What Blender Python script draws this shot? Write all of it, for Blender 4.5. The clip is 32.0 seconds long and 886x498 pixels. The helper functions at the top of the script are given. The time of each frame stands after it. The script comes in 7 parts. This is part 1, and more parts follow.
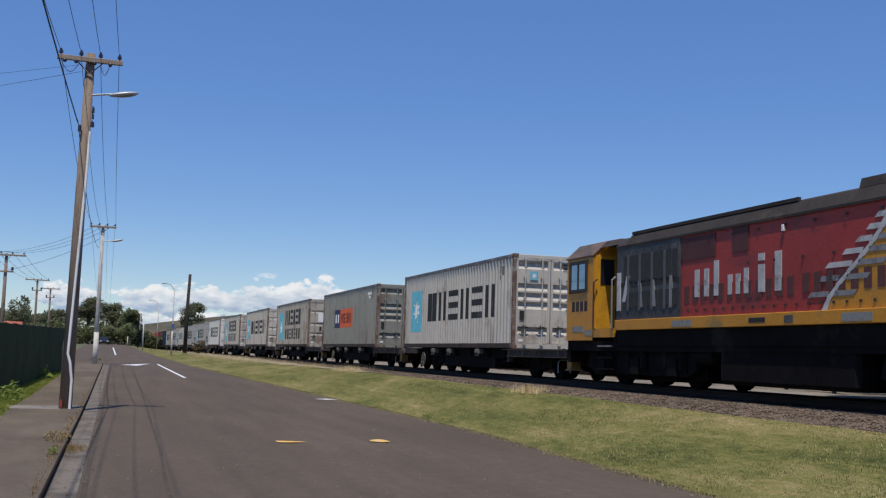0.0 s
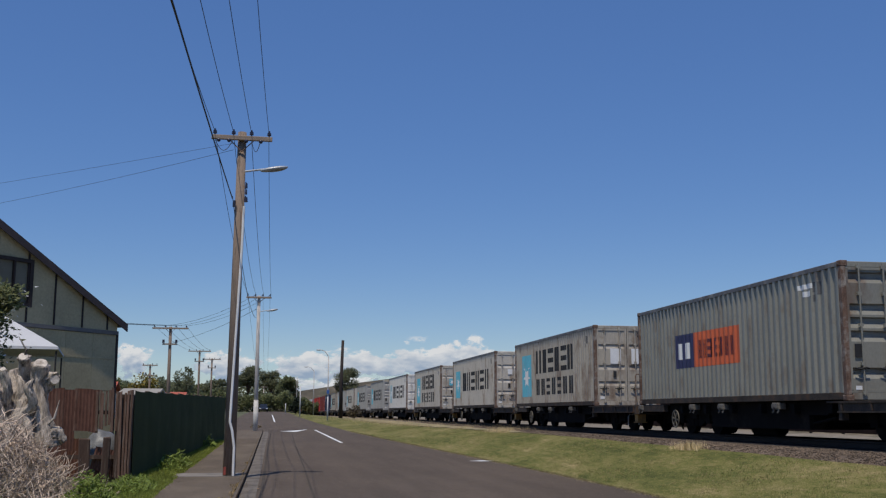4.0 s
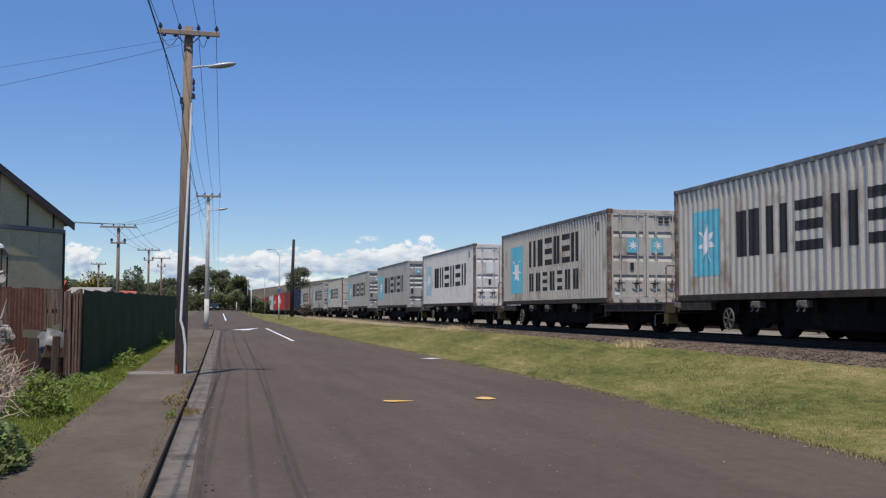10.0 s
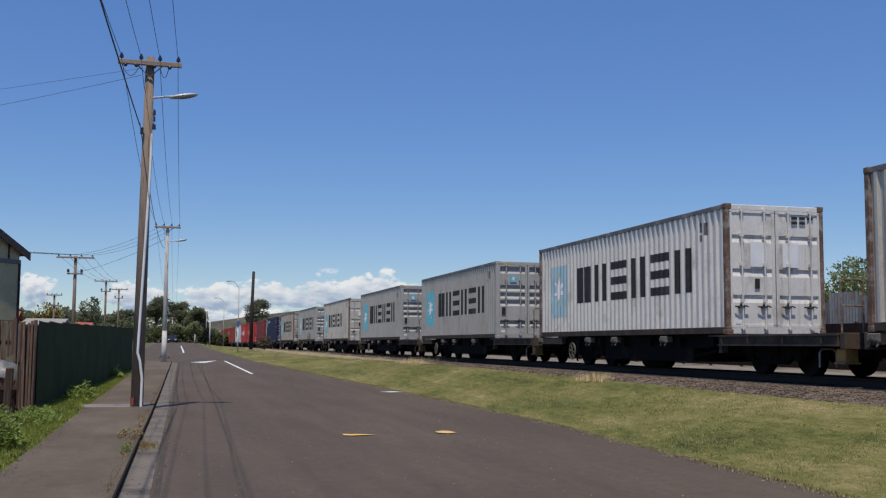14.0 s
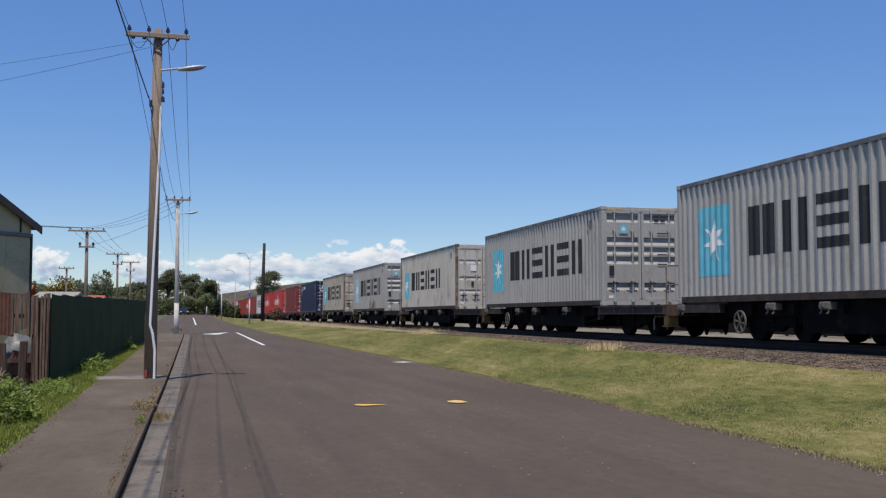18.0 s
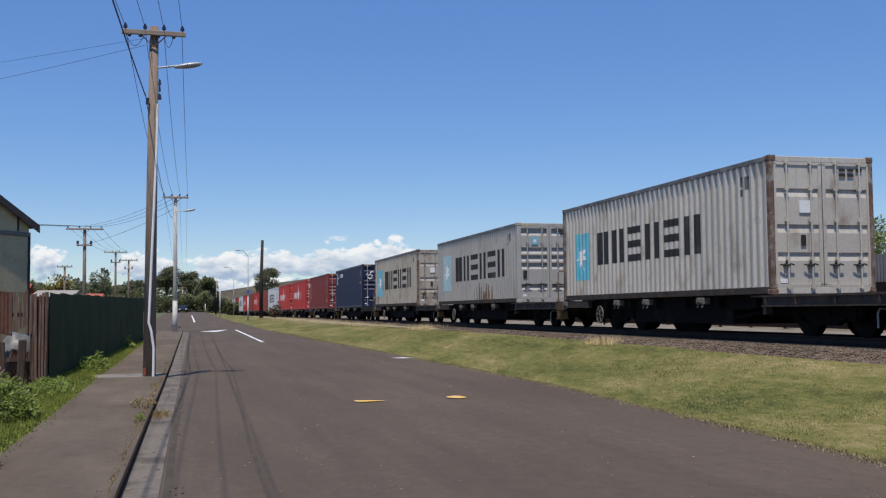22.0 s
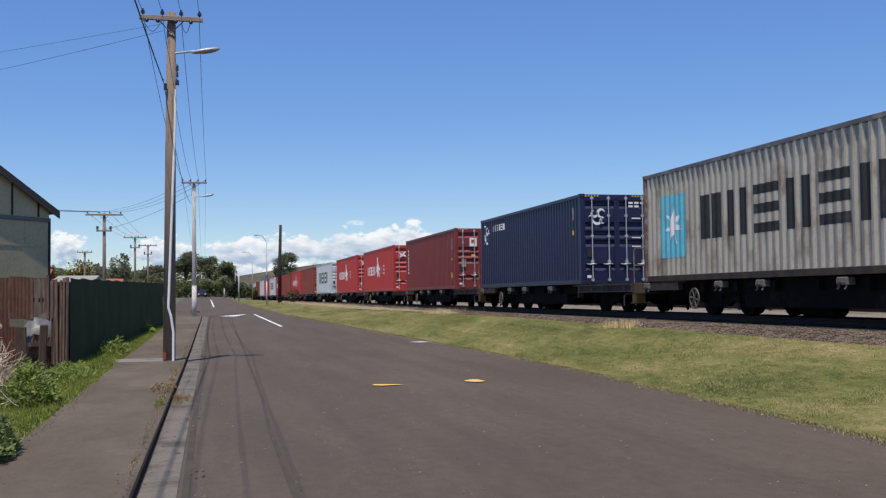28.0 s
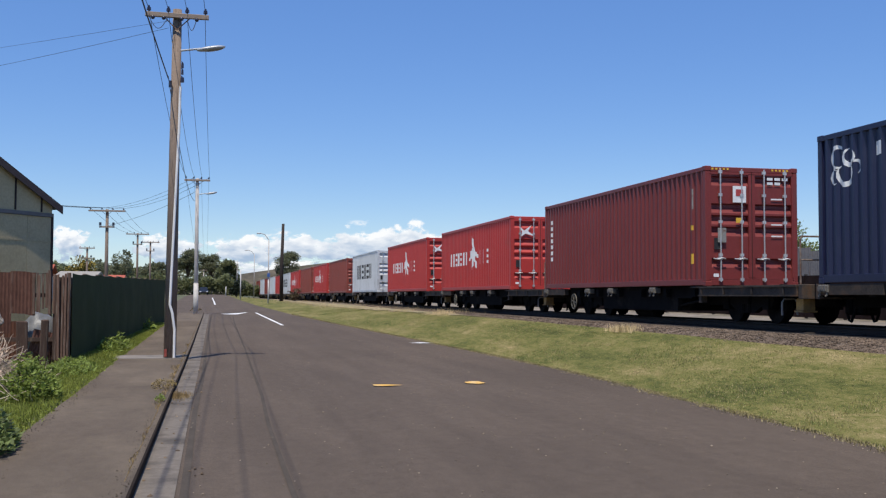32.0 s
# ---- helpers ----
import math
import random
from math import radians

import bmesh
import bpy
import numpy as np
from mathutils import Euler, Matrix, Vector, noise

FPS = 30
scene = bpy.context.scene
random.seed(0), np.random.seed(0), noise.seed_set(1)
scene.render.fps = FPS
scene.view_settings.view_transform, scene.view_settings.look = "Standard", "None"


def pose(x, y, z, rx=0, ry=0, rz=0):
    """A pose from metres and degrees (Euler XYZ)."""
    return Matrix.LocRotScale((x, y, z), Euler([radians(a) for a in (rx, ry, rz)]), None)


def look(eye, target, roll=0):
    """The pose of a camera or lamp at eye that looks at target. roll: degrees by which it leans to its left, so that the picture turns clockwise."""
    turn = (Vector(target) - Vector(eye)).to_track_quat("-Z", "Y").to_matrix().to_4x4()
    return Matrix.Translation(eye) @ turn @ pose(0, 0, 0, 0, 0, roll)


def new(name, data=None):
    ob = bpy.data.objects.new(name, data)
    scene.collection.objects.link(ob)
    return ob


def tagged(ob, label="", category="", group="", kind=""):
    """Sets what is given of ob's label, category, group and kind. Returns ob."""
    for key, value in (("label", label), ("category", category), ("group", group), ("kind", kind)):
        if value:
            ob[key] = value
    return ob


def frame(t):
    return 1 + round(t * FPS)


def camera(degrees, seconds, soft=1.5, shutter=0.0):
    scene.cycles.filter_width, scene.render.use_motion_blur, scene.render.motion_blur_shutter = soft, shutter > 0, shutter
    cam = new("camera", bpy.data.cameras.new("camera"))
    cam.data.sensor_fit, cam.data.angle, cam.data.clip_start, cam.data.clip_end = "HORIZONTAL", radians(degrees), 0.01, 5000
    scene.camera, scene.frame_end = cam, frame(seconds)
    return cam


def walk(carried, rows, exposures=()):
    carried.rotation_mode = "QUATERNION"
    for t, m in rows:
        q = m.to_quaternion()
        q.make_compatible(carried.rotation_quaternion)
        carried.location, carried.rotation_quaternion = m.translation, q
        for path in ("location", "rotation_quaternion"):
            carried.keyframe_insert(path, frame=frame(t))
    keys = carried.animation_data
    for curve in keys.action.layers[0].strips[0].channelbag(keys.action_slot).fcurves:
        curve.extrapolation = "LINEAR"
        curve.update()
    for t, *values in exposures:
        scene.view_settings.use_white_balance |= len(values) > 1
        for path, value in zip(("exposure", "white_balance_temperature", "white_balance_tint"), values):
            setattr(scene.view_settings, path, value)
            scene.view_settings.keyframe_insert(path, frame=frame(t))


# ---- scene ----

# ---- camera and its walk ----
EYE = Vector((0.0, 0.0, 1.6))
cam = camera(45.272, 32.0, soft=1.25)


def aim(yaw, pitch, roll):
    y, p = radians(yaw), radians(pitch)
    way = Vector((-math.sin(y) * math.cos(p), math.cos(y) * math.cos(p), math.sin(p)))
    return look(EYE, EYE + way, roll)


walk(cam, [
    (0, aim(-17.61, 5.72, 1.75)),
    (0.5, aim(-21.32, 5.76, 1.26)),
    (1, aim(-23.06, 6.19, 1.54)),
    (1.5, aim(-23.90, 6.92, 1.55)),
    (2, aim(-18.16, 8.21, 1.37)),
    (2.5, aim(-14.53, 8.48, -0.04)),
    (3, aim(-11.34, 8.61, 0.70)),
    (3.5, aim(-9.67, 8.82, 0.20)),
    (5.5, aim(-9.85, 6.99, -0.11)),
    (6, aim(-10.09, 5.60, -0.33)),
    (6.5, aim(-10.23, 4.59, 0.07)),
    (7, aim(-10.31, 3.62, -0.14)),
    (7.5, aim(-10.56, 3.16, -0.31)),
    (8, aim(-10.52, 2.95, 0.06)),
    (8.5, aim(-10.75, 2.95, -0.16)),
    (9, aim(-11.37, 3.02, -0.03)),
    (9.5, aim(-11.79, 3.23, 0.10)),
    (10, aim(-12.26, 3.38, 0.12)),
    (10.5, aim(-12.67, 3.50, 0.07)),
    (11, aim(-13.33, 3.87, 0.62)),
    (11.5, aim(-14.00, 4.64, 1.64)),
    (12, aim(-14.98, 5.49, 2.41)),
    (12.5, aim(-14.96, 5.61, 1.23)),
    (13, aim(-14.76, 5.62, 1.09)),
    (13.5, aim(-14.60, 5.48, 0.88)),
    (14, aim(-14.36, 5.17, 0.36)),
    (14.5, aim(-14.29, 4.85, 0.78)),
    (16.5, aim(-14.56, 4.16, 0.35)),
    (17, aim(-14.58, 3.94, 0.11)),
    (17.5, aim(-14.32, 3.75, -0.03)),
    (18, aim(-13.81, 3.57, -0.06)),
    (18.5, aim(-13.62, 3.27, -0.35)),
    (19, aim(-13.62, 3.10, -0.30)),
    (19.5, aim(-13.89, 2.99, -0.36)),
    (20, aim(-14.23, 2.93, -0.53)),
    (20.5, aim(-14.36, 3.01, -0.39)),
    (21, aim(-14.21, 3.10, -0.65)),
    (21.5, aim(-14.06, 3.19, -0.58)),
    (22, aim(-13.91, 3.33, -0.51)),
    (22.5, aim(-13.76, 3.41, -0.14)),
    (23, aim(-13.30, 3.37, -0.59)),
    (23.5, aim(-13.09, 3.27, -0.57)),
    (24, aim(-12.95, 3.05, -0.69)),
    (24.5, aim(-12.79, 3.01, -1.26)),
    (25, aim(-12.78, 2.95, -1.01)),
    (25.5, aim(-12.84, 2.91, -0.88)),
    (27.5, aim(-12.88, 2.68, -0.88)),
    (28, aim(-12.94, 2.48, -0.69)),
    (28.5, aim(-12.91, 2.39, -0.27)),
    (29, aim(-12.69, 2.51, -0.23)),
    (29.5, aim(-12.45, 2.66, -0.34)),
    (30, aim(-12.38, 2.81, -0.00)),
    (30.5, aim(-12.39, 2.91, 0.01)),
    (31, aim(-12.47, 2.89, -0.02)),
    (31.5, aim(-12.61, 2.75, -0.14)),
    (32, aim(-12.82, 2.55, 0.20)),
], exposures=[(0, -0.06), (2, -0.18), (3, -0.36), (4.5, -0.36), (6, -0.26), (7, -0.1), (9, 0.0), (12, -0.06), (13, -0.16), (15.5, -0.14), (17, -0.04), (19, 0.0), (25, 0.05), (28, 0.09), (30, 0.15), (32, 0.17)])


def train_at(t):
    """How far along the track the front of the first container has come."""
    return np.polyval((-9.2839355e-06, 0.00074395706, -0.012330733, -6.602248, 29.975925), t)

# ---- light ----
SUN_EL, SUN_AZ = radians(69), radians(-155)   # azimuth from +y towards +x
world = bpy.data.worlds.new("world")
scene.world = world
world.use_nodes = True
wn = world.node_tree
wn.nodes.clear()
w_out = wn.nodes.new("ShaderNodeOutputWorld")
w_bg = wn.nodes.new("ShaderNodeBackground")
w_sky = wn.nodes.new("ShaderNodeTexSky")
w_sky.sky_type = "NISHITA"
w_sky.sun_disc = False
w_sky.sun_elevation, w_sky.sun_rotation = SUN_EL, SUN_AZ
w_sky.air_density, w_sky.dust_density, w_sky.ozone_density = 1.0, 0.0, 4.0
w_bg.inputs["Strength"].default_value = 0.125
w_hue = wn.nodes.new("ShaderNodeHueSaturation")
w_hue.inputs["Saturation"].default_value = 1.27
w_hue.inputs["Hue"].default_value = 0.513
wn.links.new(w_sky.outputs[0], w_hue.inputs["Color"])
w_haze = wn.nodes.new("ShaderNodeMix")
w_haze.data_type = "RGBA"
w_haze.inputs["Factor"].default_value = 0.36
w_haze.inputs["B"].default_value = (1.28, 2.36, 4.95, 1)   # even azure of the upper air
wn.links.new(w_hue.outputs[0], w_haze.inputs["A"])
wn.links.new(w_haze.outputs["Result"], w_bg.inputs[0])
wn.links.new(w_bg.outputs[0], w_out.inputs[0])
sun = new("sun", bpy.data.lights.new("sun", "SUN"))
sun.data.energy, sun.data.angle, sun.data.color = 4.1, radians(0.53), (1.0, 0.93, 0.82)
sun_way = Vector((math.sin(SUN_AZ) * math.cos(SUN_EL), math.cos(SUN_AZ) * math.cos(SUN_EL), math.sin(SUN_EL)))
sun.matrix_world = look(sun_way * 50, (0, 0, 0))
scene.view_settings.exposure = 0.0

# ---- materials ----
MATS = {}


def mat(name, color, rough=0.7, metal=0.0, var=0.25, scale=3.0, fine=40.0, bump=0.1, dirt=None, dirt_amount=0.0, dirt_scale=1.2,
        stretch=(1, 1, 1), spec=0.5, per_object=0.0, per_island=0.0, coat=0.0, streak=None, grainy=0.5):
    """A procedural surface: two scales of tone, fine relief, and stains of a second colour."""
    if name in MATS:
        return MATS[name]
    m = bpy.data.materials.new(name)
    m.use_nodes = True
    nt = m.node_tree
    n, l = nt.nodes, nt.links
    b = n["Principled BSDF"]
    b.inputs["Roughness"].default_value = rough
    b.inputs["Metallic"].default_value = metal
    b.inputs["Specular IOR Level"].default_value = spec
    b.inputs["Coat Weight"].default_value = coat
    tc = n.new("ShaderNodeTexCoord")
    mp = n.new("ShaderNodeMapping")
    mp.inputs["Scale"].default_value = stretch
    l.new(tc.outputs["Object"], mp.inputs[0])
    src = mp.outputs[0]
    if per_object:
        oi = n.new("ShaderNodeObjectInfo")
        va = n.new("ShaderNodeVectorMath")
        va.operation = "MULTIPLY_ADD"
        va.inputs[1].default_value = (37, 37, 37)
        l.new(oi.outputs["Random"], va.inputs[0])
        l.new(src, va.inputs[2])
        src = va.outputs[0]
    n1, n2 = n.new("ShaderNodeTexNoise"), n.new("ShaderNodeTexNoise")
    n1.inputs["Scale"].default_value, n1.inputs["Detail"].default_value, n1.inputs["Roughness"].default_value = scale, 4 if grainy == 0.5 else 10, grainy
    n2.inputs["Scale"].default_value, n2.inputs["Detail"].default_value = fine, 5
    l.new(src, n1.inputs["Vector"])
    l.new(src, n2.inputs["Vector"])
    mx = n.new("ShaderNodeMath")
    mx.operation = "ADD"
    l.new(n1.outputs["Fac"], mx.inputs[0])
    l.new(n2.outputs["Fac"], mx.inputs[1])
    mr = n.new("ShaderNodeMapRange")
    mr.inputs["From Min"].default_value, mr.inputs["From Max"].default_value = 0.65, 1.35
    mr.inputs["To Min"].default_value, mr.inputs["To Max"].default_value = 1 - var, 1 + var
    l.new(mx.outputs[0], mr.inputs["Value"])
    val = mr.outputs[0]
    for amount, which in ((per_object, "o"), (per_island, "i")):
        if amount:
            if which == "o":
                r = oi.outputs["Random"]
            else:
                ge = n.new("ShaderNodeNewGeometry")
                r = ge.outputs["Random Per Island"]
            m2 = n.new("ShaderNodeMapRange")
            m2.inputs["To Min"].default_value, m2.inputs["To Max"].default_value = 1 - amount, 1 + amount
            l.new(r, m2.inputs["Value"])
            m3 = n.new("ShaderNodeMath")
            m3.operation = "MULTIPLY"
            l.new(val, m3.inputs[0])
            l.new(m2.outputs[0], m3.inputs[1])
            val = m3.outputs[0]
    sc = n.new("ShaderNodeVectorMath")
    sc.operation = "SCALE"
    sc.inputs[0].default_value = color
    l.new(val, sc.inputs["Scale"])
    col = sc.outputs[0]
    if dirt:
        n3 = n.new("ShaderNodeTexNoise")
        n3.inputs["Scale"].default_value, n3.inputs["Detail"].default_value, n3.inputs["Roughness"].default_value = dirt_scale, 6, 0.65
        l.new(src, n3.inputs["Vector"])
        ra = n.new("ShaderNodeMapRange")
        ra.inputs["From Min"].default_value, ra.inputs["From Max"].default_value = 0.62 - 0.3 * dirt_amount, 0.75 - 0.2 * dirt_amount
        l.new(n3.outputs["Fac"], ra.inputs["Value"])
        mi = n.new("ShaderNodeMix")
        mi.data_type = "RGBA"
        mi.inputs["B"].default_value = (*dirt, 1)
        l.new(ra.outputs[0], mi.inputs["Factor"])
        l.new(col, mi.inputs["A"])
        col = mi.outputs["Result"]
    if streak:   # long upright runs of rust and dirt
        ms = n.new("ShaderNodeMapping")
        ms.inputs["Scale"].default_value = (5, 5, 0.35)
        l.new(src, ms.inputs[0])
        n4 = n.new("ShaderNodeTexNoise")
        n4.inputs["Scale"].default_value, n4.inputs["Detail"].default_value, n4.inputs["Roughness"].default_value = 1.3, 7, 0.7
        l.new(ms.outputs[0], n4.inputs["Vector"])
        rs = n.new("ShaderNodeMapRange")
        rs.inputs["From Min"].default_value, rs.inputs["From Max"].default_value = 0.57, 0.80
        rs.inputs["To Max"].default_value = 0.85
        l.new(n4.outputs["Fac"], rs.inputs["Value"])
        mk = n.new("ShaderNodeMix")
        mk.data_type = "RGBA"
        mk.inputs["B"].default_value = (*streak, 1)
        l.new(rs.outputs[0], mk.inputs["Factor"])
        l.new(col, mk.inputs["A"])
        col = mk.outputs["Result"]
    l.new(col, b.inputs["Base Color"])
    if bump:
        bp = n.new("ShaderNodeBump")
        bp.inputs["Strength"].default_value, bp.inputs["Distance"].default_value = bump, 0.02
        l.new(n2.outputs["Fac"], bp.inputs["Height"])
        l.new(bp.outputs[0], b.inputs["Normal"])
    MATS[name] = m
    return m


RUST = (0.13, 0.05, 0.025)
M_GUTTER = mat("gutter_concrete", (0.17, 0.145, 0.118), 0.92, var=0.25, scale=12, fine=80, bump=0.3, dirt=(0.085, 0.072, 0.060), dirt_amount=0.5, dirt_scale=1.3, spec=0.3)
M_CONCRETE = mat("concrete", (0.21, 0.185, 0.16), 0.9, var=0.25, scale=1.5, fine=60, bump=0.2, dirt=(0.09, 0.085, 0.075), dirt_amount=0.4, dirt_scale=1.1)


def turf_material():
    """Mown grass: dark green, olive and straw mixed at several scales, drawn out a little along the street."""
    m = bpy.data.materials.new("turf")
    m.use_nodes = True
    n, l = m.node_tree.nodes, m.node_tree.links
    b = n["Principled BSDF"]
    b.inputs["Roughness"].default_value, b.inputs["Specular IOR Level"].default_value = 0.95, 0.1
    tc, mp = n.new("ShaderNodeTexCoord"), n.new("ShaderNodeMapping")
    mp.inputs["Scale"].default_value = (1.6, 0.42, 1)
    l.new(tc.outputs["Object"], mp.inputs[0])
    total = None
    for scale, rough, weight in ((0.55, 0.55, 0.95), (2.6, 0.65, 0.75), (7.0, 0.75, 0.75), (30.0, 0.85, 1.3)):
        t = n.new("ShaderNodeTexNoise")
        t.inputs["Scale"].default_value, t.inputs["Detail"].default_value, t.inputs["Roughness"].default_value = scale, 7, rough
        l.new(mp.outputs[0], t.inputs["Vector"])
        k = n.new("ShaderNodeMath")
        k.operation = "MULTIPLY_ADD"
        k.inputs[1].default_value = weight
        k.inputs[2].default_value = 0.50 - 1.875
        l.new(t.outputs["Fac"], k.inputs[0])
        if total:
            l.new(total, k.inputs[2])
        total = k.outputs[0]
    ramp = n.new("ShaderNodeValToRGB")
    e = ramp.color_ramp.elements
    e[0].position, e[0].color = 0.20, (0.043, 0.052, 0.017, 1)
    e[1].position, e[1].color = 0.92, (0.42, 0.33, 0.17, 1)
    for p, c in ((0.40, (0.108, 0.116, 0.034, 1)), (0.55, (0.172, 0.160, 0.052, 1)), (0.75, (0.26, 0.21, 0.098, 1))):
        e.new(p).color = c
    l.new(total, ramp.inputs[0])
    l.new(ramp.outputs[0], b.inputs["Base Color"])
    bp = n.new("ShaderNodeBump")
    bp.inputs["Strength"].default_value, bp.inputs["Distance"].default_value = 0.5, 0.02
    l.new(total, bp.inputs["Height"])
    l.new(bp.outputs[0], b.inputs["Normal"])
    MATS["turf"] = m
    return m




def worn_asphalt(name, base, patch, chip, along_y):
    """Old asphalt: coarse stone in the surface, wear drawn out along the street, broad pale and dark patches, pale chips."""
    m = bpy.data.materials.new(name)
    m.use_nodes = True
    n, l = m.node_tree.nodes, m.node_tree.links
    b = n["Principled BSDF"]
    b.inputs["Roughness"].default_value, b.inputs["Specular IOR Level"].default_value = 0.93, 0.25
    tc = n.new("ShaderNodeTexCoord")

    def tone(scale, detail, rough, stretch, lo, hi, to_lo, to_hi):
        mp, t, r = n.new("ShaderNodeMapping"), n.new("ShaderNodeTexNoise"), n.new("ShaderNodeMapRange")
        mp.inputs["Scale"].default_value = stretch
        l.new(tc.outputs["Object"], mp.inputs[0])
        t.inputs["Scale"].default_value, t.inputs["Detail"].default_value, t.inputs["Roughness"].default_value = scale, detail, rough
        l.new(mp.outputs[0], t.inputs["Vector"])
        r.inputs["From Min"].default_value, r.inputs["From Max"].default_value = lo, hi
        r.inputs["To Min"].default_value, r.inputs["To Max"].default_value = to_lo, to_hi
        l.new(t.outputs["Fac"], r.inputs["Value"])
        return r.outputs[0], t.outputs["Fac"]

    grain, grain_raw = tone(70, 6, 0.8, (1, 1, 1), 0.3, 0.7, 0.62, 1.38)
    wear, _ = tone(1.0, 5, 0.6, (1.6, along_y, 1), 0.3, 0.7, 0.88, 1.12)
    mid, _ = tone(7, 6, 0.75, (1, 0.6, 1), 0.3, 0.7, 0.86, 1.14)
    val = grain
    for other in (wear, mid):
        k = n.new("ShaderNodeMath")
        k.operation = "MULTIPLY"
        l.new(val, k.inputs[0])
        l.new(other, k.inputs[1])
        val = k.outputs[0]
    fac, _ = tone(0.35, 5, 0.6, (1, 0.5, 1), 0.42, 0.62, 0.0, 1.0)
    mix = n.new("ShaderNodeMix")
    mix.data_type = "RGBA"
    mix.inputs["A"].default_value, mix.inputs["B"].default_value = (*base, 1), (*patch, 1)
    l.new(fac, mix.inputs["Factor"])
    sc = n.new("ShaderNodeVectorMath")
    sc.operation = "SCALE"
    l.new(mix.outputs["Result"], sc.inputs[0])
    l.new(val, sc.inputs["Scale"])
    vo, cr = n.new("ShaderNodeTexVoronoi"), n.new("ShaderNodeMapRange")
    vo.inputs["Scale"].default_value = 28
    l.new(tc.outputs["Object"], vo.inputs["Vector"])
    cr.inputs["From Min"].default_value, cr.inputs["From Max"].default_value = 0.17, 0.08
    l.new(vo.outputs["Distance"], cr.inputs["Value"])
    sx = n.new("ShaderNodeSeparateXYZ")
    l.new(vo.outputs["Color"], sx.inputs[0])
    pick = n.new("ShaderNodeMath")
    pick.operation = "GREATER_THAN"
    pick.inputs[1].default_value = 0.86
    l.new(sx.outputs[0], pick.inputs[0])
    pk = n.new("ShaderNodeMath")
    pk.operation = "MULTIPLY"
    l.new(pick.outputs[0], pk.inputs[0])
    l.new(cr.outputs[0], pk.inputs[1])
    fin = n.new("ShaderNodeMix")
    fin.data_type = "RGBA"
    fin.inputs["B"].default_value = (*chip, 1)
    l.new(pk.outputs[0], fin.inputs["Factor"])
    l.new(sc.outputs[0], fin.inputs["A"])
    l.new(fin.outputs["Result"], b.inputs["Base Color"])
    bp = n.new("ShaderNodeBump")
    bp.inputs["Strength"].default_value, bp.inputs["Distance"].default_value = 0.5, 0.02
    l.new(grain_raw, bp.inputs["Height"])
    l.new(bp.outputs[0], b.inputs["Normal"])
    MATS[name] = m
    return m


M_ASPHALT = worn_asphalt("asphalt", (0.0975, 0.0745, 0.0565), (0.110, 0.084, 0.0635), (0.19, 0.16, 0.13), 0.12)
M_PATH = worn_asphalt("path_asphalt", (0.116, 0.090, 0.066), (0.152, 0.120, 0.087), (0.17, 0.145, 0.12), 0.5)
M_TURF = turf_material()
M_BALLAST = mat("ballast", (0.130, 0.095, 0.068), 0.95, var=0.45, scale=3, fine=26, bump=0.9, per_island=0.5)
M_WHITE_LINE = mat("road_paint_white", (0.72, 0.72, 0.70), 0.7, var=0.12, scale=4, fine=50)
M_YELLOW_LINE = mat("road_paint_yellow", (0.74, 0.42, 0.08), 0.7, var=0.2, scale=9, fine=50, dirt=(0.72, 0.58, 0.34), dirt_amount=0.5, dirt_scale=4)
M_STEEL = mat("rail_steel", (0.10, 0.08, 0.065), 0.7, 0.3, var=0.2)
M_RAIL_SIDE = mat("rusty_rail", (0.036, 0.022, 0.015), 0.85, var=0.3)
M_UNDER = mat("wagon_black", (0.010, 0.009, 0.0085), 0.95, spec=0.1, var=0.45, scale=2, fine=30, dirt=(0.030, 0.024, 0.020), dirt_amount=0.2)
M_DECK = mat("deck_grime", (0.062, 0.051, 0.042), 0.85, spec=0.2, var=0.45, scale=3, fine=30, dirt=(0.11, 0.065, 0.04), dirt_amount=0.35, dirt_scale=3)
M_OCHRE = mat("ochre_box", (0.42, 0.24, 0.06), 0.7, var=0.35, scale=3, dirt=(0.14, 0.09, 0.05), dirt_amount=0.4)
M_PALE = mat("pale_steel", (0.25, 0.24, 0.22), 0.6, var=0.3, scale=5, dirt=RUST, dirt_amount=0.2, dirt_scale=5)
M_RUST = mat("rust_paint", (0.15, 0.088, 0.06), 0.85, var=0.55, scale=3, fine=30, dirt=(0.32, 0.285, 0.245), dirt_amount=0.5, dirt_scale=3.5)
M_CHROME = mat("galvanised_bar", (0.58, 0.58, 0.57), 0.4, 0.5, var=0.15)
M_GASKET = mat("black_gasket", (0.02, 0.02, 0.02), 0.8, var=0.2)
M_INK = mat("black_marking", (0.018, 0.018, 0.02), 0.7, var=0.3, scale=2, dirt=(0.06, 0.06, 0.06), dirt_amount=0.2)
M_SKYBLUE = mat("pale_blue_marking", (0.13, 0.48, 0.60), 0.6, var=0.2, scale=2, dirt=(0.28, 0.42, 0.46), dirt_amount=0.25)
M_FADED = mat("faded_blue_marking", (0.34, 0.52, 0.58), 0.6, var=0.25, scale=2, dirt=(0.5, 0.53, 0.52), dirt_amount=0.4)
M_WHITE = mat("white_marking", (0.78, 0.78, 0.77), 0.6, var=0.12)
M_ORANGE = mat("orange_marking", (0.62, 0.13, 0.05), 0.6, var=0.15)
M_NAVY = mat("navy_marking", (0.03, 0.035, 0.10), 0.6, var=0.2)
M_YELLOW = mat("yellow_marking", (0.75, 0.45, 0.04), 0.6, var=0.15)
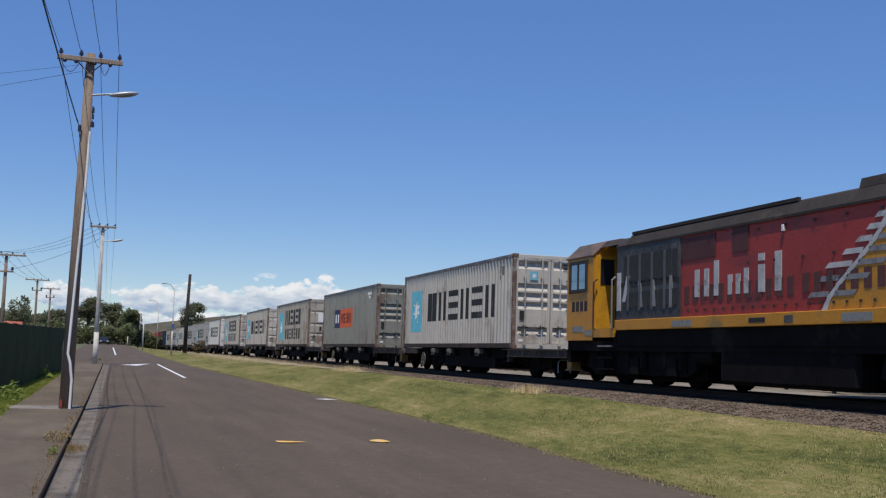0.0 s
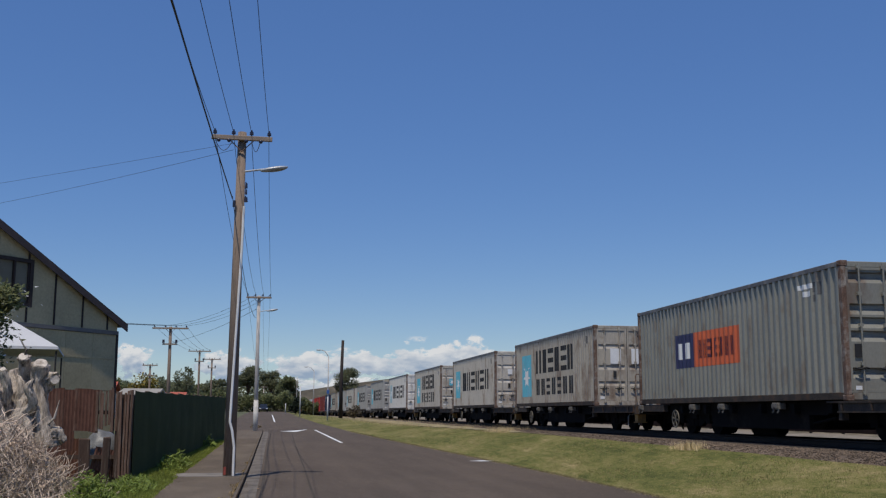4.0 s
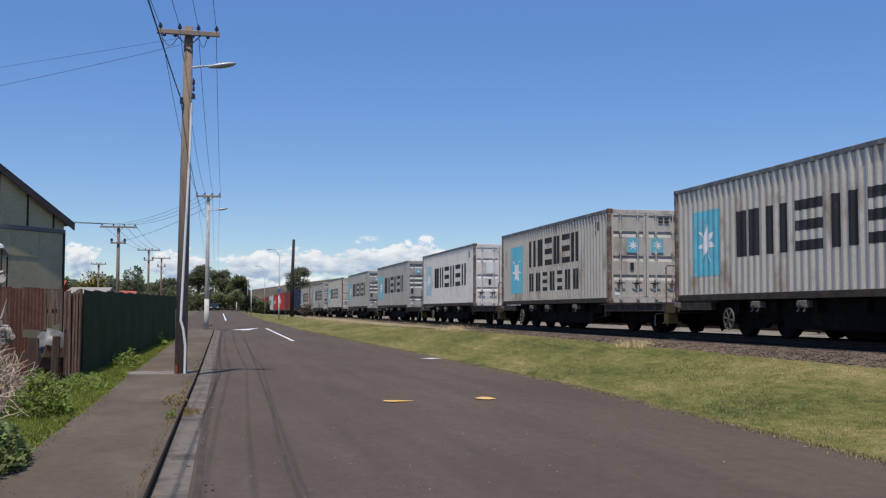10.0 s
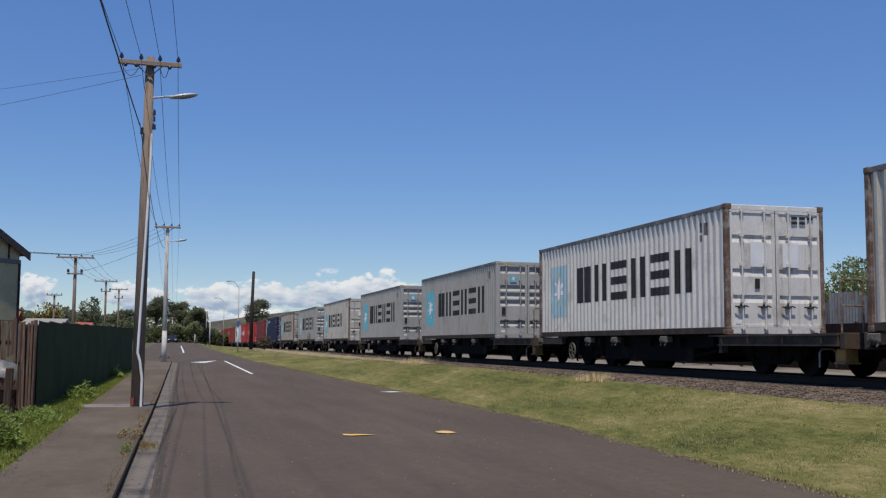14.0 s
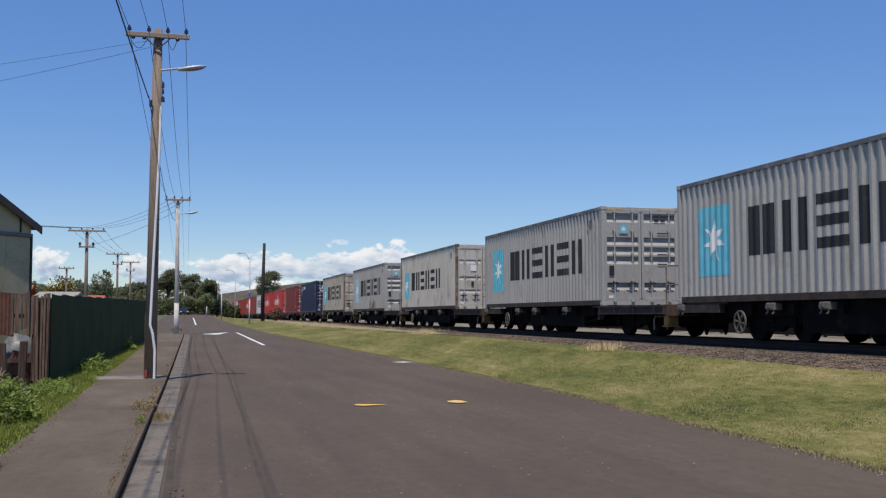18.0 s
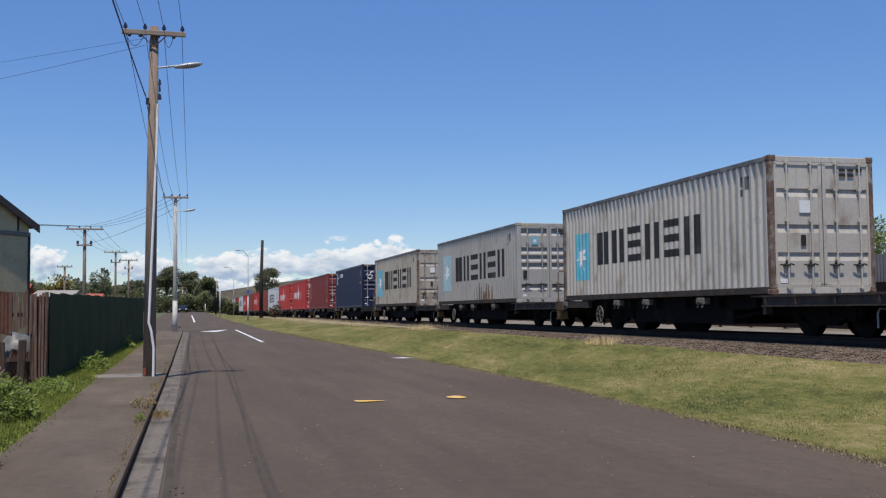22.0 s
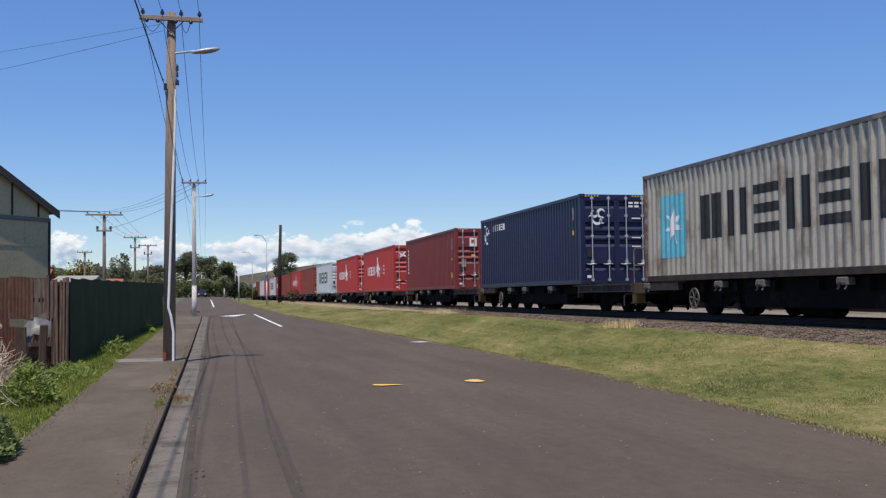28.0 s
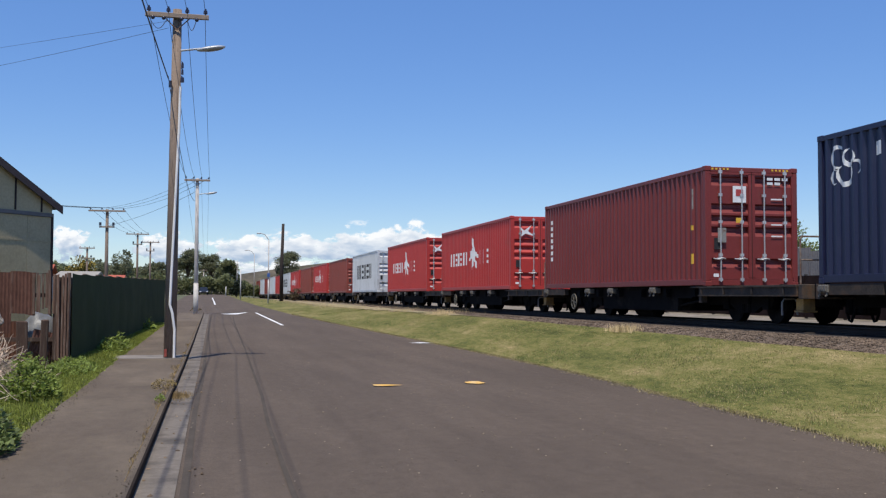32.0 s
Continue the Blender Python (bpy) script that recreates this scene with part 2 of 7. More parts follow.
M_WOOD = mat("weathered_wood", (0.25, 0.185, 0.14), 0.9, var=0.35, scale=2, fine=30, bump=0.4, stretch=(6, 6, 0.6), dirt=(0.075, 0.055, 0.045), dirt_amount=0.35, dirt_scale=2)
M_WOOD_PALE = mat("grey_pole_concrete", (0.48, 0.44, 0.40), 0.9, var=0.25, scale=2, fine=40)
M_ARM = mat("crossarm_wood", (0.30, 0.23, 0.18), 0.9, var=0.3, stretch=(1, 6, 6))
M_CERAMIC = mat("brown_insulator", (0.03, 0.03, 0.05), 0.3, var=0.2)
M_WIRE = mat("wire", (0.035, 0.035, 0.04), 0.6, var=0.1)
M_LAMP = mat("lamp_grey", (0.45, 0.46, 0.47), 0.45, 0.3, var=0.1)
M_PVC = mat("white_conduit", (0.84, 0.82, 0.78), 0.5, var=0.1)

# ---- building helpers ----
def smooth(a, b, x):
    k = min(1.0, max(0.0, (x - a) / (b - a)))
    return k * k * (3 - 2 * k)


def lerp(points, v):
    return float(np.interp(v, [q[0] for q in points], [q[1] for q in points]))


def mesh_of(name, bm, material, shade=False):
    me = bpy.data.meshes.new(name)
    bmesh.ops.recalc_face_normals(bm, faces=bm.faces)
    bm.to_mesh(me)
    bm.free()
    for m in (material if isinstance(material, (list, tuple)) else [material]):
        me.materials.append(m)
    if shade:
        me.polygons.foreach_set("use_smooth", [True] * len(me.polygons))
    return me


def part(name, bm, material, parent, label="", shade=False, at=None):
    """One mesh object under a thing or a part; bm may be a ready mesh."""
    me = bm if isinstance(bm, bpy.types.Mesh) else mesh_of(name, bm, material, shade)
    ob = new(name, me)
    ob.parent = parent
    if at is not None:
        ob.matrix_basis = at
    if label:
        ob["label"] = label
    return ob


def empty(name, m=None):
    ob = new(name)
    ob.empty_display_size = 0.1
    if m is not None:
        ob.matrix_basis = m
    return ob


def box(bm, x0, x1, y0, y1, z0, z1, bevel=0.0):
    v = [bm.verts.new((x, y, z)) for x in (x0, x1) for y in (y0, y1) for z in (z0, z1)]
    fs = [bm.faces.new([v[i] for i in q]) for q in ((0, 1, 3, 2), (4, 6, 7, 5), (0, 4, 5, 1), (2, 3, 7, 6), (0, 2, 6, 4), (1, 5, 7, 3))]
    if bevel:
        es = list({e for f in fs for e in f.edges})
        bmesh.ops.bevel(bm, geom=es, offset=bevel, segments=1, affect="EDGES", profile=0.5)
    return bm


def boxbm(*a, bevel=0.0):
    return box(bmesh.new(), *a, bevel=bevel)


def tube(bm, p, q, r0, r1=None, n=8, cap=True):
    """A round bar from p to q, tapering from r0 to r1."""
    p, q = Vector(p), Vector(q)
    r1 = r0 if r1 is None else r1
    d = (q - p).normalized()
    u = d.orthogonal().normalized()
    w = d.cross(u)
    rings = []
    for c, r in ((p, r0), (q, r1)):
        rings.append([bm.verts.new(c + (u * math.cos(2 * math.pi * i / n) + w * math.sin(2 * math.pi * i / n)) * r) for i in range(n)])
    for i in range(n):
        bm.faces.new((rings[0][i], rings[0][(i + 1) % n], rings[1][(i + 1) % n], rings[1][i]))
    if cap:
        bm.faces.new(rings[0][::-1])
        bm.faces.new(rings[1])
    return bm


def pipe(bm, pts, r, n=6):
    """A bent round bar along a row of points; r may be a list of radii."""
    pts = [Vector(q) for q in pts]
    rs = r if isinstance(r, (list, tuple)) else [r] * len(pts)
    rings, u = [], None
    for i, q in enumerate(pts):
        d = (pts[min(i + 1, len(pts) - 1)] - pts[max(i - 1, 0)]).normalized()
        u = (u - d * u.dot(d)).normalized() if u is not None and (u - d * u.dot(d)).length > 1e-4 else d.orthogonal().normalized()
        w = d.cross(u)
        rings.append([bm.verts.new(q + (u * math.cos(2 * math.pi * k / n) + w * math.sin(2 * math.pi * k / n)) * rs[i]) for k in range(n)])
    for a, b in zip(rings, rings[1:]):
        for k in range(n):
            bm.faces.new((a[k], a[(k + 1) % n], b[(k + 1) % n], b[k]))
    bm.faces.new(rings[0][::-1])
    bm.faces.new(rings[-1])
    return bm


def sheet(name, xs, ys, zf, material, kind="structure"):
    """A grid of ground: xs is a list of numbers or a function of y."""
    verts, faces = [], []
    first = xs(ys[0]) if callable(xs) else xs
    nx = len(first)
    for y in ys:
        row = xs(y) if callable(xs) else xs
        verts += [(x, y, zf(x, y)) for x in row]
    for j in range(len(ys) - 1):
        for i in range(nx - 1):
            k = j * nx + i
            faces.append((k, k + 1, k + nx + 1, k + nx))
    me = bpy.data.meshes.new(name)
    me.from_pydata(verts, [], faces)
    me.polygons.foreach_set("use_smooth", [True] * len(me.polygons))
    me.materials.append(material)
    return tagged(new(name, me), kind=kind)


# ---- the lie of the land ----
RAIL_TOP, TRACK_X = 1.03, 13.01
EDGE_R = ((-60, 6.9), (5, 6.95), (10, 7.05), (14, 7.25), (22, 7.72), (27, 7.67), (36, 7.33), (50, 6.38), (65, 5.5), (88, 4.75), (126, 4.2), (260, 4.4))
KERB = ((-60, -0.9), (5, -0.52), (9, -0.48), (16, -0.41), (42, -0.1), (61, 0.15), (75, 0.25), (110, 0.2), (260, 0.1))


def road_z(y):
    return lerp(((-400, 0), (24, 0), (34, 0.06), (71, 0.51), (100, 0.84), (130, 1.18), (170, 1.55), (230, 1.8), (420, 1.9)), y)


def toe_z(y):
    return lerp(((-400, 0.66), (14, 0.72), (30, 0.80), (80, 0.92), (140, 1.0), (400, 1.0)), y)


def edge_r(y):
    return lerp(EDGE_R, y)


def kerb_x(y):
    return lerp(KERB, y)


def land_z(x, y):
    e = edge_r(y)
    if x <= e:
        return road_z(y)
    k = min(1.0, (x - e) / (10.1 - e))
    k = 0.75 * k + 0.25 * k * k * (3 - 2 * k)
    far = smooth(40, 300, x) * 1.5
    return road_z(y) * (1 - k) + toe_z(y) * k + far - (0.06 if x > 10.3 else 0)


def steps(a, b, d):
    n = max(1, round((b - a) / d))
    return [a + (b - a) * i / n for i in range(n + 1)]


YS = steps(-60, 0, 10) + steps(1, 60, 1) + steps(62, 140, 2)[1:] + steps(145, 300, 5) + [340, 400, 520, 800, 1500, 3500]

# the open ground, one sheet to the horizon, lies just under the road, the turf and the path
GX = [-3500, -1200, -500, -250, -120, -60, -30, -18, -12, -8, -6, -4, -3, -2, -1, 0, 1, 2.5, 4, 5, 6, 7, 8, 9, 10.1, 11, 13, 15, 17, 20, 26, 34, 44, 60, 90, 150, 300, 600, 1500, 3500]
ground = sheet("ground", GX, [-3500, -800, -200] + YS, lambda x, y: land_z(x, y) - 0.08 + (0.14 if x < -3.2 and y < 90 else 0.0), mat("far_grass", (0.10, 0.105, 0.045), 0.95, var=0.35, scale=0.05, fine=4, bump=0.4))
tagged(ground, label="rough dry grass and bare ground", category="ground")

def road_l(y):
    return kerb_x(y) - lerp(((64, 0.05), (70, 2.3), (110, 2.7), (200, 2.2)), y)


road = sheet("road", lambda y: [road_l(y) + (edge_r(y) + 0.12 - road_l(y)) * i / 12 for i in range(13)], [v for v in YS if v <= 400],
             lambda x, y: road_z(y) + 0.03 * math.sin(math.pi * (x - kerb_x(y)) / (edge_r(y) - kerb_x(y) + 0.2)), M_ASPHALT)
tagged(road, label="grey worn asphalt street with painted cable shadows", category="road")


def turf_xs(y):
    e = edge_r(y)
    return [e + (10.08 - e) * i / 16 for i in range(17)]


def turf_z(x, y):
    return land_z(x, y) + 0.03 * smooth(0, 0.3, x - edge_r(y)) + 0.015 * noise.noise((x * 0.7, y * 0.4, 0)) + 0.008 * noise.noise((x * 3, y * 3, 5))


turf = sheet("grass_verge", turf_xs, [v for v in YS if v <= 300], turf_z, M_TURF)
tagged(turf, label="mown grass verge, green with dry patches, beside the street", category="grass")
verge_far = sheet("grass_verge", [15.9, 17, 18.5, 20, 23, 27, 32, 40], [v for v in YS if v <= 300], lambda x, y: land_z(x, y) + 0.09 + 0.05 * noise.noise((x * 0.5, y * 0.5, 0)), mat("gravel_and_straw", (0.23, 0.195, 0.155), 0.95, var=0.55, scale=1.6, fine=20, bump=0.6, grainy=0.75, dirt=(0.09, 0.085, 0.05), dirt_amount=0.45, dirt_scale=0.9))
tagged(verge_far, label="rough dry grass beyond the railway", category="grass")

dry = sheet("grass_verge", lambda y: [10.12 - (0.02 + smooth(35, 50, y) * max(0.02, 0.30 + 1.15 * smooth(40, 85, y) + 0.30 * noise.noise((0, y * 0.3, 1)) + 0.55 * noise.noise((3, y * 0.8, 1)))) * q for q in (1, 0.7, 0.35, 0)], steps(36, 150, 0.7), lambda x, y: turf_z(x, y) + 0.03 + 0.03 * noise.noise((x * 2, y, 0)), mat("dry_grass", (0.27, 0.22, 0.125), 0.95, var=0.3, scale=0.7, fine=14, bump=0.5, dirt=(0.16, 0.155, 0.06), dirt_amount=0.4, dirt_scale=0.5))
tagged(dry, label="strip of dry straw-coloured grass along the railway", category="grass")

# railway bed
def bed_z(x, y):
    d = abs(x - TRACK_X)
    return lerp(((0, RAIL_TOP - 0.16), (1.75, RAIL_TOP - 0.17), (2.55, toe_z(y) + 0.11), (3.05, toe_z(y) - 0.04)), d) + 0.03 * noise.noise((x * 4, y * 4, 0))


bed = sheet("ballast_bed", [TRACK_X + v for v in (-3.1, -2.85, -2.55, -2.2, -1.8, -1.4, -1, -0.5, 0, 0.5, 1, 1.4, 1.8, 2.1, 2.4, 2.7, 3.0)],
            steps(-60, 60, 0.5) + [v for v in YS if 60 < v <= 400], bed_z, M_BALLAST)
# near-black sheet between the rails, coloured for the shade under the train
bed_mid = sheet("ballast_bed", [TRACK_X + v for v in (-1.5, -1.0, -0.5, 0, 0.5, 1.0, 1.6)], steps(-60, 60, 0.5) + [v for v in YS if 60 < v <= 400], lambda x, y: bed_z(x, y) + 0.012, mat("shade_ballast", (0.021, 0.015, 0.011), 0.9, var=0.4, scale=3, fine=16, bump=0.9))
tagged(bed_mid, label="ballast between the rails, coloured near black as the train's shade", category="ballast")
tagged(bed, label="grey-brown stone ballast under the railway track", category="ballast")


# ---- kerb, gutter and footpath ----
def strip(name, x0, x1, ys, z0, z1, material, lift=0.0):
    """A raised strip whose edges follow functions of y, with a step down on both sides."""
    bm = bmesh.new()
    rows = []
    for y in ys:
        a, b, z = x0(y), x1(y), road_z(y)
        rows.append([bm.verts.new(v) for v in ((a, y, z + z0), (a, y, z + z1 + lift), (b, y, z + z1), (b, y, z + z0))])
    for p, q in zip(rows, rows[1:]):
        for k in range(3):
            bm.faces.new((p[k], p[k + 1], q[k + 1], q[k]))
    bm.faces.new(rows[0])
    bm.faces.new(rows[-1][::-1])
    return mesh_of(name, bm, material)


# near-black kerbstone colour stands in for the shade on the kerb face
M_KERB = mat("kerb_shade", (0.028, 0.020, 0.014), 0.95, spec=0.1, var=0.35, scale=2, fine=30, bump=0.3)
PATH_L = lambda y: kerb_x(y) - 1.26 - lerp(((8, 0.09), (12, 0.18), (18, 0.22), (26, 0.34), (40, 0.30), (66, 0.2)), y)
ys_path = steps(-20, 66, 1)
footpath = tagged(new("pavement", strip("pavement", PATH_L, lambda y: kerb_x(y) - 0.045, ys_path, -0.1, 0.085, M_PATH)), label="worn asphalt footpath beside the street", category="footpath", kind="structure")
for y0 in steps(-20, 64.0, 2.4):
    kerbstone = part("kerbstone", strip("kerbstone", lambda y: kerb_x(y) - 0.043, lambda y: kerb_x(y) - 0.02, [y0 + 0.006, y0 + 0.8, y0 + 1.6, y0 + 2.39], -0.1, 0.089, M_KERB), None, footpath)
gutter = tagged(new("gutter", strip("gutter", lambda y: kerb_x(y) - 0.02, lambda y: kerb_x(y) + 0.30, ys_path, -0.06, 0.012, M_GUTTER)), label="pale concrete gutter channel along the kerb", category="gutter", kind="structure")
pad = tagged(new("pavement", strip("pavement", lambda y: kerb_x(y) - 1.72, lambda y: kerb_x(y) - 0.17, [26.2, 26.8, 27.5], 0.05, 0.093, M_CONCRETE)), label="pale concrete pad at the foot of the power pole", category="footpath", kind="structure")


# ---- road markings ----
def marking(name, pts, material, label):
    """A painted patch on the road, pts in order round it."""
    bm = bmesh.new()
    c = 0.016
    bm.faces.new([bm.verts.new((x, y, road_z(y) + 0.03 * math.sin(math.pi * (x - kerb_x(y)) / (edge_r(y) - kerb_x(y) + 0.2)) + c)) for x, y in pts])
    return tagged(new(name, mesh_of(name, bm, material)), label=label, category="road marking", kind="structure")


marking("road_marking", [(2.97, 18.62), (2.96, 18.36), (3.1, 18.26), (3.5, 18.38), (3.2, 18.58)], M_YELLOW_LINE, "worn yellow paint mark on the asphalt")
marking("road_marking", [(4.70, 18.86), (4.68, 18.62), (4.86, 18.45), (5.03, 18.6), (5.0, 19.0), (4.88, 19.05)], M_YELLOW_LINE, "yellow paint mark on the asphalt")
marking("road_marking", [(6.62, 34.0), (6.95, 33.72), (7.46, 34.05), (7.1, 34.35)], M_WHITE_LINE, "short white painted dash by the verge")
marking("road_marking", [(3.53, 48.2), (3.67, 48.2), (3.47, 68.5), (3.33, 68.5)], M_WHITE_LINE, "long white painted line on the street")
marking("road_marking", [(1.15, 66.0), (2.0, 64.6), (2.2, 65.0), (3.0, 69.5), (2.2, 67.4)], M_WHITE_LINE, "white painted arrow on the street")
marking("road_marking", [(1.14, 93.5), (1.28, 93.5), (1.38, 112), (1.50, 140), (1.38, 140), (1.25, 112)], M_WHITE_LINE, "long thin white painted line farther along the street")

# dark strips that paint the overhead cables' cast shadows onto the asphalt
M_CABLE_SHADE = mat("tyre_mark", (0.074, 0.061, 0.049), 0.95, spec=0.15, var=0.3, scale=1.5, fine=40)


def tyre_mark(row, w):
    bm = bmesh.new()
    cols = []
    for x, y in row:
        z = road_z(y) + 0.03 * math.sin(math.pi * (x - kerb_x(y)) / (edge_r(y) - kerb_x(y) + 0.2)) + 0.006
        cols.append((bm.verts.new((x - w / 2, y, z)), bm.verts.new((x + w / 2, y, z))))
    for a, b in zip(cols, cols[1:]):
        bm.faces.new((a[0], a[1], b[1], b[0]))
    return tagged(new("tyre_mark", mesh_of("tyre_mark", bm, M_CABLE_SHADE)), label="dark curved line painted on the asphalt as an overhead cable's shadow", category="tyre mark", kind="structure")


CABLE_LINES = ((((4, 0.70), (9, 0.75), (13.3, 0.83), (17, 0.96), (20.5, 1.04), (31, 1.26), (52, 1.59), (62, 1.8)), 0.05),
         (((4, -0.10), (9, -0.11), (15, -0.06), (21, 0.05), (39, 0.26), (62, 0.6)), 0.07))
for line, w in CABLE_LINES:
    tyre_mark([(lerp(line, y), y) for y in steps(3.5, 62, 0.9)], w)

# ---- rails and sleepers ----
track = tagged(empty("railway_track", Matrix.Translation((TRACK_X, 0, 0))), label="single railway track, steel rails on dark timber sleepers", category="railway track")


def rail_mesh(y0, y1):
    bm = bmesh.new()
    prof = [(-0.065, -0.155), (0.065, -0.155), (0.065, -0.14), (0.012, -0.12), (0.012, -0.045), (0.035, -0.03), (0.035, 0), (-0.035, 0), (-0.035, -0.03), (-0.012, -0.045), (-0.012, -0.12), (-0.065, -0.14)]
    a = [bm.verts.new((x, y0, RAIL_TOP + z)) for x, z in prof]
    b = [bm.verts.new((x, y1, RAIL_TOP + z)) for x, z in prof]
    for i in range(len(prof)):
        f = bm.faces.new((a[i], a[(i + 1) % 12], b[(i + 1) % 12], b[i]))
        f.material_index = 1 if i == 6 else 0
    return mesh_of("rail", bm, [M_RAIL_SIDE, M_STEEL])


rail_me = rail_mesh(-60, 400)
for sx in (-0.5685, 0.5685):
    part("rail", rail_me, None, track, at=Matrix.Translation((sx, 0, 0)))
sleeper_me = mesh_of("sleeper", boxbm(-1.05, 1.05, -0.12, 0.12, RAIL_TOP - 0.30, RAIL_TOP - 0.135, bevel=0.015), mat("sleeper_timber", (0.024, 0.017, 0.012), 0.95, var=0.4, scale=3, fine=25, bump=0.4))
for k in range(0, 150):
    part("sleeper", sleeper_me, None, track, at=Matrix.Translation((0, -5 + 0.7 * k, 0)))


# ---- the train ----
MOVERS, WHEELS = [], []
C_L, C_W, C_H = 12.192, 2.438, 2.896
C_BASE = 4.765 - C_H          # underside of the containers
PITCH_W, DEEP = 0.2785, 0.05
BENDS = (0.27, 0.46, 0.83)    # where the outer flat ends, the inner flat begins and ends, in parts of the pitch


def wave(y):
    """How far the corrugated side lies behind its outermost face at y along it."""
    u, (a, b, c) = ((y - 0.16) / PITCH_W) % 1.0, BENDS
    if u < a:
        return 0.0
    if u < b:
        return DEEP * (u - a) / (b - a)
    if u < c:
        return DEEP
    return DEEP * (1.0 - u) / (1.0 - c)


def breaks(a, b):
    out, k = [a, b], math.floor((a - 0.16) / PITCH_W) - 1
    while 0.16 + k * PITCH_W < b:
        out += [0.16 + (k + u) * PITCH_W for u in (0, *BENDS) if a < 0.16 + (k + u) * PITCH_W < b]
        k += 1
    return sorted(set(round(v, 5) for v in out))


def side_mesh(name, material):
    """Corrugated side wall, outer face at x = 0, wall towards +x."""
    bm = bmesh.new()
    ys = breaks(0.1, C_L - 0.1)
    rows = [[bm.verts.new((wave(y) + o, y, z)) for o, z in ((0.0, 0.15), (0.0, C_H - 0.1))] for y in ys]
    for p, q in zip(rows, rows[1:]):
        bm.faces.new((p[0], p[1], q[1], q[0]))
    return mesh_of(name, bm, material)


def slices(poly, grid):
    """Cuts a polygon (y, z) into upright slabs, as quads (ya, yb, z0a, z1a, z0b, z1b)."""
    out = []
    for a, b in zip(grid, grid[1:]):
        if b - a < 1e-5:
            continue
        m, cuts = (a + b) / 2, []
        for (y0, z0), (y1, z1) in zip(poly, poly[1:] + poly[:1]):
            if (y0 <= m) != (y1 <= m):
                f = lambda y: z0 + (z1 - z0) * (min(max(y, min(y0, y1)), max(y0, y1)) - y0) / (y1 - y0)
                cuts.append((f(m), f(a), f(b)))
        cuts.sort()
        for c, d in zip(cuts[::2], cuts[1::2]):
            out.append((a, b, c[1], d[1], c[2], d[2]))
    return out


def painted(polys, flat=False, lift=0.004):
    """Paint on the corrugated side: polygons in (y, z)."""
    bm = bmesh.new()
    for poly in polys:
        lo, hi = min(q[0] for q in poly), max(q[0] for q in poly)
        grid = sorted(set(breaks(lo, hi) + [round(q[0], 5) for q in poly] + [round(v, 5) for v in steps(lo, hi, 0.08)]))
        for a, b, p0, p1, q0, q1 in slices(poly, grid):
            xa, xb = (-lift, -lift) if flat else (wave(a) - lift, wave(b) - lift)
            bm.faces.new([bm.verts.new(v) for v in ((xa, a, p0), (xa, a, p1), (xb, b, q1), (xb, b, q0))])
    return bm


def rect(y0, y1, z0, z1):
    return [(y0, z0), (y0, z1), (y1, z1), (y1, z0)]


def star(cy, cz, r, n=7, inner=0.42, sy=0.8):
    return [(cy + sy * r * (1 if k % 2 == 0 else inner) * math.sin(math.pi * k / n), cz + r * (1 if k % 2 == 0 else inner) * math.cos(math.pi * k / n)) for k in range(2 * n)]


CACHE = {}


def cached(key, make):
    if key not in CACHE:
        CACHE[key] = make()
    return CACHE[key]


def paint(name, color, dirt, amount, rough=0.48, streak=None):
    return mat(name, color, rough, 0.0, var=0.14, scale=0.9, fine=25, bump=0.05, dirt=dirt, dirt_amount=amount, dirt_scale=1.4, per_object=0.05, stretch=(1, 1, 0.55), streak=streak)


BODY = {
    "grey": (paint("container_grey", (0.52, 0.48, 0.415), (0.30, 0.245, 0.19), 0.24, streak=(0.22, 0.155, 0.105)), "pale grey"),
    "light": (paint("container_light_grey", (0.70, 0.665, 0.61), (0.42, 0.38, 0.32), 0.18, streak=(0.34, 0.29, 0.23)), "light grey"),
    "dull": (paint("container_dull_grey", (0.53, 0.485, 0.415), (0.30, 0.225, 0.16), 0.32, streak=(0.16, 0.09, 0.05)), "dirty pale grey"),
    "grimy": (paint("container_grimy_grey", (0.43, 0.385, 0.315), (0.21, 0.15, 0.105), 0.38, streak=(0.12, 0.065, 0.04)), "grimy grey"),
    "steel": (paint("container_steel_grey", (0.40, 0.38, 0.345), (0.27, 0.24, 0.205), 0.14, streak=(0.20, 0.165, 0.13)), "mid grey"),
    "olive": (paint("container_olive_grey", (0.26, 0.25, 0.21), (0.17, 0.125, 0.09), 0.27, 0.36, streak=(0.13, 0.09, 0.06)), "olive grey"),
    "navy": (paint("container_navy", (0.0135, 0.0165, 0.052), (0.022, 0.025, 0.06), 0.2, 0.42), "navy blue"),
    "maroon": (paint("container_maroon", (0.20, 0.031, 0.026), (0.165, 0.038, 0.033), 0.15), "dark red"),
    "red": (paint("container_red", (0.46, 0.040, 0.032), (0.36, 0.05, 0.04), 0.15), "bright red"),
    "rust": (paint("container_rust_red", (0.27, 0.055, 0.035), (0.17, 0.05, 0.035), 0.25), "rust red"),
    "white": (paint("container_white", (0.58, 0.60, 0.61), (0.40, 0.40, 0.39), 0.15), "off-white"),
}


# top rail of the grey containers, darker than their panels
M_TOP_RAIL = mat("dark_top_rail", (0.15, 0.145, 0.145), 0.7, var=0.4, scale=2, fine=30, dirt=(0.30, 0.28, 0.25), dirt_amount=0.3, dirt_scale=2)


def post_mesh(m):
    return cached(("post", m), lambda: mesh_of("corner_post", boxbm(-0.005, 0.11, -0.005, 0.13, 0.118, C_H - 0.118, bevel=0.012), M_RUST if m in ("grey", "dull", "grimy", "olive", "light") else BODY[m][0]))


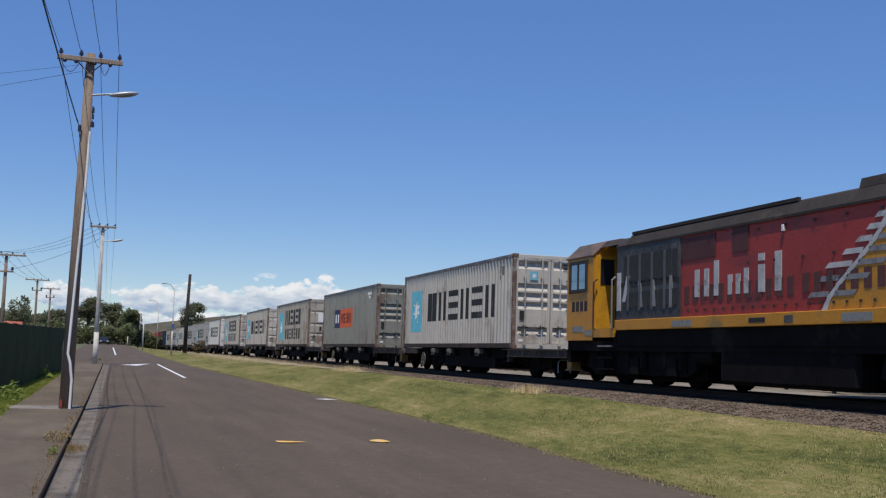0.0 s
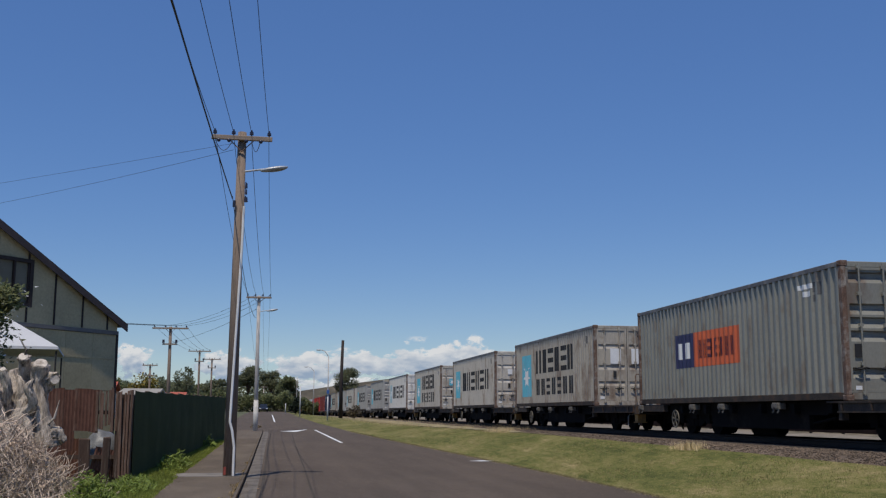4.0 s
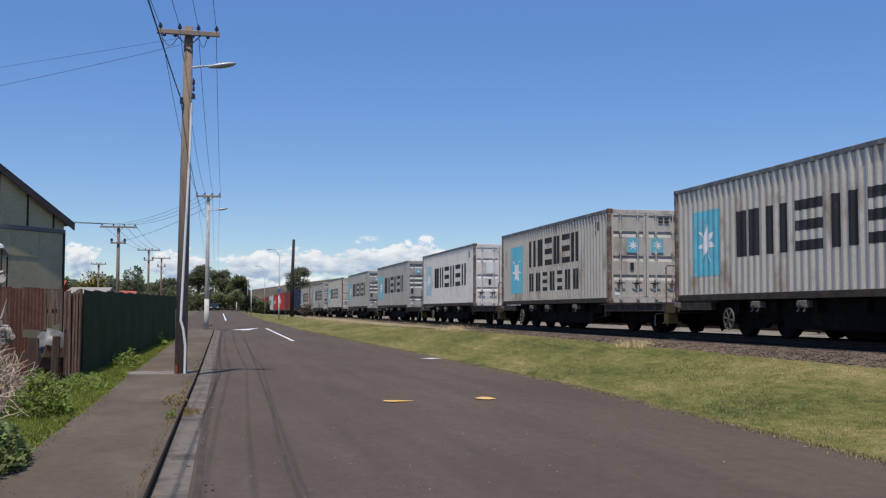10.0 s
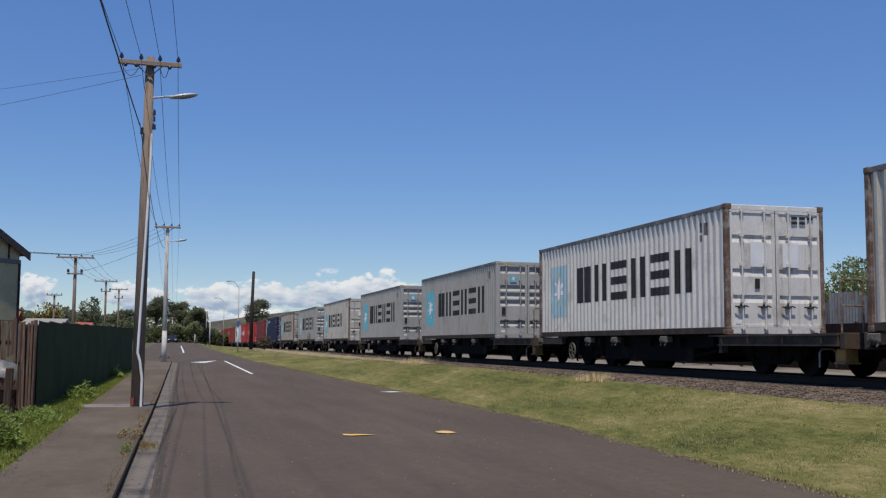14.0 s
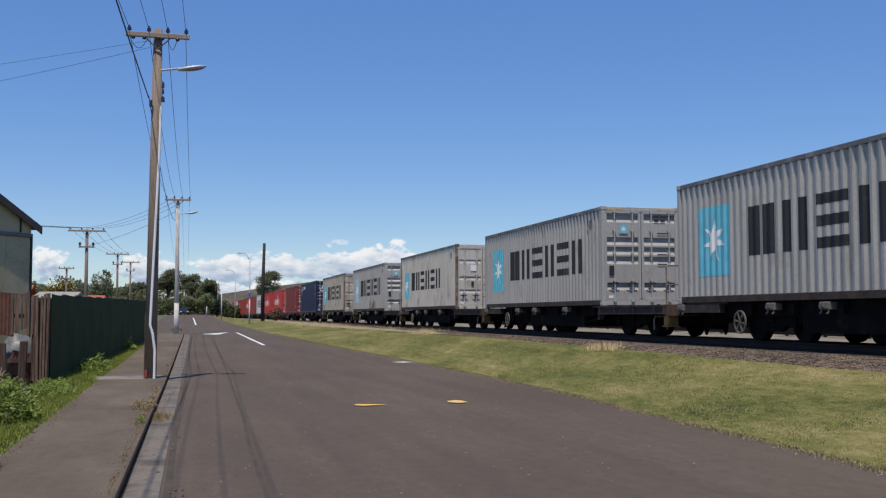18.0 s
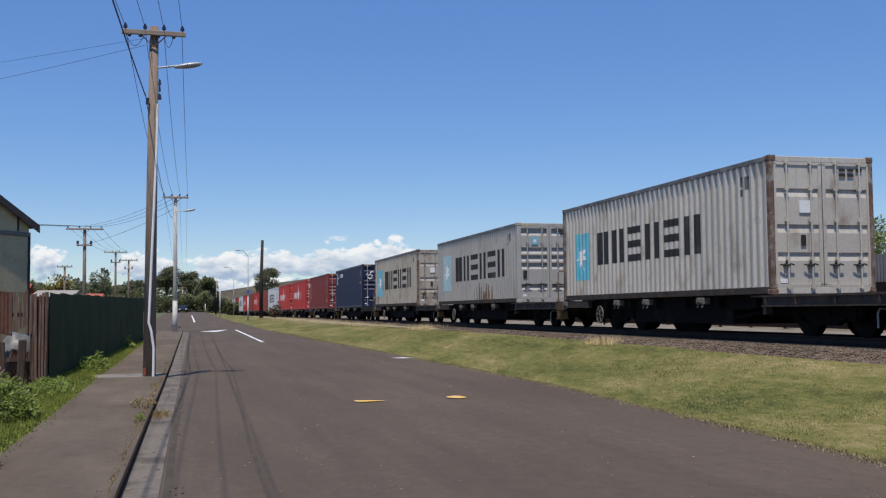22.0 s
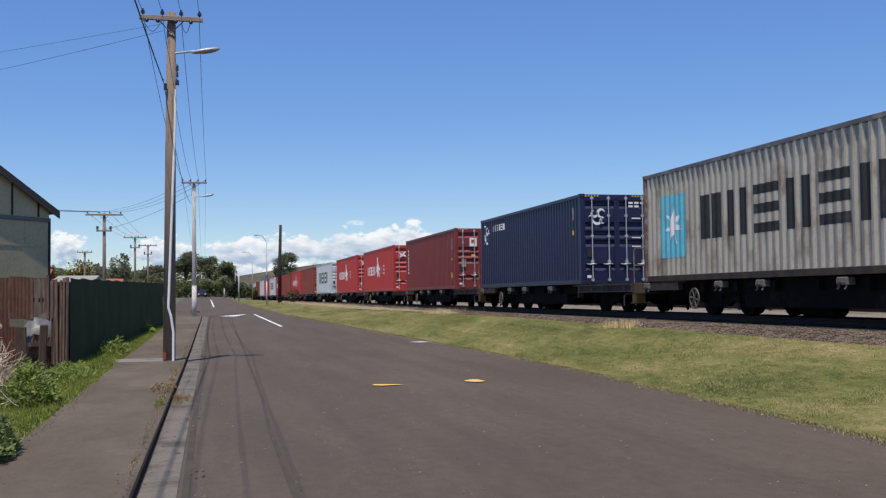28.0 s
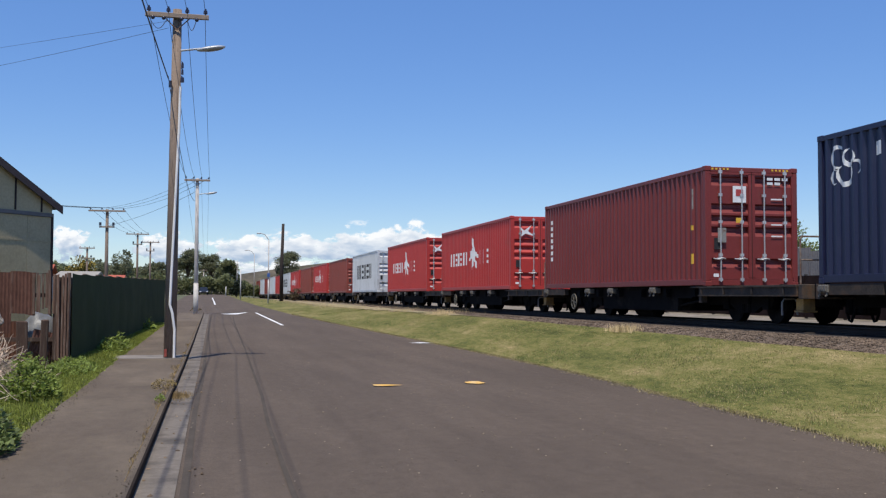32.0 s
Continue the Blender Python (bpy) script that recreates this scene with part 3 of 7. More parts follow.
def casting_mesh(m):
    def make():
        bm = boxbm(-0.012, 0.15, -0.012, 0.166, 0, 0.118, bevel=0.012)
        box(bm, -0.015, 0.02, 0.05, 0.11, 0.035, 0.085)
        return mesh_of("corner_casting", bm, M_RUST if m in ("grey", "dull", "grimy", "olive", "light") else BODY[m][0])
    return cached(("casting", m), make)


def door_mesh(m, ribs):
    """One door leaf, 1.15 wide, its outer face towards -y at y = 0: raised panels between recessed or proud ribs."""
    def make():
        bm = bmesh.new()
        w, z0, z1 = 1.135, 0.19, C_H - 0.17
        levels = [z0]
        if ribs == "channels":
            for c in (0.80, 1.38, 2.13):
                levels += [c - 0.10, c + 0.075]
            depths = [0, 0.035, 0, 0.035, 0, 0.035, 0]
        else:
            for c in (0.58, 1.34, 1.62, 1.90, 2.56):
                levels += [c - 0.135, c + 0.095]
            depths = [0, 0.075, 0, 0.075, 0, 0.075, 0, 0.075, 0, 0.075, 0]
        levels += [z1]
        prof = []
        for k, d in enumerate(depths):
            a, b = levels[k], levels[k + 1]
            lo, hi = ((0.125 if ribs != "channels" else 0.10), 0.03 if ribs != "channels" else 0.004) if d else (0.0, 0.0)
            prof += [(d, a + lo), (d, b - hi)]
        cols = [[bm.verts.new((x, d + 0.01, z)) for d, z in prof] for x in (0.07, w - 0.07)]
        for k in range(len(prof) - 1):
            bm.faces.new((cols[0][k], cols[0][k + 1], cols[1][k + 1], cols[1][k]))
        for x0, x1, a, b in ((0.0, 0.075, z0, z1), (w - 0.075, w, z0, z1), (0.0, w, z0 - 0.03, z0 + 0.03), (0.0, w, z1 - 0.03, z1 + 0.03)):
            box(bm, x0, x1, -0.012, 0.09, a, b)
        return mesh_of("door", bm, BODY[m][0])
    return cached(("door", m, ribs), make)


def bar_mesh(m):
    def make():
        bm = bmesh.new()
        tube(bm, (0, -0.05, 0.10), (0, -0.05, C_H - 0.06), 0.019, n=6)
        for z in (0.16, 0.75, 1.55, 2.2, C_H - 0.14):
            box(bm, -0.045, 0.045, -0.06, -0.004, z - 0.035, z + 0.035)
        return mesh_of("locking_bar", bm, M_CHROME if m in ("navy", "maroon", "red", "white") else BODY[m][0])
    return cached(("bar", m), make)


def handle_mesh(m):
    def make():
        bm = bmesh.new()
        pipe(bm, [(0, -0.055, 0), (0.12, -0.07, -0.02), (0.24, -0.07, 0.015), (0.32, -0.06, -0.01)], 0.016)
        box(bm, 0.10, 0.25, -0.045, 0.004, -0.028, 0.018)
        box(bm, 0.155, 0.195, -0.05, 0.004, 0.019, 0.05)
        return mesh_of("door_handle", bm, M_GASKET if m in ("grey", "dull", "grimy", "steel", "olive", "white", "light") else M_CHROME)
    return cached(("handle", m), make)


def roof_mesh(m):
    def make():
        bm = bmesh.new()
        ys = steps(0.1, C_L - 0.1, 0.21)
        rows = [[bm.verts.new((x, y, C_H - 0.03 - (0.02 if k % 2 else 0))) for x in (0.06, C_W - 0.06)] for k, y in enumerate(ys)]
        for p, q in zip(rows, rows[1:]):
            bm.faces.new((p[0], p[1], q[1], q[0]))
        return mesh_of("roof", bm, BODY[m][0])
    return cached(("roof", m), make)


# what is painted on the sides, as plain shapes; u runs from the far end towards the doors
def block_row(u0, u1, z0, z1, n, gap=0.24, slit=0.2, level=(2, 4)):
    """A row of n plain blocks: pairs of upright bars, and at the places in level three lying bars."""
    out, w = [], (u1 - u0) / n
    for k in range(n):
        a, b = u0 + k * w + gap * w / 2, u0 + (k + 1) * w - gap * w / 2
        m, h = (a + b) / 2, slit * (b - a) / 2
        if k in level:
            v = (z1 - z0) / 5
            out.append([rect(a, b, z0 + 2 * j * v, z0 + (2 * j + 1) * v) for j in range(3)])
        else:
            out.append([rect(a, m - h, z0, z1), rect(m + h, b, z0, z1)])
    return out


def mirrored(polys):
    return [[(C_L - y, z) for y, z in poly] for poly in polys]


def starburst(body, u0, u1, z0, z1, blue=M_SKYBLUE):
    r = (z1 - z0)
    panel = cached(("panel", u0, u1, z0, z1, blue.name), lambda: mesh_of("logo_panel", painted(mirrored([rect(u0, u1, z0, z1)])), blue))
    spark = cached(("spark", u0, u1, z0, z1), lambda: mesh_of("logo_star", painted(mirrored([star((u0 + u1) / 2, (z0 + z1) / 2, r * 0.33, 7, 0.36, 1.0)]), lift=0.008), M_WHITE))
    p = part("logo_panel", panel, None, body, "faded blue painted panel" if blue is M_FADED else "pale blue painted panel")
    part("logo_star", spark, None, p, "white seven-pointed star")


def blocks(body, key, rows, material, label):
    for i, pair in enumerate([q for r in rows for q in block_row(*r)]):
        for j, bar in enumerate(pair):
            me = cached(("blocks", key, i, j), lambda: mesh_of("lettering_bar", painted(mirrored([bar])), material))
            part("lettering_bar", me, None, body, label)


def patch(body, name, polys, material, lift=0.004, label=""):
    for poly in polys:
        part(name, mesh_of(name, painted(mirrored([poly]), lift=lift), material), None, body, label)


CURLS = ((-0.22, 0.12, 0.20, 0.10, 20, 300), (0.16, 0.10, 0.16, 0.09, 100, 400), (0.02, -0.18, 0.24, 0.10, 160, 390), (-0.30, -0.25, 0.14, 0.07, 60, 300), (0.36, -0.12, 0.12, 0.06, -80, 160))


def curl(cy, cz, radius, width, t0, t1, n=12):
    """A tapering arc, as an outline in (y, z)."""
    out, back = [], []
    for k in range(n + 1):
        a, w = radians(t0 + (t1 - t0) * k / n), width * math.sin(math.pi * (k + 0.6) / (n + 1.2)) / 2
        out.append((cy + (radius + w) * math.cos(a), cz + (radius + w) * math.sin(a)))
        back.append((cy + (radius - w) * math.cos(a), cz + (radius - w) * math.sin(a)))
    return out + back[::-1]


def decal(parent, name, x0, x1, z0, z1, material, y=-0.014, label=""):
    """A flat sticker on the door end."""
    me = cached(("decal", round(x0, 3), round(x1, 3), round(z0, 3), round(z1, 3), material.name, y), lambda: mesh_of(name, boxbm(x0, x1, y - 0.003, y, z0, z1), material))
    return part(name, me, None, parent, label)


def container(m, look_key, ribs, label):
    c = empty("shipping_container")
    body, cap = BODY[m]
    tagged(c, label=label, category="shipping container", group="containers on the train")
    side = part("side_panel", cached(("side", m), lambda: side_mesh("side_panel", body)), None, c, at=Matrix.Translation((0.0, 0, 0)))
    part("side_panel", cached(("side", m), None), None, c, at=Matrix.Translation((C_W, C_L, 0)) @ pose(0, 0, 0, 0, 0, 180))
    part("roof", roof_mesh(m), None, c)
    part("floor", cached(("floor", m), lambda: mesh_of("floor", boxbm(0.05, C_W - 0.05, 0.08, C_L - 0.05, 0.10, 0.16), M_UNDER)), None, c)
    part("end_wall", cached(("end", m), lambda: mesh_of("end_wall", boxbm(0.06, C_W - 0.06, C_L - 0.06, C_L - 0.02, 0.12, C_H - 0.06), body)), None, c)
    top = cached(("top", m), lambda: mesh_of("top_rail", boxbm(-0.004, 0.06, 0.15, C_L - 0.15, C_H - 0.115, C_H - 0.012, bevel=0.008), M_TOP_RAIL if m in ("grey", "dull", "grimy", "steel", "olive", "light") else body))
    bot = cached(("bottom", m), lambda: mesh_of("bottom_rail", boxbm(-0.002, 0.06, 0.15, C_L - 0.15, 0.02, 0.17, bevel=0.008), M_DECK if m in ("grey", "dull", "grimy", "steel", "olive", "light") else body))
    for x in (0.0, C_W - 0.056):
        part("top_rail", top, None, c, at=Matrix.Translation((x, 0, 0)))
        part("bottom_rail", bot, None, c, at=Matrix.Translation((x, 0, 0)))
    for fx in (0, 1):
        for fy in (0, 1):
            at = Matrix.Translation((C_W * fx, C_L * fy, 0)) @ Matrix.Diagonal((1 - 2 * fx, 1 - 2 * fy, 1, 1))
            part("corner_post", post_mesh(m), None, c, at=at)
            for z in (0, C_H - 0.118):
                part("corner_casting", casting_mesh(m), None, c, at=Matrix.Translation((0, 0, z)) @ at)
    trim = cached(("header", m), lambda: mesh_of("door_header", boxbm(0.12, C_W - 0.12, 0.0, 0.10, C_H - 0.14, C_H - 0.02, bevel=0.01), body))
    sill = cached(("sill", m), lambda: mesh_of("door_sill", boxbm(0.12, C_W - 0.12, 0.0, 0.10, 0.015, 0.16, bevel=0.01), body))
    part("door_header", trim, None, c)
    part("door_sill", sill, None, c)
    part("door_gasket", cached(("gasket",), lambda: mesh_of("door_gasket", boxbm(C_W / 2 - 0.014, C_W / 2 + 0.014, 0.012, 0.05, 0.17, C_H - 0.15), M_GASKET)), None, c)
    for k in (0, 1):
        door = part("door", door_mesh(m, ribs), None, c, at=Matrix.Translation((0.075 if k == 0 else C_W / 2 + 0.012, 0.012, 0)))
        for x in (0.30, 0.86):
            part("locking_bar", bar_mesh(m), None, door, at=Matrix.Translation((x, 0, 0)))
            part("door_handle", handle_mesh(m), None, door, at=Matrix.Translation((x - 0.2, 0, 0.62 if ribs == "channels" else 0.66)))
        if k == 1:
            dark = M_INK if m in ("grey", "dull", "grimy", "steel", "olive", "white", "light") else M_WHITE
            for j, (z, n) in enumerate(((2.58, 3), (2.47, 2))):
                for i in range(n):
                    decal(door, "label_bar", 0.40 + 0.20 * i, 0.55 + 0.20 * i, z, z + 0.065, dark)
            if look_key == "star_two_words" and "black" in label:
                st = decal(door, "sticker", 0.16, 0.56, 1.55, 2.0, M_SKYBLUE, label="pale blue square sticker")
                sp = bmesh.new()
                sp.faces.new([sp.verts.new((x, -0.021, z)) for x, z in star(0.36, 1.775, 0.17, 7, 0.4, 1.0)])
                part("sticker_star", sp, M_WHITE, door)
            elif look_key == "star_two_words" or m == "light":
                decal(door, "sticker", 0.16, 0.56, 1.50, 2.05, M_WHITE, label="white square patch")
            if ribs != "channels":
                for z in (2.10, 1.48, 1.20):
                    decal(door, "label_bar", 0.50, 0.80, z, z + 0.035, dark)
        elif ribs != "channels":
            decal(door, "sticker", 0.14, 0.30, 0.88, 1.16, M_INK)
            decal(door, "sticker", 0.12, 0.26, 0.22, 0.30, M_WHITE)
            if m in ("steel", "grey"):
                decal(door, "sticker", 0.46, 0.72, 2.10, 2.36, M_SKYBLUE, label="small blue sticker")
                sp = bmesh.new()
                sp.faces.new([sp.verts.new((x, -0.021, z)) for x, z in star(0.59, 2.23, 0.10, 7, 0.4, 1.0)])
                part("sticker_star", sp, M_WHITE, door)
        else:
            decal(door, "sticker", 0.62, 0.74, 1.02, 1.24, M_INK)
            decal(door, "sticker", 0.12, 0.28, 0.24, 0.33, M_WHITE)
            if look_key == "star_two_words" and "black" in label:
                st = decal(door, "sticker", 0.52, 0.92, 1.55, 2.0, M_SKYBLUE, label="pale blue square sticker")
                sp = bmesh.new()
                sp.faces.new([sp.verts.new((x, -0.021, z)) for x, z in star(0.72, 1.775, 0.17, 7, 0.4, 1.0)])
                part("sticker_star", sp, M_WHITE, door)
            elif look_key == "star_two_words" or m == "light":
                decal(door, "sticker", 0.52, 0.92, 1.50, 2.05, M_WHITE, label="white square patch")
            else:
                decal(door, "sticker", 0.60, 0.86, 1.70, 1.96, M_WHITE, label="white square sticker")
    # lettering on the camera's side and the far side alike
    if look_key == "star_word":
        starburst(side, 1.05, 2.55, 0.62, 2.22, M_FADED if m == "light" or "stained" in label else M_SKYBLUE)
        blocks(side, "word", [(3.2, 10.75, 1.0, 2.05, 6)], M_INK, "black block lettering")
    elif look_key == "star_word_small":
        starburst(side, 0.95, 2.15, 0.62, 2.02)
        blocks(side, "word_small", [(2.7, 9.2, 1.02, 1.95, 6)], M_INK, "black block lettering")
    elif look_key == "star_two_words":
        starburst(side, 1.35, 2.95, 0.45, 2.3)
        blocks(side, "two_words", [(3.75, 9.55, 1.42, 2.4, 6), (3.75, 9.6, 0.5, 1.18, 7, 0.38)], M_INK, "black block lettering in two rows")
    elif look_key == "word":
        blocks(side, "word_only", [(2.2, 9.6, 1.0, 2.05, 6)], M_INK, "black block lettering")
    elif look_key == "oval_box":
        patch(side, "logo_panel", [rect(3.1, 4.3, 1.0, 1.95)], M_NAVY, label="navy painted square")
        patch(side, "logo_panel", [rect(4.3, 7.3, 1.0, 1.95)], M_ORANGE, label="orange painted panel")
        blocks(side, "oval", [(4.6, 7.0, 1.22, 1.72, 8, 0.35, 0.2)], M_NAVY, "navy block lettering")
        patch(side, "lettering_block", [rect(3.3, 3.62, 1.25, 1.7), rect(3.72, 4.05, 1.25, 1.7)], M_WHITE, lift=0.008)
        patch(side, "label_bar", [rect(10.35, 10.95, 2.45, 2.56), rect(10.5, 10.9, 2.28, 2.4)], M_WHITE)
    elif look_key == "scroll":
        for cy, cz, ra, w, t0, t1 in CURLS:
            patch(side, "logo_curl", [curl(0.85 + cy, 2.28 + cz, ra, w, t0, t1)], M_WHITE, label="white curled stroke of an emblem")
        blocks(side, "scroll", [(1.75, 3.5, 2.30, 2.55, 6, 0.3, 0.25)], M_WHITE, "white block lettering")
        patch(side, "label_bar", [rect(11.3, 11.36, 1.75, 2.5), rect(11.45, 11.5, 2.1, 2.5)], M_PALE)
        patch(side, "label_bar", [rect(11.36, 11.5, 1.62, 1.76)], M_YELLOW)
        for cy, cz, ra, w, t0, t1 in CURLS:
            bm = bmesh.new()
            q = curl(0.56 - 0.62 * cy, 2.20 + 0.62 * cz, 0.62 * ra, 0.9 * w, t0, t1)
            bm.faces.new([bm.verts.new((x, -0.022, z)) for x, z in q])
            part("logo_curl", bm, M_WHITE, door.parent, "white curled stroke of an emblem")
    elif look_key == "upright":
        patch(side, "lettering_block", [rect(0.62, 0.86, z, z + 0.13) for z in (0.95, 1.16, 1.37, 1.58, 1.79, 2.0, 2.21)], M_WHITE, label="small white upright lettering")
        patch(side, "label_bar", [rect(11.3, 11.36, 1.35, 2.5), rect(11.46, 11.5, 1.9, 2.4)], M_PALE)
        patch(side, "label_bar", [rect(11.32, 11.5, 0.55, 0.8), rect(11.34, 11.5, 1.38, 1.5)], M_YELLOW)
        decal(door.parent, "sticker", 0.70, 1.05, 2.02, 2.42, M_WHITE, -0.03, "white square sticker")
        decal(door.parent, "sticker", 0.78, 0.97, 2.18, 2.34, mat("sticker_red", (0.4, 0.05, 0.05)), -0.036)
        decal(door.parent, "sticker", 0.78, 0.92, 1.53, 1.65, M_YELLOW, -0.03, "yellow warning sticker")
        decal(door.parent, "sticker", 0.30, 0.52, 1.05, 1.4, M_PALE, -0.03)
    elif look_key == "figure":
        fig = [(6.0, 0.75), (6.4, 1.35), (6.9, 0.85), (6.85, 1.2), (6.55, 1.55), (7.1, 1.4), (7.15, 1.55), (6.5, 1.8), (6.45, 2.1), (6.1, 2.4), (6.0, 2.3), (6.2, 1.9), (5.75, 1.7), (5.6, 1.35), (5.75, 1.3), (6.05, 1.5)]
        patch(side, "logo_shape", [fig], M_WHITE, lift=0.008, label="white painted emblem")
        blocks(side, "figure", [(1.7, 5.4, 1.15, 1.75, 7, 0.45, 0.3), (7.3, 9.0, 1.15, 1.75, 3, 0.45, 0.3)], M_WHITE, "white block lettering")
        fx = [(0.32, 2.5), (0.55, 2.32), (0.85, 2.55), (0.70, 2.3), (1.0, 2.1), (0.6, 2.2), (0.42, 2.08), (0.46, 2.27)]
        bm = bmesh.new()
        bm.faces.new([bm.verts.new((x, -0.03, z)) for x, z in fx])
        part("logo_shape", bm, M_WHITE, door.parent, "white painted emblem")
    if m in ("grey", "dull", "grimy", "steel", "olive", "light"):
        for u0, z0, z1 in ((10.95, 2.15, 2.30), (10.95, 2.36, 2.58), (11.2, 2.28, 2.56)):
            me = cached(("mark", u0, z0), lambda: mesh_of("label_bar", painted(mirrored([rect(u0, u0 + 0.10, z0, z1)])), mat("faded_mark", (0.12, 0.115, 0.11), 0.7, var=0.4)))
            part("label_bar", me, None, side)
    if m == "steel":
        me = cached(("warning",), lambda: mesh_of("warning_sticker", painted(mirrored([[(11.22, 1.30), (11.33, 1.62), (11.44, 1.30)]])), mat("warning_orange", (0.62, 0.30, 0.03), 0.6, var=0.2)))
        part("warning_sticker", me, None, side, "orange triangular warning sticker")
    if "stained" in label:
        random.seed(3)
        for k in range(38):
            u = random.gauss(8.2, 0.9)
            z1 = random.uniform(0.35, 0.9)
            patch(side, "rust_run", [[(u, z1), (u + 0.02, z1 - 0.03), (u + random.uniform(0.025, 0.06), 0.17), (u - 0.01, 0.17)]], mat("rust_run", (0.175, 0.115, 0.07), 0.85, var=0.4, scale=4), lift=0.003)
    if m in ("steel", "maroon", "navy"):
        for x0 in (0.16, 1.75):
            for k in range(5):
                decal(door.parent, "hazard_bar", x0 + 0.10 * k, x0 + 0.05 + 0.10 * k, C_H - 0.09, C_H - 0.045, M_YELLOW, -0.004)
    return c


# ---- flat wagon, container front end at y = 0, rails at z = 0 ----
W_TOP = C_BASE - RAIL_TOP
R_WHEEL = 0.42


def wheelset_mesh():
    bm = bmesh.new()
    tube(bm, (-0.66, 0, 0), (0.66, 0, 0), 0.075, n=8)
    for sx in (-1, 1):
        tube(bm, (sx * 0.52, 0, 0), (sx * 0.65, 0, 0), R_WHEEL, n=24)
        tube(bm, (sx * 0.50, 0, 0), (sx * 0.52, 0, 0), R_WHEEL + 0.028, n=24)
        tube(bm, (sx * 0.65, 0, 0), (sx * 0.67, 0, 0), 0.14, n=10)
        for k in range(6):
            a = k * math.pi / 3
            tube(bm, (sx * 0.651, 0.24 * math.cos(a), 0.24 * math.sin(a)), (sx * 0.655, 0.24 * math.cos(a), 0.24 * math.sin(a)), 0.05, n=6)
    return mesh_of("wheelset", bm, M_UNDER)


WHEELSET = wheelset_mesh()


def bogie_mesh():
    bm = bmesh.new()
    for sx in (-1, 1):
        x = sx * 0.82
        pts = [(-1.2, 0.50), (-1.15, 0.62), (-0.5, 0.70), (0.5, 0.70), (1.15, 0.62), (1.2, 0.50), (1.1, 0.36), (0.75, 0.40), (0.35, 0.22), (-0.35, 0.22), (-0.75, 0.40), (-1.1, 0.36)]
        a = [bm.verts.new((x - 0.06, y, z)) for y, z in pts]
        b = [bm.verts.new((x + 0.06, y, z)) for y, z in pts]
        bm.faces.new(a)
        bm.faces.new(b[::-1])
        for i in range(len(pts)):
            bm.faces.new((a[i], a[(i + 1) % len(pts)], b[(i + 1) % len(pts)], b[i]))
        for y in (-0.14, 0.14):
            tube(bm, (x + sx * 0.02, y, 0.24), (x + sx * 0.02, y, 0.62), 0.085, n=8)
        for y in (-0.9, 0.9):
            box(bm, x - 0.1, x + 0.1, y - 0.13, y + 0.13, 0.30, 0.56)
    box(bm, -0.95, 0.95, -0.22, 0.22, 0.42, 0.74)
    return mesh_of("bogie", bm, M_UNDER)


BOGIE = bogie_mesh()


def wheel_ring_mesh():
    """A spoked hand wheel: rim, six spokes and hub in one piece."""
    bm, levels = bmesh.new(), []
    for x in (-0.015, 0.015):
        levels.append([[bm.verts.new((x, r * math.cos(math.pi * k / 12), r * math.sin(math.pi * k / 12))) for k in range(24)] for r in (0.255, 0.222, 0.045)])
    for lev, flip in zip(levels, (1, -1)):
        for k in range(24):
            j = (k + 1) % 24
            bm.faces.new([lev[0][k], lev[0][j], lev[1][j], lev[1][k]][::flip])
            if k % 4 == 0:
                bm.faces.new([lev[1][k], lev[1][j], lev[2][j], lev[2][k]][::flip])
        bm.faces.new(lev[2][::flip])
    a, b = levels
    for k in range(24):
        j = (k + 1) % 24
        bm.faces.new((a[0][k], b[0][k], b[0][j], a[0][j]))
        if k % 4 == 0:
            bm.faces.new((a[1][k], b[1][k], b[2][k], a[2][k]))
            bm.faces.new((a[1][j], b[1][j], b[2][j], a[2][j]))
        else:
            bm.faces.new((a[1][k], b[1][k], b[1][j], a[1][j]))
            bm.faces.new((a[2][k], b[2][k], b[2][j], a[2][j]))
    return mesh_of("handbrake_wheel", bm, mat("dull_steel", (0.13, 0.115, 0.085), 0.7, var=0.3))


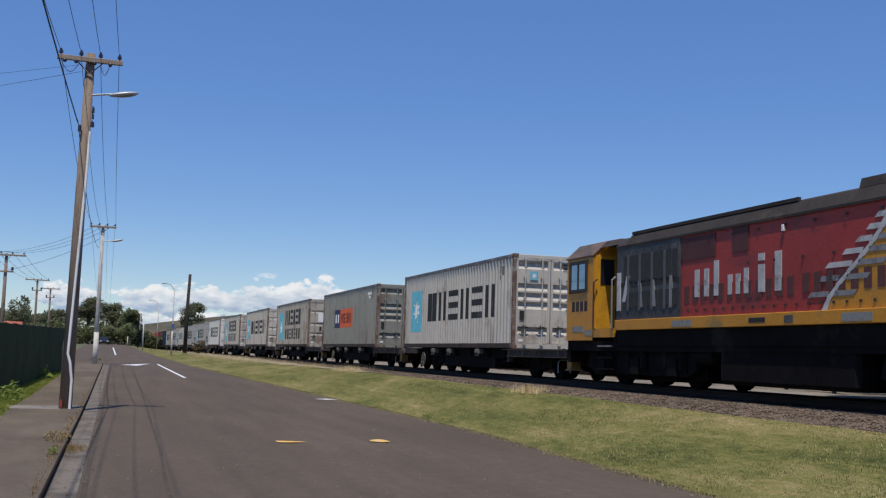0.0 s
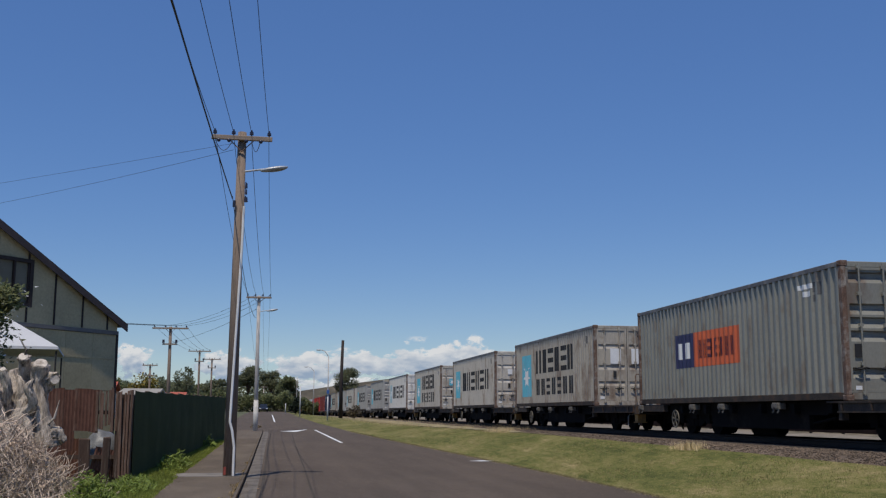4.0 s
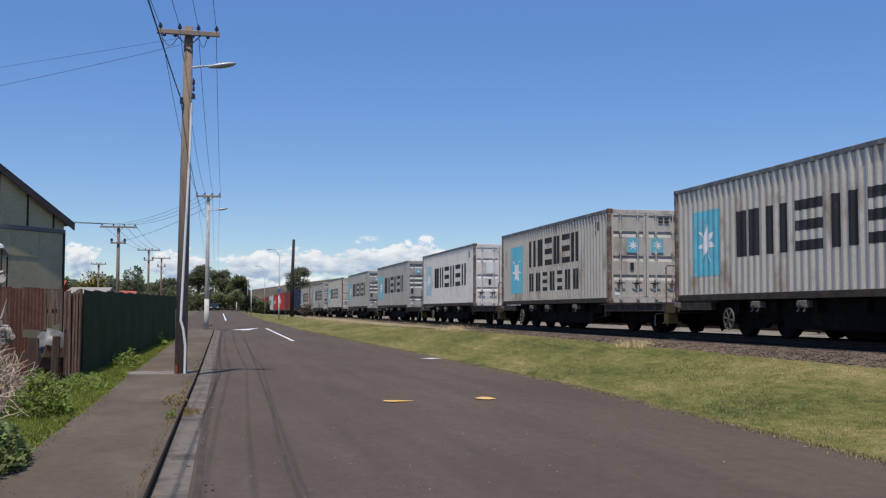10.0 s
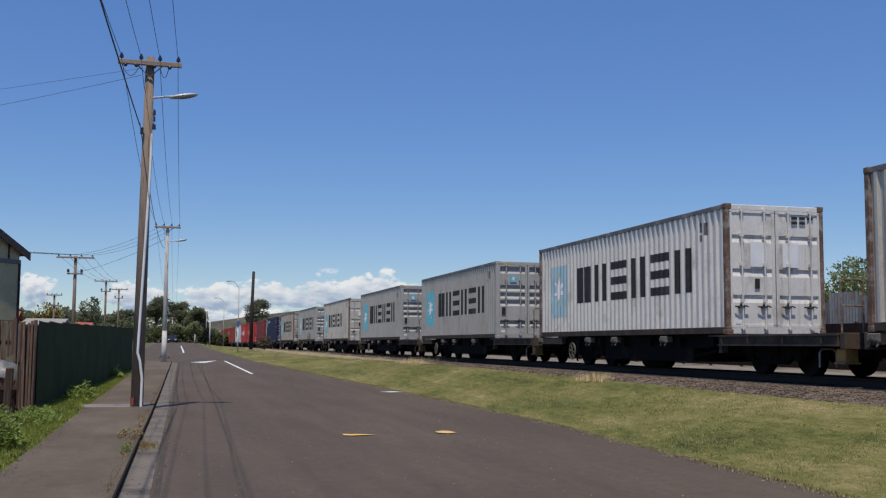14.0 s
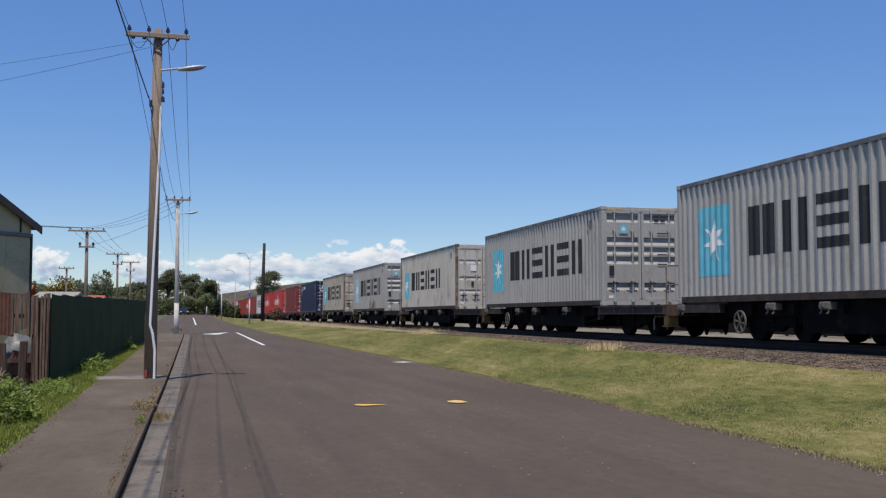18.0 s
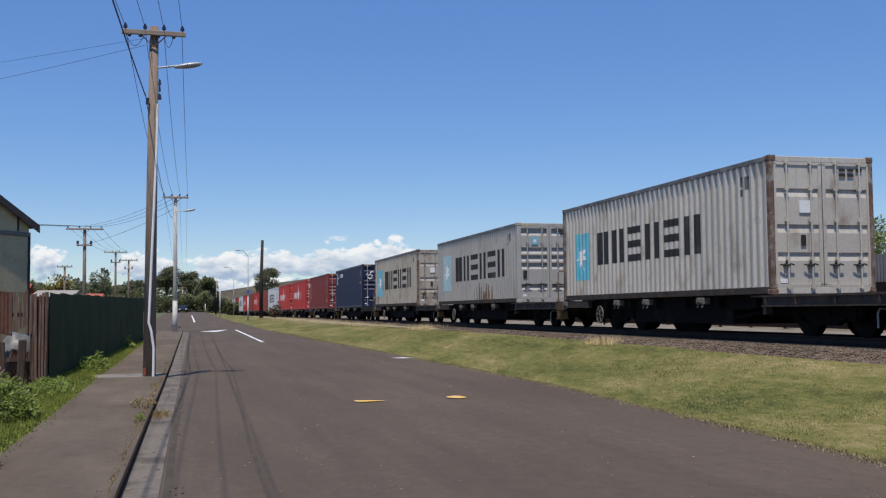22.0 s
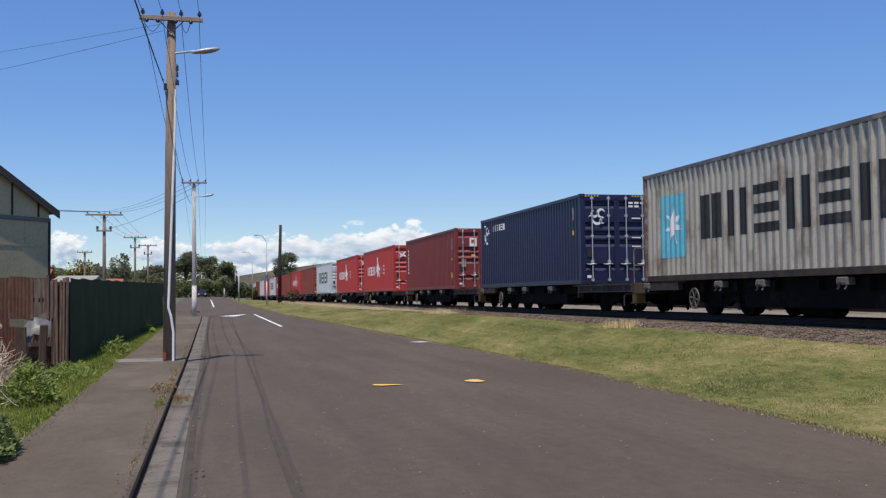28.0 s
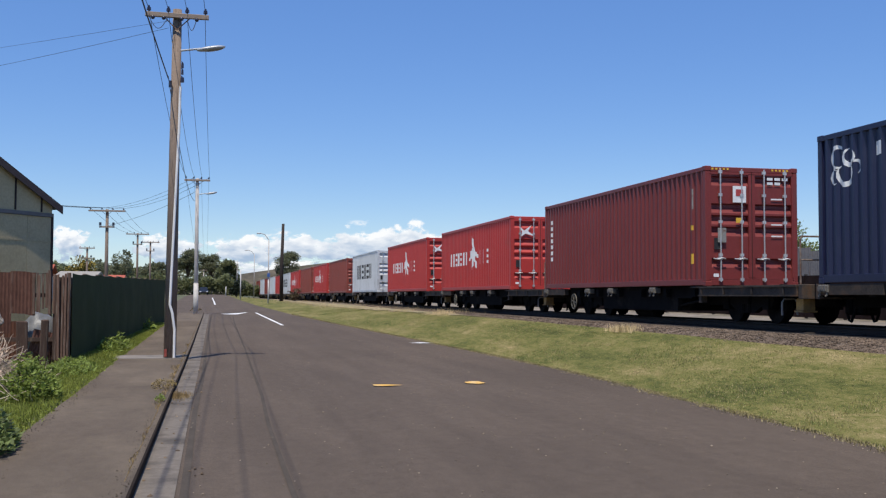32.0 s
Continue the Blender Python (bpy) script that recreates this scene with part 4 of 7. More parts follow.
def wagon_parts():
    d = {}
    y0, y1, z = -4.15, 12.35, W_TOP
    bm = bmesh.new()
    for sx in (-1, 1):
        box(bm, sx * 0.34 - 0.09, sx * 0.34 + 0.09, y0 + 0.1, y1 - 0.1, z - 0.46, z - 0.03)
        box(bm, sx * 0.95 - 0.05, sx * 0.95 + 0.05, 1.2, 10.2, z - 0.30, z + 0.06)
    for y in steps(y0 + 0.1, y1 - 0.1, 1.62):
        box(bm, -1.15, 1.15, y - 0.09, y + 0.09, z - 0.26, z - 0.05)
    box(bm, -1.0, 1.0, 2.0, 7.2, z - 0.62, z - 0.30)
    d["underframe"] = mesh_of("underframe", bm, M_UNDER)
    bm = boxbm(-0.09, -0.045, 0, 4.35, -0.21, -0.052)                    # channel section: web and two flanges
    box(bm, -0.12, 0.06, 0, 4.35, -0.05, -0.012)
    box(bm, -0.12, 0.06, 0, 4.35, -0.245, -0.212)
    for y in (0.5, 1.8, 3.1, 4.2):
        box(bm, -0.115, -0.091, y - 0.03, y + 0.03, -0.20, -0.06)
    box(bm, -0.10, 0.05, 4.2, 4.33, -0.40, -0.246)
    d["sill_near"] = mesh_of("side_sill", bm, M_DECK)
    d["sill_far"] = mesh_of("side_sill", boxbm(-0.09, 0.06, 10.2, y1 - 0.165, z - 0.22, z - 0.01, bevel=0.01), M_DECK)
    d["headstock"] = mesh_of("headstock", boxbm(-1.2, 1.2, y0, y0 + 0.16, z - 0.30, z - 0.0, bevel=0.01), M_DECK)
    d["headstock_b"] = mesh_of("headstock", boxbm(-1.2, 1.2, y1 - 0.16, y1, z - 0.30, z - 0.0, bevel=0.01), M_DECK)
    d["deck"] = mesh_of("deck_plate", boxbm(-1.2, 1.2, y0 + 0.165, 0.9, z - 0.045, z - 0.005, bevel=0.004), M_DECK)
    bm = boxbm(-0.06, 0.14, -0.16, 0.16, -0.15, 0.0, bevel=0.012)
    box(bm, -0.085, -0.055, -0.13, 0.13, -0.12, -0.03)
    box(bm, -0.10, -0.08, -0.05, 0.05, -0.10, -0.04)
    for y in (-0.12, 0.12):
        pipe(bm, [(-0.03, y, -0.14), (-0.04, y, -0.20), (-0.06, y + 0.02, -0.23)], 0.02, n=5)
    d["twistlock"] = mesh_of("twistlock_pedestal", bm, mat("twistlock_grey", (0.17, 0.155, 0.13), 0.75, var=0.5, scale=9, dirt=(0.07, 0.045, 0.03), dirt_amount=0.35, dirt_scale=8))
    d["handbrake"] = wheel_ring_mesh()
    bm = boxbm(-0.14, 0.14, -0.14, 0.14, -0.12, 0.13, bevel=0.015)
    box(bm, -0.17, 0.17, -0.16, 0.16, -0.15, -0.118)
    d["valve_box"] = mesh_of("valve_box", bm, M_OCHRE)
    bm = bmesh.new()
    pipe(bm, [(-1.16, 0, -0.62), (-1.16, 0, -0.35), (-1.1, 0.02, -0.28), (-0.85, 0.02, -0.28), (-0.8, 0, -0.35), (-0.8, 0, -0.62)], 0.022, n=5)
    d["step"] = mesh_of("footstep", bm, M_PALE)
    bm = bmesh.new()
    pipe(bm, [(-1.12, 0, 0), (-1.12, 0, 0.98), (-1.08, 0, 1.03), (-0.70, 0, 1.03), (-0.66, 0, 0.98), (-0.66, 0, 0)], 0.02, n=5)
    tube(bm, (-1.12, 0, 0.55), (-0.66, 0, 0.55), 0.016, n=5)
    d["handrail"] = mesh_of("handrail", bm, M_RUST)
    bm = boxbm(-0.13, 0.13, -0.5, 0.1, -0.58, -0.30, bevel=0.02)
    box(bm, -0.2, 0.2, -0.62, -0.42, -0.62, -0.26, bevel=0.04)
    pipe(bm, [(0.3, 0, -0.4), (0.32, -0.2, -0.75), (0.2, -0.45, -0.72), (0.15, -0.6, -0.55)], 0.03, n=5)
    d["coupler"] = mesh_of("coupler", bm, M_UNDER)
    bm = tube(bmesh.new(), (-0.55, 4.2, z - 0.62), (-0.55, 5.4, z - 0.62), 0.2, n=10)
    d["tank"] = mesh_of("air_tank", bm, M_UNDER)
    bm = bmesh.new()
    for x in (-0.9, 0.9):
        pipe(bm, [(x, 1.0, z - 0.36), (x, 2.6, z - 0.56), (x, 6.4, z - 0.56), (x, 7.4, z - 0.4)], 0.035, n=5)
    d["truss"] = mesh_of("brake_rigging", bm, M_UNDER)
    return d


WP = wagon_parts()


def flat_wagon():
    w = empty("flat_wagon")
    tagged(w, label="dark steel flat wagon carrying one container", category="flat wagon", group="wagons of the train")
    part("underframe", WP["underframe"], None, w)
    part("headstock", WP["headstock"], None, w)
    part("headstock", WP["headstock_b"], None, w)
    part("deck_plate", WP["deck"], None, w, "grimy grey deck plate")
    part("air_tank", WP["tank"], None, w)
    for flip in (1, -1):
        part("side_sill", WP["sill_near"], None, w, "grimy grey steel channel", at=Matrix.Translation((-1.12 * flip, -3.95, W_TOP)) @ Matrix.Diagonal((flip, 1, 1, 1)))
        part("side_sill", WP["sill_far"], None, w, at=Matrix.Translation((-1.12 * flip, 0, 0)) @ Matrix.Diagonal((flip, 1, 1, 1)))
    part("brake_rigging", WP["truss"], None, w)
    for x, flip in ((-1.19, 1), (1.19, -1)):
        for y in (3.1, 6.1, 8.0, 12.04):
            part("twistlock_pedestal", WP["twistlock"], None, w, at=Matrix.Translation((x, y, W_TOP - 0.02)) @ Matrix.Diagonal((flip, 1, 1, 1)))
    part("handbrake_wheel", WP["handbrake"], None, w, "pale spoked handbrake wheel", at=Matrix.Translation((-1.2, 9.3, W_TOP - 0.42)))
    part("valve_box", WP["valve_box"], None, w, "ochre painted box", at=Matrix.Translation((-0.95, -3.85, W_TOP - 0.42)))
    part("footstep", WP["step"], None, w, at=Matrix.Translation((0, -3.3, W_TOP - 0.02)))
    part("handrail", WP["handrail"], None, w, at=Matrix.Translation((0, -3.95, W_TOP - 0.05)))
    part("coupler", WP["coupler"], None, w, at=Matrix.Translation((0, -4.1, W_TOP)))
    part("coupler", WP["coupler"], None, w, at=Matrix.Translation((0, 12.3, W_TOP)) @ pose(0, 0, 0, 0, 0, 180))
    for yc in (-1.3, 8.6):
        bogie = part("bogie", BOGIE, None, w, at=Matrix.Translation((0, yc, 0)))
        for dy in (-0.9, 0.9):
            m = Matrix.Translation((0, dy, R_WHEEL))
            ws = part("wheelset", WHEELSET, None, bogie, at=m)
            WHEELS.append((ws, m, R_WHEEL))
    return w


CARS = [  # place along the train, body, what is painted on it, door ribs, label
    (0.0, "grey", "star_word", "panels", "pale grey steel container with blue star panel, on flat wagon"),
    (16.76, "olive", "oval_box", "panels", "olive grey steel container with navy and orange panel"),
    (33.52, "grimy", "star_two_words", "channels", "dirty grey steel container with two rows of lettering"),
    (50.21, "dull", "star_word", "channels", "rust-edged grey steel container with blue star panel"),
    (67.13, "dull", "star_two_words", "channels", "grey steel container with two rows of black lettering"),
    (84.17, "light", "star_word", "channels", "light grey steel container with blue star panel"),
    (101.16, "steel", "star_word", "panels", "mid grey steel container with blue star panel"),
    (118.18, "steel", "star_word", "panels", "mid grey steel container with a warning sticker on its door"),
    (135.04, "grey", "star_word_small", "channels", "pale grey container with small blue star panel"),
    (151.97, "steel", "star_word", "panels", "stained mid grey container with blue star panel"),
    (168.62, "grimy", "star_word", "channels", "pale grey container with large blue star panel"),
    (185.72, "navy", "scroll", "panels", "navy blue container with white curled emblem"),
    (202.69, "maroon", "upright", "panels", "dark red container with small white upright lettering"),
    (219.17, "red", "figure", "panels", "bright red container with white emblem and lettering"),
    (235.0, "red", "figure", "panels", "bright red container with white painted emblem"),
    (251.35, "white", "word", "panels", "off-white container with black block lettering"),
    (267.2, "rust", "", "panels", "plain rust red container on a flat wagon"),
    (281.6, "red", "figure", "panels", "bright red container with white lettering"),
    (296.6, "rust", "", "panels", "plain rust red container on a flat wagon"),
    (311.4, "red", "figure", "panels", "red container with a white emblem"),
    (326.5, "white", "word", "panels", "off-white container with dark lettering"),
    (341.6, "red", "", "panels", "plain red steel container on a flat wagon"),
    (356.7, "white", "", "panels", "plain pale grey container on a flat wagon"),
    (371.8, "rust", "", "panels", "rust red steel container on a flat wagon"),
    (387.0, "white", "", "panels", "plain off-white container on a flat wagon"),
    (402.2, "rust", "", "panels", "rust red steel container on a flat wagon"),
]
for off, body_key, look_key, ribs, text in CARS:
    MOVERS.append((flat_wagon(), off, TRACK_X, RAIL_TOP))
    MOVERS.append((container(body_key, look_key, ribs, text), off, TRACK_X - C_W / 2, C_BASE))


# ---- the locomotive: rear cab wall at y = 0, nose towards -y, rails at z = 0, centre at x = 0 ----
M_LRED = mat("loco_red", (0.34, 0.033, 0.022), 0.55, var=0.25, scale=0.8, fine=20, dirt=(0.15, 0.028, 0.024), dirt_amount=0.4, dirt_scale=0.7, stretch=(1, 0.5, 1.3), streak=(0.12, 0.03, 0.025))
M_LGREY = mat("loco_soot_grey", (0.045, 0.044, 0.045), 0.6, var=0.35, scale=0.9, fine=20, dirt=(0.13, 0.125, 0.12), dirt_amount=0.25, dirt_scale=0.9)
M_LYEL = mat("loco_yellow", (0.56, 0.235, 0.012), 0.5, var=0.18, scale=1.2, fine=20, dirt=(0.30, 0.17, 0.04), dirt_amount=0.25, dirt_scale=1.2)
M_LROOF = mat("loco_roof", (0.16, 0.10, 0.075), 0.8, var=0.3, scale=1.2, dirt=(0.06, 0.055, 0.05), dirt_amount=0.4)
M_LGLASS = mat("cab_glass", (0.02, 0.022, 0.025), 0.08, var=0.05, bump=0, spec=0.8)
M_LSOOT = mat("loco_sooty_roof", (0.045, 0.038, 0.034), 0.85, var=0.35, scale=1.5, fine=20, spec=0.2, dirt=(0.09, 0.07, 0.055), dirt_amount=0.2)
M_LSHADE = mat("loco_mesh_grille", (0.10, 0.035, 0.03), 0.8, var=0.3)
M_LDARK = mat("loco_grille", (0.03, 0.028, 0.028), 0.8, var=0.3)


def profile_solid(bm, pts, x0, x1):
    """A solid from an outline in (y, z) between x0 and x1."""
    a = [bm.verts.new((x0, y, z)) for y, z in pts]
    b = [bm.verts.new((x1, y, z)) for y, z in pts]
    bm.faces.new(a)
    bm.faces.new(b[::-1])
    for i in range(len(pts)):
        bm.faces.new((a[i], a[(i + 1) % len(pts)], b[(i + 1) % len(pts)], b[i]))
    return bm


def cross_solid(bm, pts, y0, y1):
    """A solid from an outline in (x, z) between y0 and y1."""
    a = [bm.verts.new((x, y0, z)) for x, z in pts]
    b = [bm.verts.new((x, y1, z)) for x, z in pts]
    bm.faces.new(a)
    bm.faces.new(b[::-1])
    for i in range(len(pts)):
        bm.faces.new((a[i], a[(i + 1) % len(pts)], b[(i + 1) % len(pts)], b[i]))
    return bm


def locomotive():
    lo = empty("locomotive")
    tagged(lo, label="red, grey and yellow diesel locomotive, sooty and worn", category="locomotive")
    LEN, HW = 17.6, 1.36
    HOOD = -2.57          # where the engine body begins, after the door recess
    prof = [(-HW, 1.06), (-HW, 3.16), (-0.98, 3.52), (0.98, 3.52), (HW, 3.16), (HW, 1.06)]
    part("cab", cross_solid(bmesh.new(), prof, -1.3, 0.2), M_LYEL, lo, "yellow cab")
    part("cab_roof", cross_solid(bmesh.new(), [(-HW - 0.03, 3.165), (-HW - 0.03, 3.20), (-1.0, 3.57), (-0.6, 3.66), (0.6, 3.66), (1.0, 3.57), (HW + 0.03, 3.20), (HW + 0.03, 3.165), (0.98, 3.53), (-0.98, 3.53)], -1.33, 0.30), M_LROOF, lo, "brown grimy roof")
    rear = part("cab_end", cross_solid(bmesh.new(), prof, 0.205, 0.26), M_LYEL, lo)
    # door recess between cab and engine body, on both sides
    part("vestibule", cross_solid(bmesh.new(), [(-0.72, 1.06), (-0.72, 3.42), (0.72, 3.42), (0.72, 1.06)], HOOD - 0.01, -1.305), M_LDARK, lo, "dark recessed wall")
    part("vestibule_roof", cross_solid(bmesh.new(), [(-1.2, 3.38), (-0.9, 3.56), (0.9, 3.56), (1.2, 3.38), (0.9, 3.43), (-0.9, 3.43)], -3.05, -1.335), M_LSOOT, lo)
    body = part("engine_hood", cross_solid(bmesh.new(), [(-HW + 0.03, 1.42), (-HW + 0.03, 3.27), (-1.2, 3.4), (1.2, 3.4), (HW - 0.03, 3.27), (HW - 0.03, 1.42)], -16.9, HOOD), M_LRED, lo)
    part("soot_panel", boxbm(-HW + 0.005, -HW + 0.03, -5.5, HOOD - 0.005, 1.53, 3.24), M_LGREY, body, "soot-grey painted panel")
    part("soot_patch", boxbm(-HW + 0.014, -HW + 0.03, -6.85, -5.51, 2.72, 3.2), mat("loco_soot_red", (0.085, 0.022, 0.02), 0.7, var=0.4, scale=2), body, "dark sooty patch")
    part("soot_patch", boxbm(-HW + 0.014, -HW + 0.03, -8.0, -7.46, 2.75, 3.24), MATS["loco_soot_red"], body, "dark sooty patch")
    part("roof", cross_solid(bmesh.new(), [(-HW - 0.01, 3.24), (-HW - 0.01, 3.29), (-1.22, 3.52), (-0.9, 3.62), (0.9, 3.62), (1.22, 3.52), (HW + 0.01, 3.29), (HW + 0.01, 3.24), (1.15, 3.4), (-1.15, 3.4)], -16.9, -3.05), M_LSOOT, lo, "dark sooty roof")
    part("roof_front", cross_solid(bmesh.new(), [(-HW - 0.01, 3.24), (-HW - 0.01, 3.29), (-1.18, 3.44), (1.18, 3.44), (HW + 0.01, 3.29), (HW + 0.01, 3.24), (1.15, 3.4), (-1.15, 3.4)], -3.048, HOOD + 0.02), M_LSOOT, lo)
    part("roof_edge", boxbm(-1.24, -1.18, -9.4, -3.1, 3.53, 3.60), M_LSOOT, lo)
    part("radiator_hood", cross_solid(bmesh.new(), [(-1.15, 3.55), (-1.1, 3.72), (-0.8, 3.8), (0.8, 3.8), (1.1, 3.72), (1.15, 3.55)], -15.5, -10.9), M_LSOOT, lo)
    sill = part("sill", boxbm(-HW - 0.04, HW + 0.04, -17.2, HOOD, 1.29, 1.53, bevel=0.01), M_LYEL, lo, "yellow sill stripe")
    part("sill_plate", boxbm(-HW - 0.046, -HW - 0.03, -6.05, -5.25, 1.33, 1.46), M_PALE, sill)
    part("sill_plate", boxbm(-HW - 0.046, -HW - 0.03, -11.5, -10.75, 1.33, 1.47), M_PALE, sill)
    part("number_bar", boxbm(-HW - 0.046, -HW - 0.03, -8.62, -8.1, 1.36, 1.45), M_INK, sill)
    part("sill_plate", boxbm(-HW - 0.046, -HW - 0.03, -9.45, -9.2, 1.34, 1.47), M_LGREY, sill)
    # door yellow raised above the cab's, standing in for sun on this face
    M_DOOR_LIT = mat("loco_door_lit_yellow", (0.62, 0.30, 0.015), 0.5, var=0.15, dirt=(0.34, 0.17, 0.03), dirt_amount=0.2)
    for sx in (-1, 1):
        x = sx * (HW + 0.004)
        lx = lambda a, b: (min(x + sx * a, x + sx * b), max(x + sx * a, x + sx * b))
        win = part("cab_window", boxbm(*lx(0.0, 0.014), -0.88, 0.0, 2.36, 3.02), mat("cab_pane", (0.27, 0.31, 0.36), 0.06, 1.0, var=0.1, bump=0), lo, "cab side window, sky showing in its glass")
        for y0, y1, z0, z1 in ((-0.98, -0.87, 2.28, 3.10), (-0.01, 0.10, 2.28, 3.10), (-0.87, -0.01, 3.01, 3.10), (-0.87, -0.01, 2.28, 2.37), (-0.47, -0.41, 2.37, 3.01)):
            part("window_frame", boxbm(*lx(0.0, 0.03), y0, y1, z0, z1, bevel=0.006), M_LDARK, win)
        door = part("cab_door", boxbm(min(sx * 0.74, sx * 1.30), max(sx * 0.74, sx * 1.30), -1.335, -1.302, 1.12, 3.18, bevel=0.006), M_DOOR_LIT, lo, "yellow cab door, coloured brighter as its sunlit face")
        part("door_window", boxbm(min(sx * 0.80, sx * 1.18), max(sx * 0.80, sx * 1.18), -1.345, -1.336, 2.45, 3.10), M_LGLASS, door, "dark door window")
        part("step", boxbm(min(sx * 0.73, x), max(sx * 0.73, x), HOOD + 0.005, -1.31, 1.06, 1.13), M_UNDER, lo)
        part("skirt", boxbm(*lx(-0.05, 0.0), HOOD + 0.1, -1.32, 1.06, 1.34), M_LYEL, lo)
        for y in (-1.44, -2.44):
            bm = bmesh.new()
            pipe(bm, [(x - sx * 0.05, y, 1.3), (x + sx * 0.05, y, 1.36), (x + sx * 0.05, y, 2.5), (x - sx * 0.05, y, 2.58)], 0.022, n=6)
            part("grab_rail", bm, M_LDARK if y > -2 else M_PALE, lo)
        for k, z in enumerate((0.35, 0.62, 0.9)):
            part("footstep", boxbm(min(x - sx * 0.02, x - sx * 0.34), max(x - sx * 0.02, x - sx * 0.34), -2.3, -1.55, z, z + 0.035), M_PALE if k == 2 else M_UNDER, lo)
    part("rear_window", boxbm(-1.0, -0.25, 0.261, 0.28, 2.3, 2.95), M_LGLASS, rear)
    part("rear_window", boxbm(0.25, 1.0, 0.261, 0.28, 2.3, 2.95), M_LGLASS, rear)
    for a in (0, 1, 2, 3):
        part("number_bar", boxbm(-HW - 0.004, -HW + 0.01, -0.98 + 0.245 * a, -0.80 + 0.245 * a, 1.80, 2.06), M_INK, lo)
    part("cab_plate", boxbm(-HW - 0.006, -HW + 0.01, -0.75, -0.1, 1.27, 1.42), M_PALE, lo)
    part("cab_plate", boxbm(-HW - 0.006, -HW + 0.01, -1.25, -0.85, 1.18, 1.32), M_PALE, lo)
    # louvred grilles: a tall and a short row on the soot panel, the short row going on along the body
    tall = mesh_of("grille", boxbm(-0.018, 0.0, -0.10, 0.10, -0.30, 0.30), M_LDARK)
    low = mesh_of("grille", boxbm(-0.018, 0.0, -0.10, 0.10, -0.18, 0.18), M_LDARK)
    slim = mesh_of("grille", boxbm(-0.012, 0.0, -0.09, 0.09, -0.17, 0.17), M_LSHADE)
    post = mesh_of("grille_bar", boxbm(-0.022, 0.0, -0.045, 0.045, -0.64, 0.64), mat("grille_bar_grey", (0.105, 0.10, 0.098), 0.7, var=0.3, scale=3))
    for k, y in enumerate(steps(-5.3, -3.05, 0.30)):
        part("grille", tall, None, body, at=Matrix.Translation((-HW + 0.004, y, 2.72)))
        part("grille", low, None, body, at=Matrix.Translation((-HW + 0.004, y, 1.98)))
        if k % 2:
            part("grille_bar", post, None, body, at=Matrix.Translation((-HW + 0.004, y + 0.15, 2.38)))
    part("soot_stripe", boxbm(-HW - 0.002, -HW + 0.006, -5.45, -2.7, 2.30, 2.40), M_LSOOT, body)
    for y in steps(-9.3, -5.75, 0.33):
        part("grille", slim, None, body, at=Matrix.Translation((-HW + 0.030, y, 2.0)))
    for y in steps(-12.6, -9.75, 0.33):
        part("grille", slim, None, body, at=Matrix.Translation((-HW + 0.022, y, 2.03)))
    # bolt heads and holes along the panels
    for z, a, b, d in ((1.66, -11.5, -2.8, 0.33), (3.12, -12.5, -5.8, 0.8), (2.5, -10.5, -8.0, 0.85), (3.1, -5.4, -2.8, 0.4)):
        bm = bmesh.new()
        for y in steps(a, b, d):
            box(bm, -HW - 0.004, -HW + 0.035, y - 0.022, y + 0.022, z - 0.022, z + 0.022)
        part("bolt_row", bm, M_LDARK, body)
    part("lamp_bracket", boxbm(-HW - 0.02, -HW + 0.03, -9.15, -9.08, 3.0, 3.12, bevel=0.01), M_WHITE, body)
    # white marking on the side, as plain blocks
    mw = mat("loco_faded_white", (0.50, 0.48, 0.46), 0.6, var=0.3, scale=4, dirt=(0.20, 0.15, 0.14), dirt_amount=0.3, dirt_scale=3)
    mf = mat("loco_very_faded_white", (0.26, 0.25, 0.245), 0.6, var=0.35, scale=3, dirt=(0.09, 0.085, 0.08), dirt_amount=0.4, dirt_scale=3)
    f0, f1 = -HW + 0.015, -HW + 0.036
    for a, b, z0, z1, w in ((-6.97, -6.07, 1.93, 2.64, 0.17), (-8.0, -7.3, 1.93, 2.42, 0.15)):
        for q in ((a, a + w), (b - w, b), ((a + b - w) / 2, (a + b + w) / 2)):
            part("lettering_bar", boxbm(f0, f1, *q, z0, z1 if q[0] == a else z0 + 0.8 * (z1 - z0)), mw, body, "faded white block marking")
    for a, b, z0, z1 in ((-8.52, -8.32, 1.93, 2.45), (-8.52, -8.32, 2.52, 2.66), (-9.04, -8.84, 1.93, 2.66)):
        part("lettering_block", boxbm(f0, f1, a, b, z0, z1), mw, body, "faded white block marking")
    for q in ([(-2.62, 1.75), (-2.62, 2.65), (-2.80, 2.65), (-2.80, 1.75)], [(-2.9, 1.95), (-3.1, 2.55), (-3.26, 2.55), (-3.06, 1.95)], [(-3.9, 1.8), (-3.78, 2.4), (-3.66, 2.4), (-3.74, 1.8)], [(-4.5, 1.8), (-4.4, 2.4), (-4.28, 2.4), (-4.34, 1.8)], [(-5.2, 1.75), (-5.2, 2.45), (-5.08, 2.45), (-5.08, 1.75)]):
        part("lettering_block", profile_solid(bmesh.new(), q, -HW - 0.016, -HW + 0.01), mw if q[0][0] > -3.2 else mf, body, "faded white block marking")
    arc = [(-10.25 - 1.62 * smooth(0, 1, k / 8) ** 0.8, 1.53 + 1.7 * k / 8) for k in range(9)]
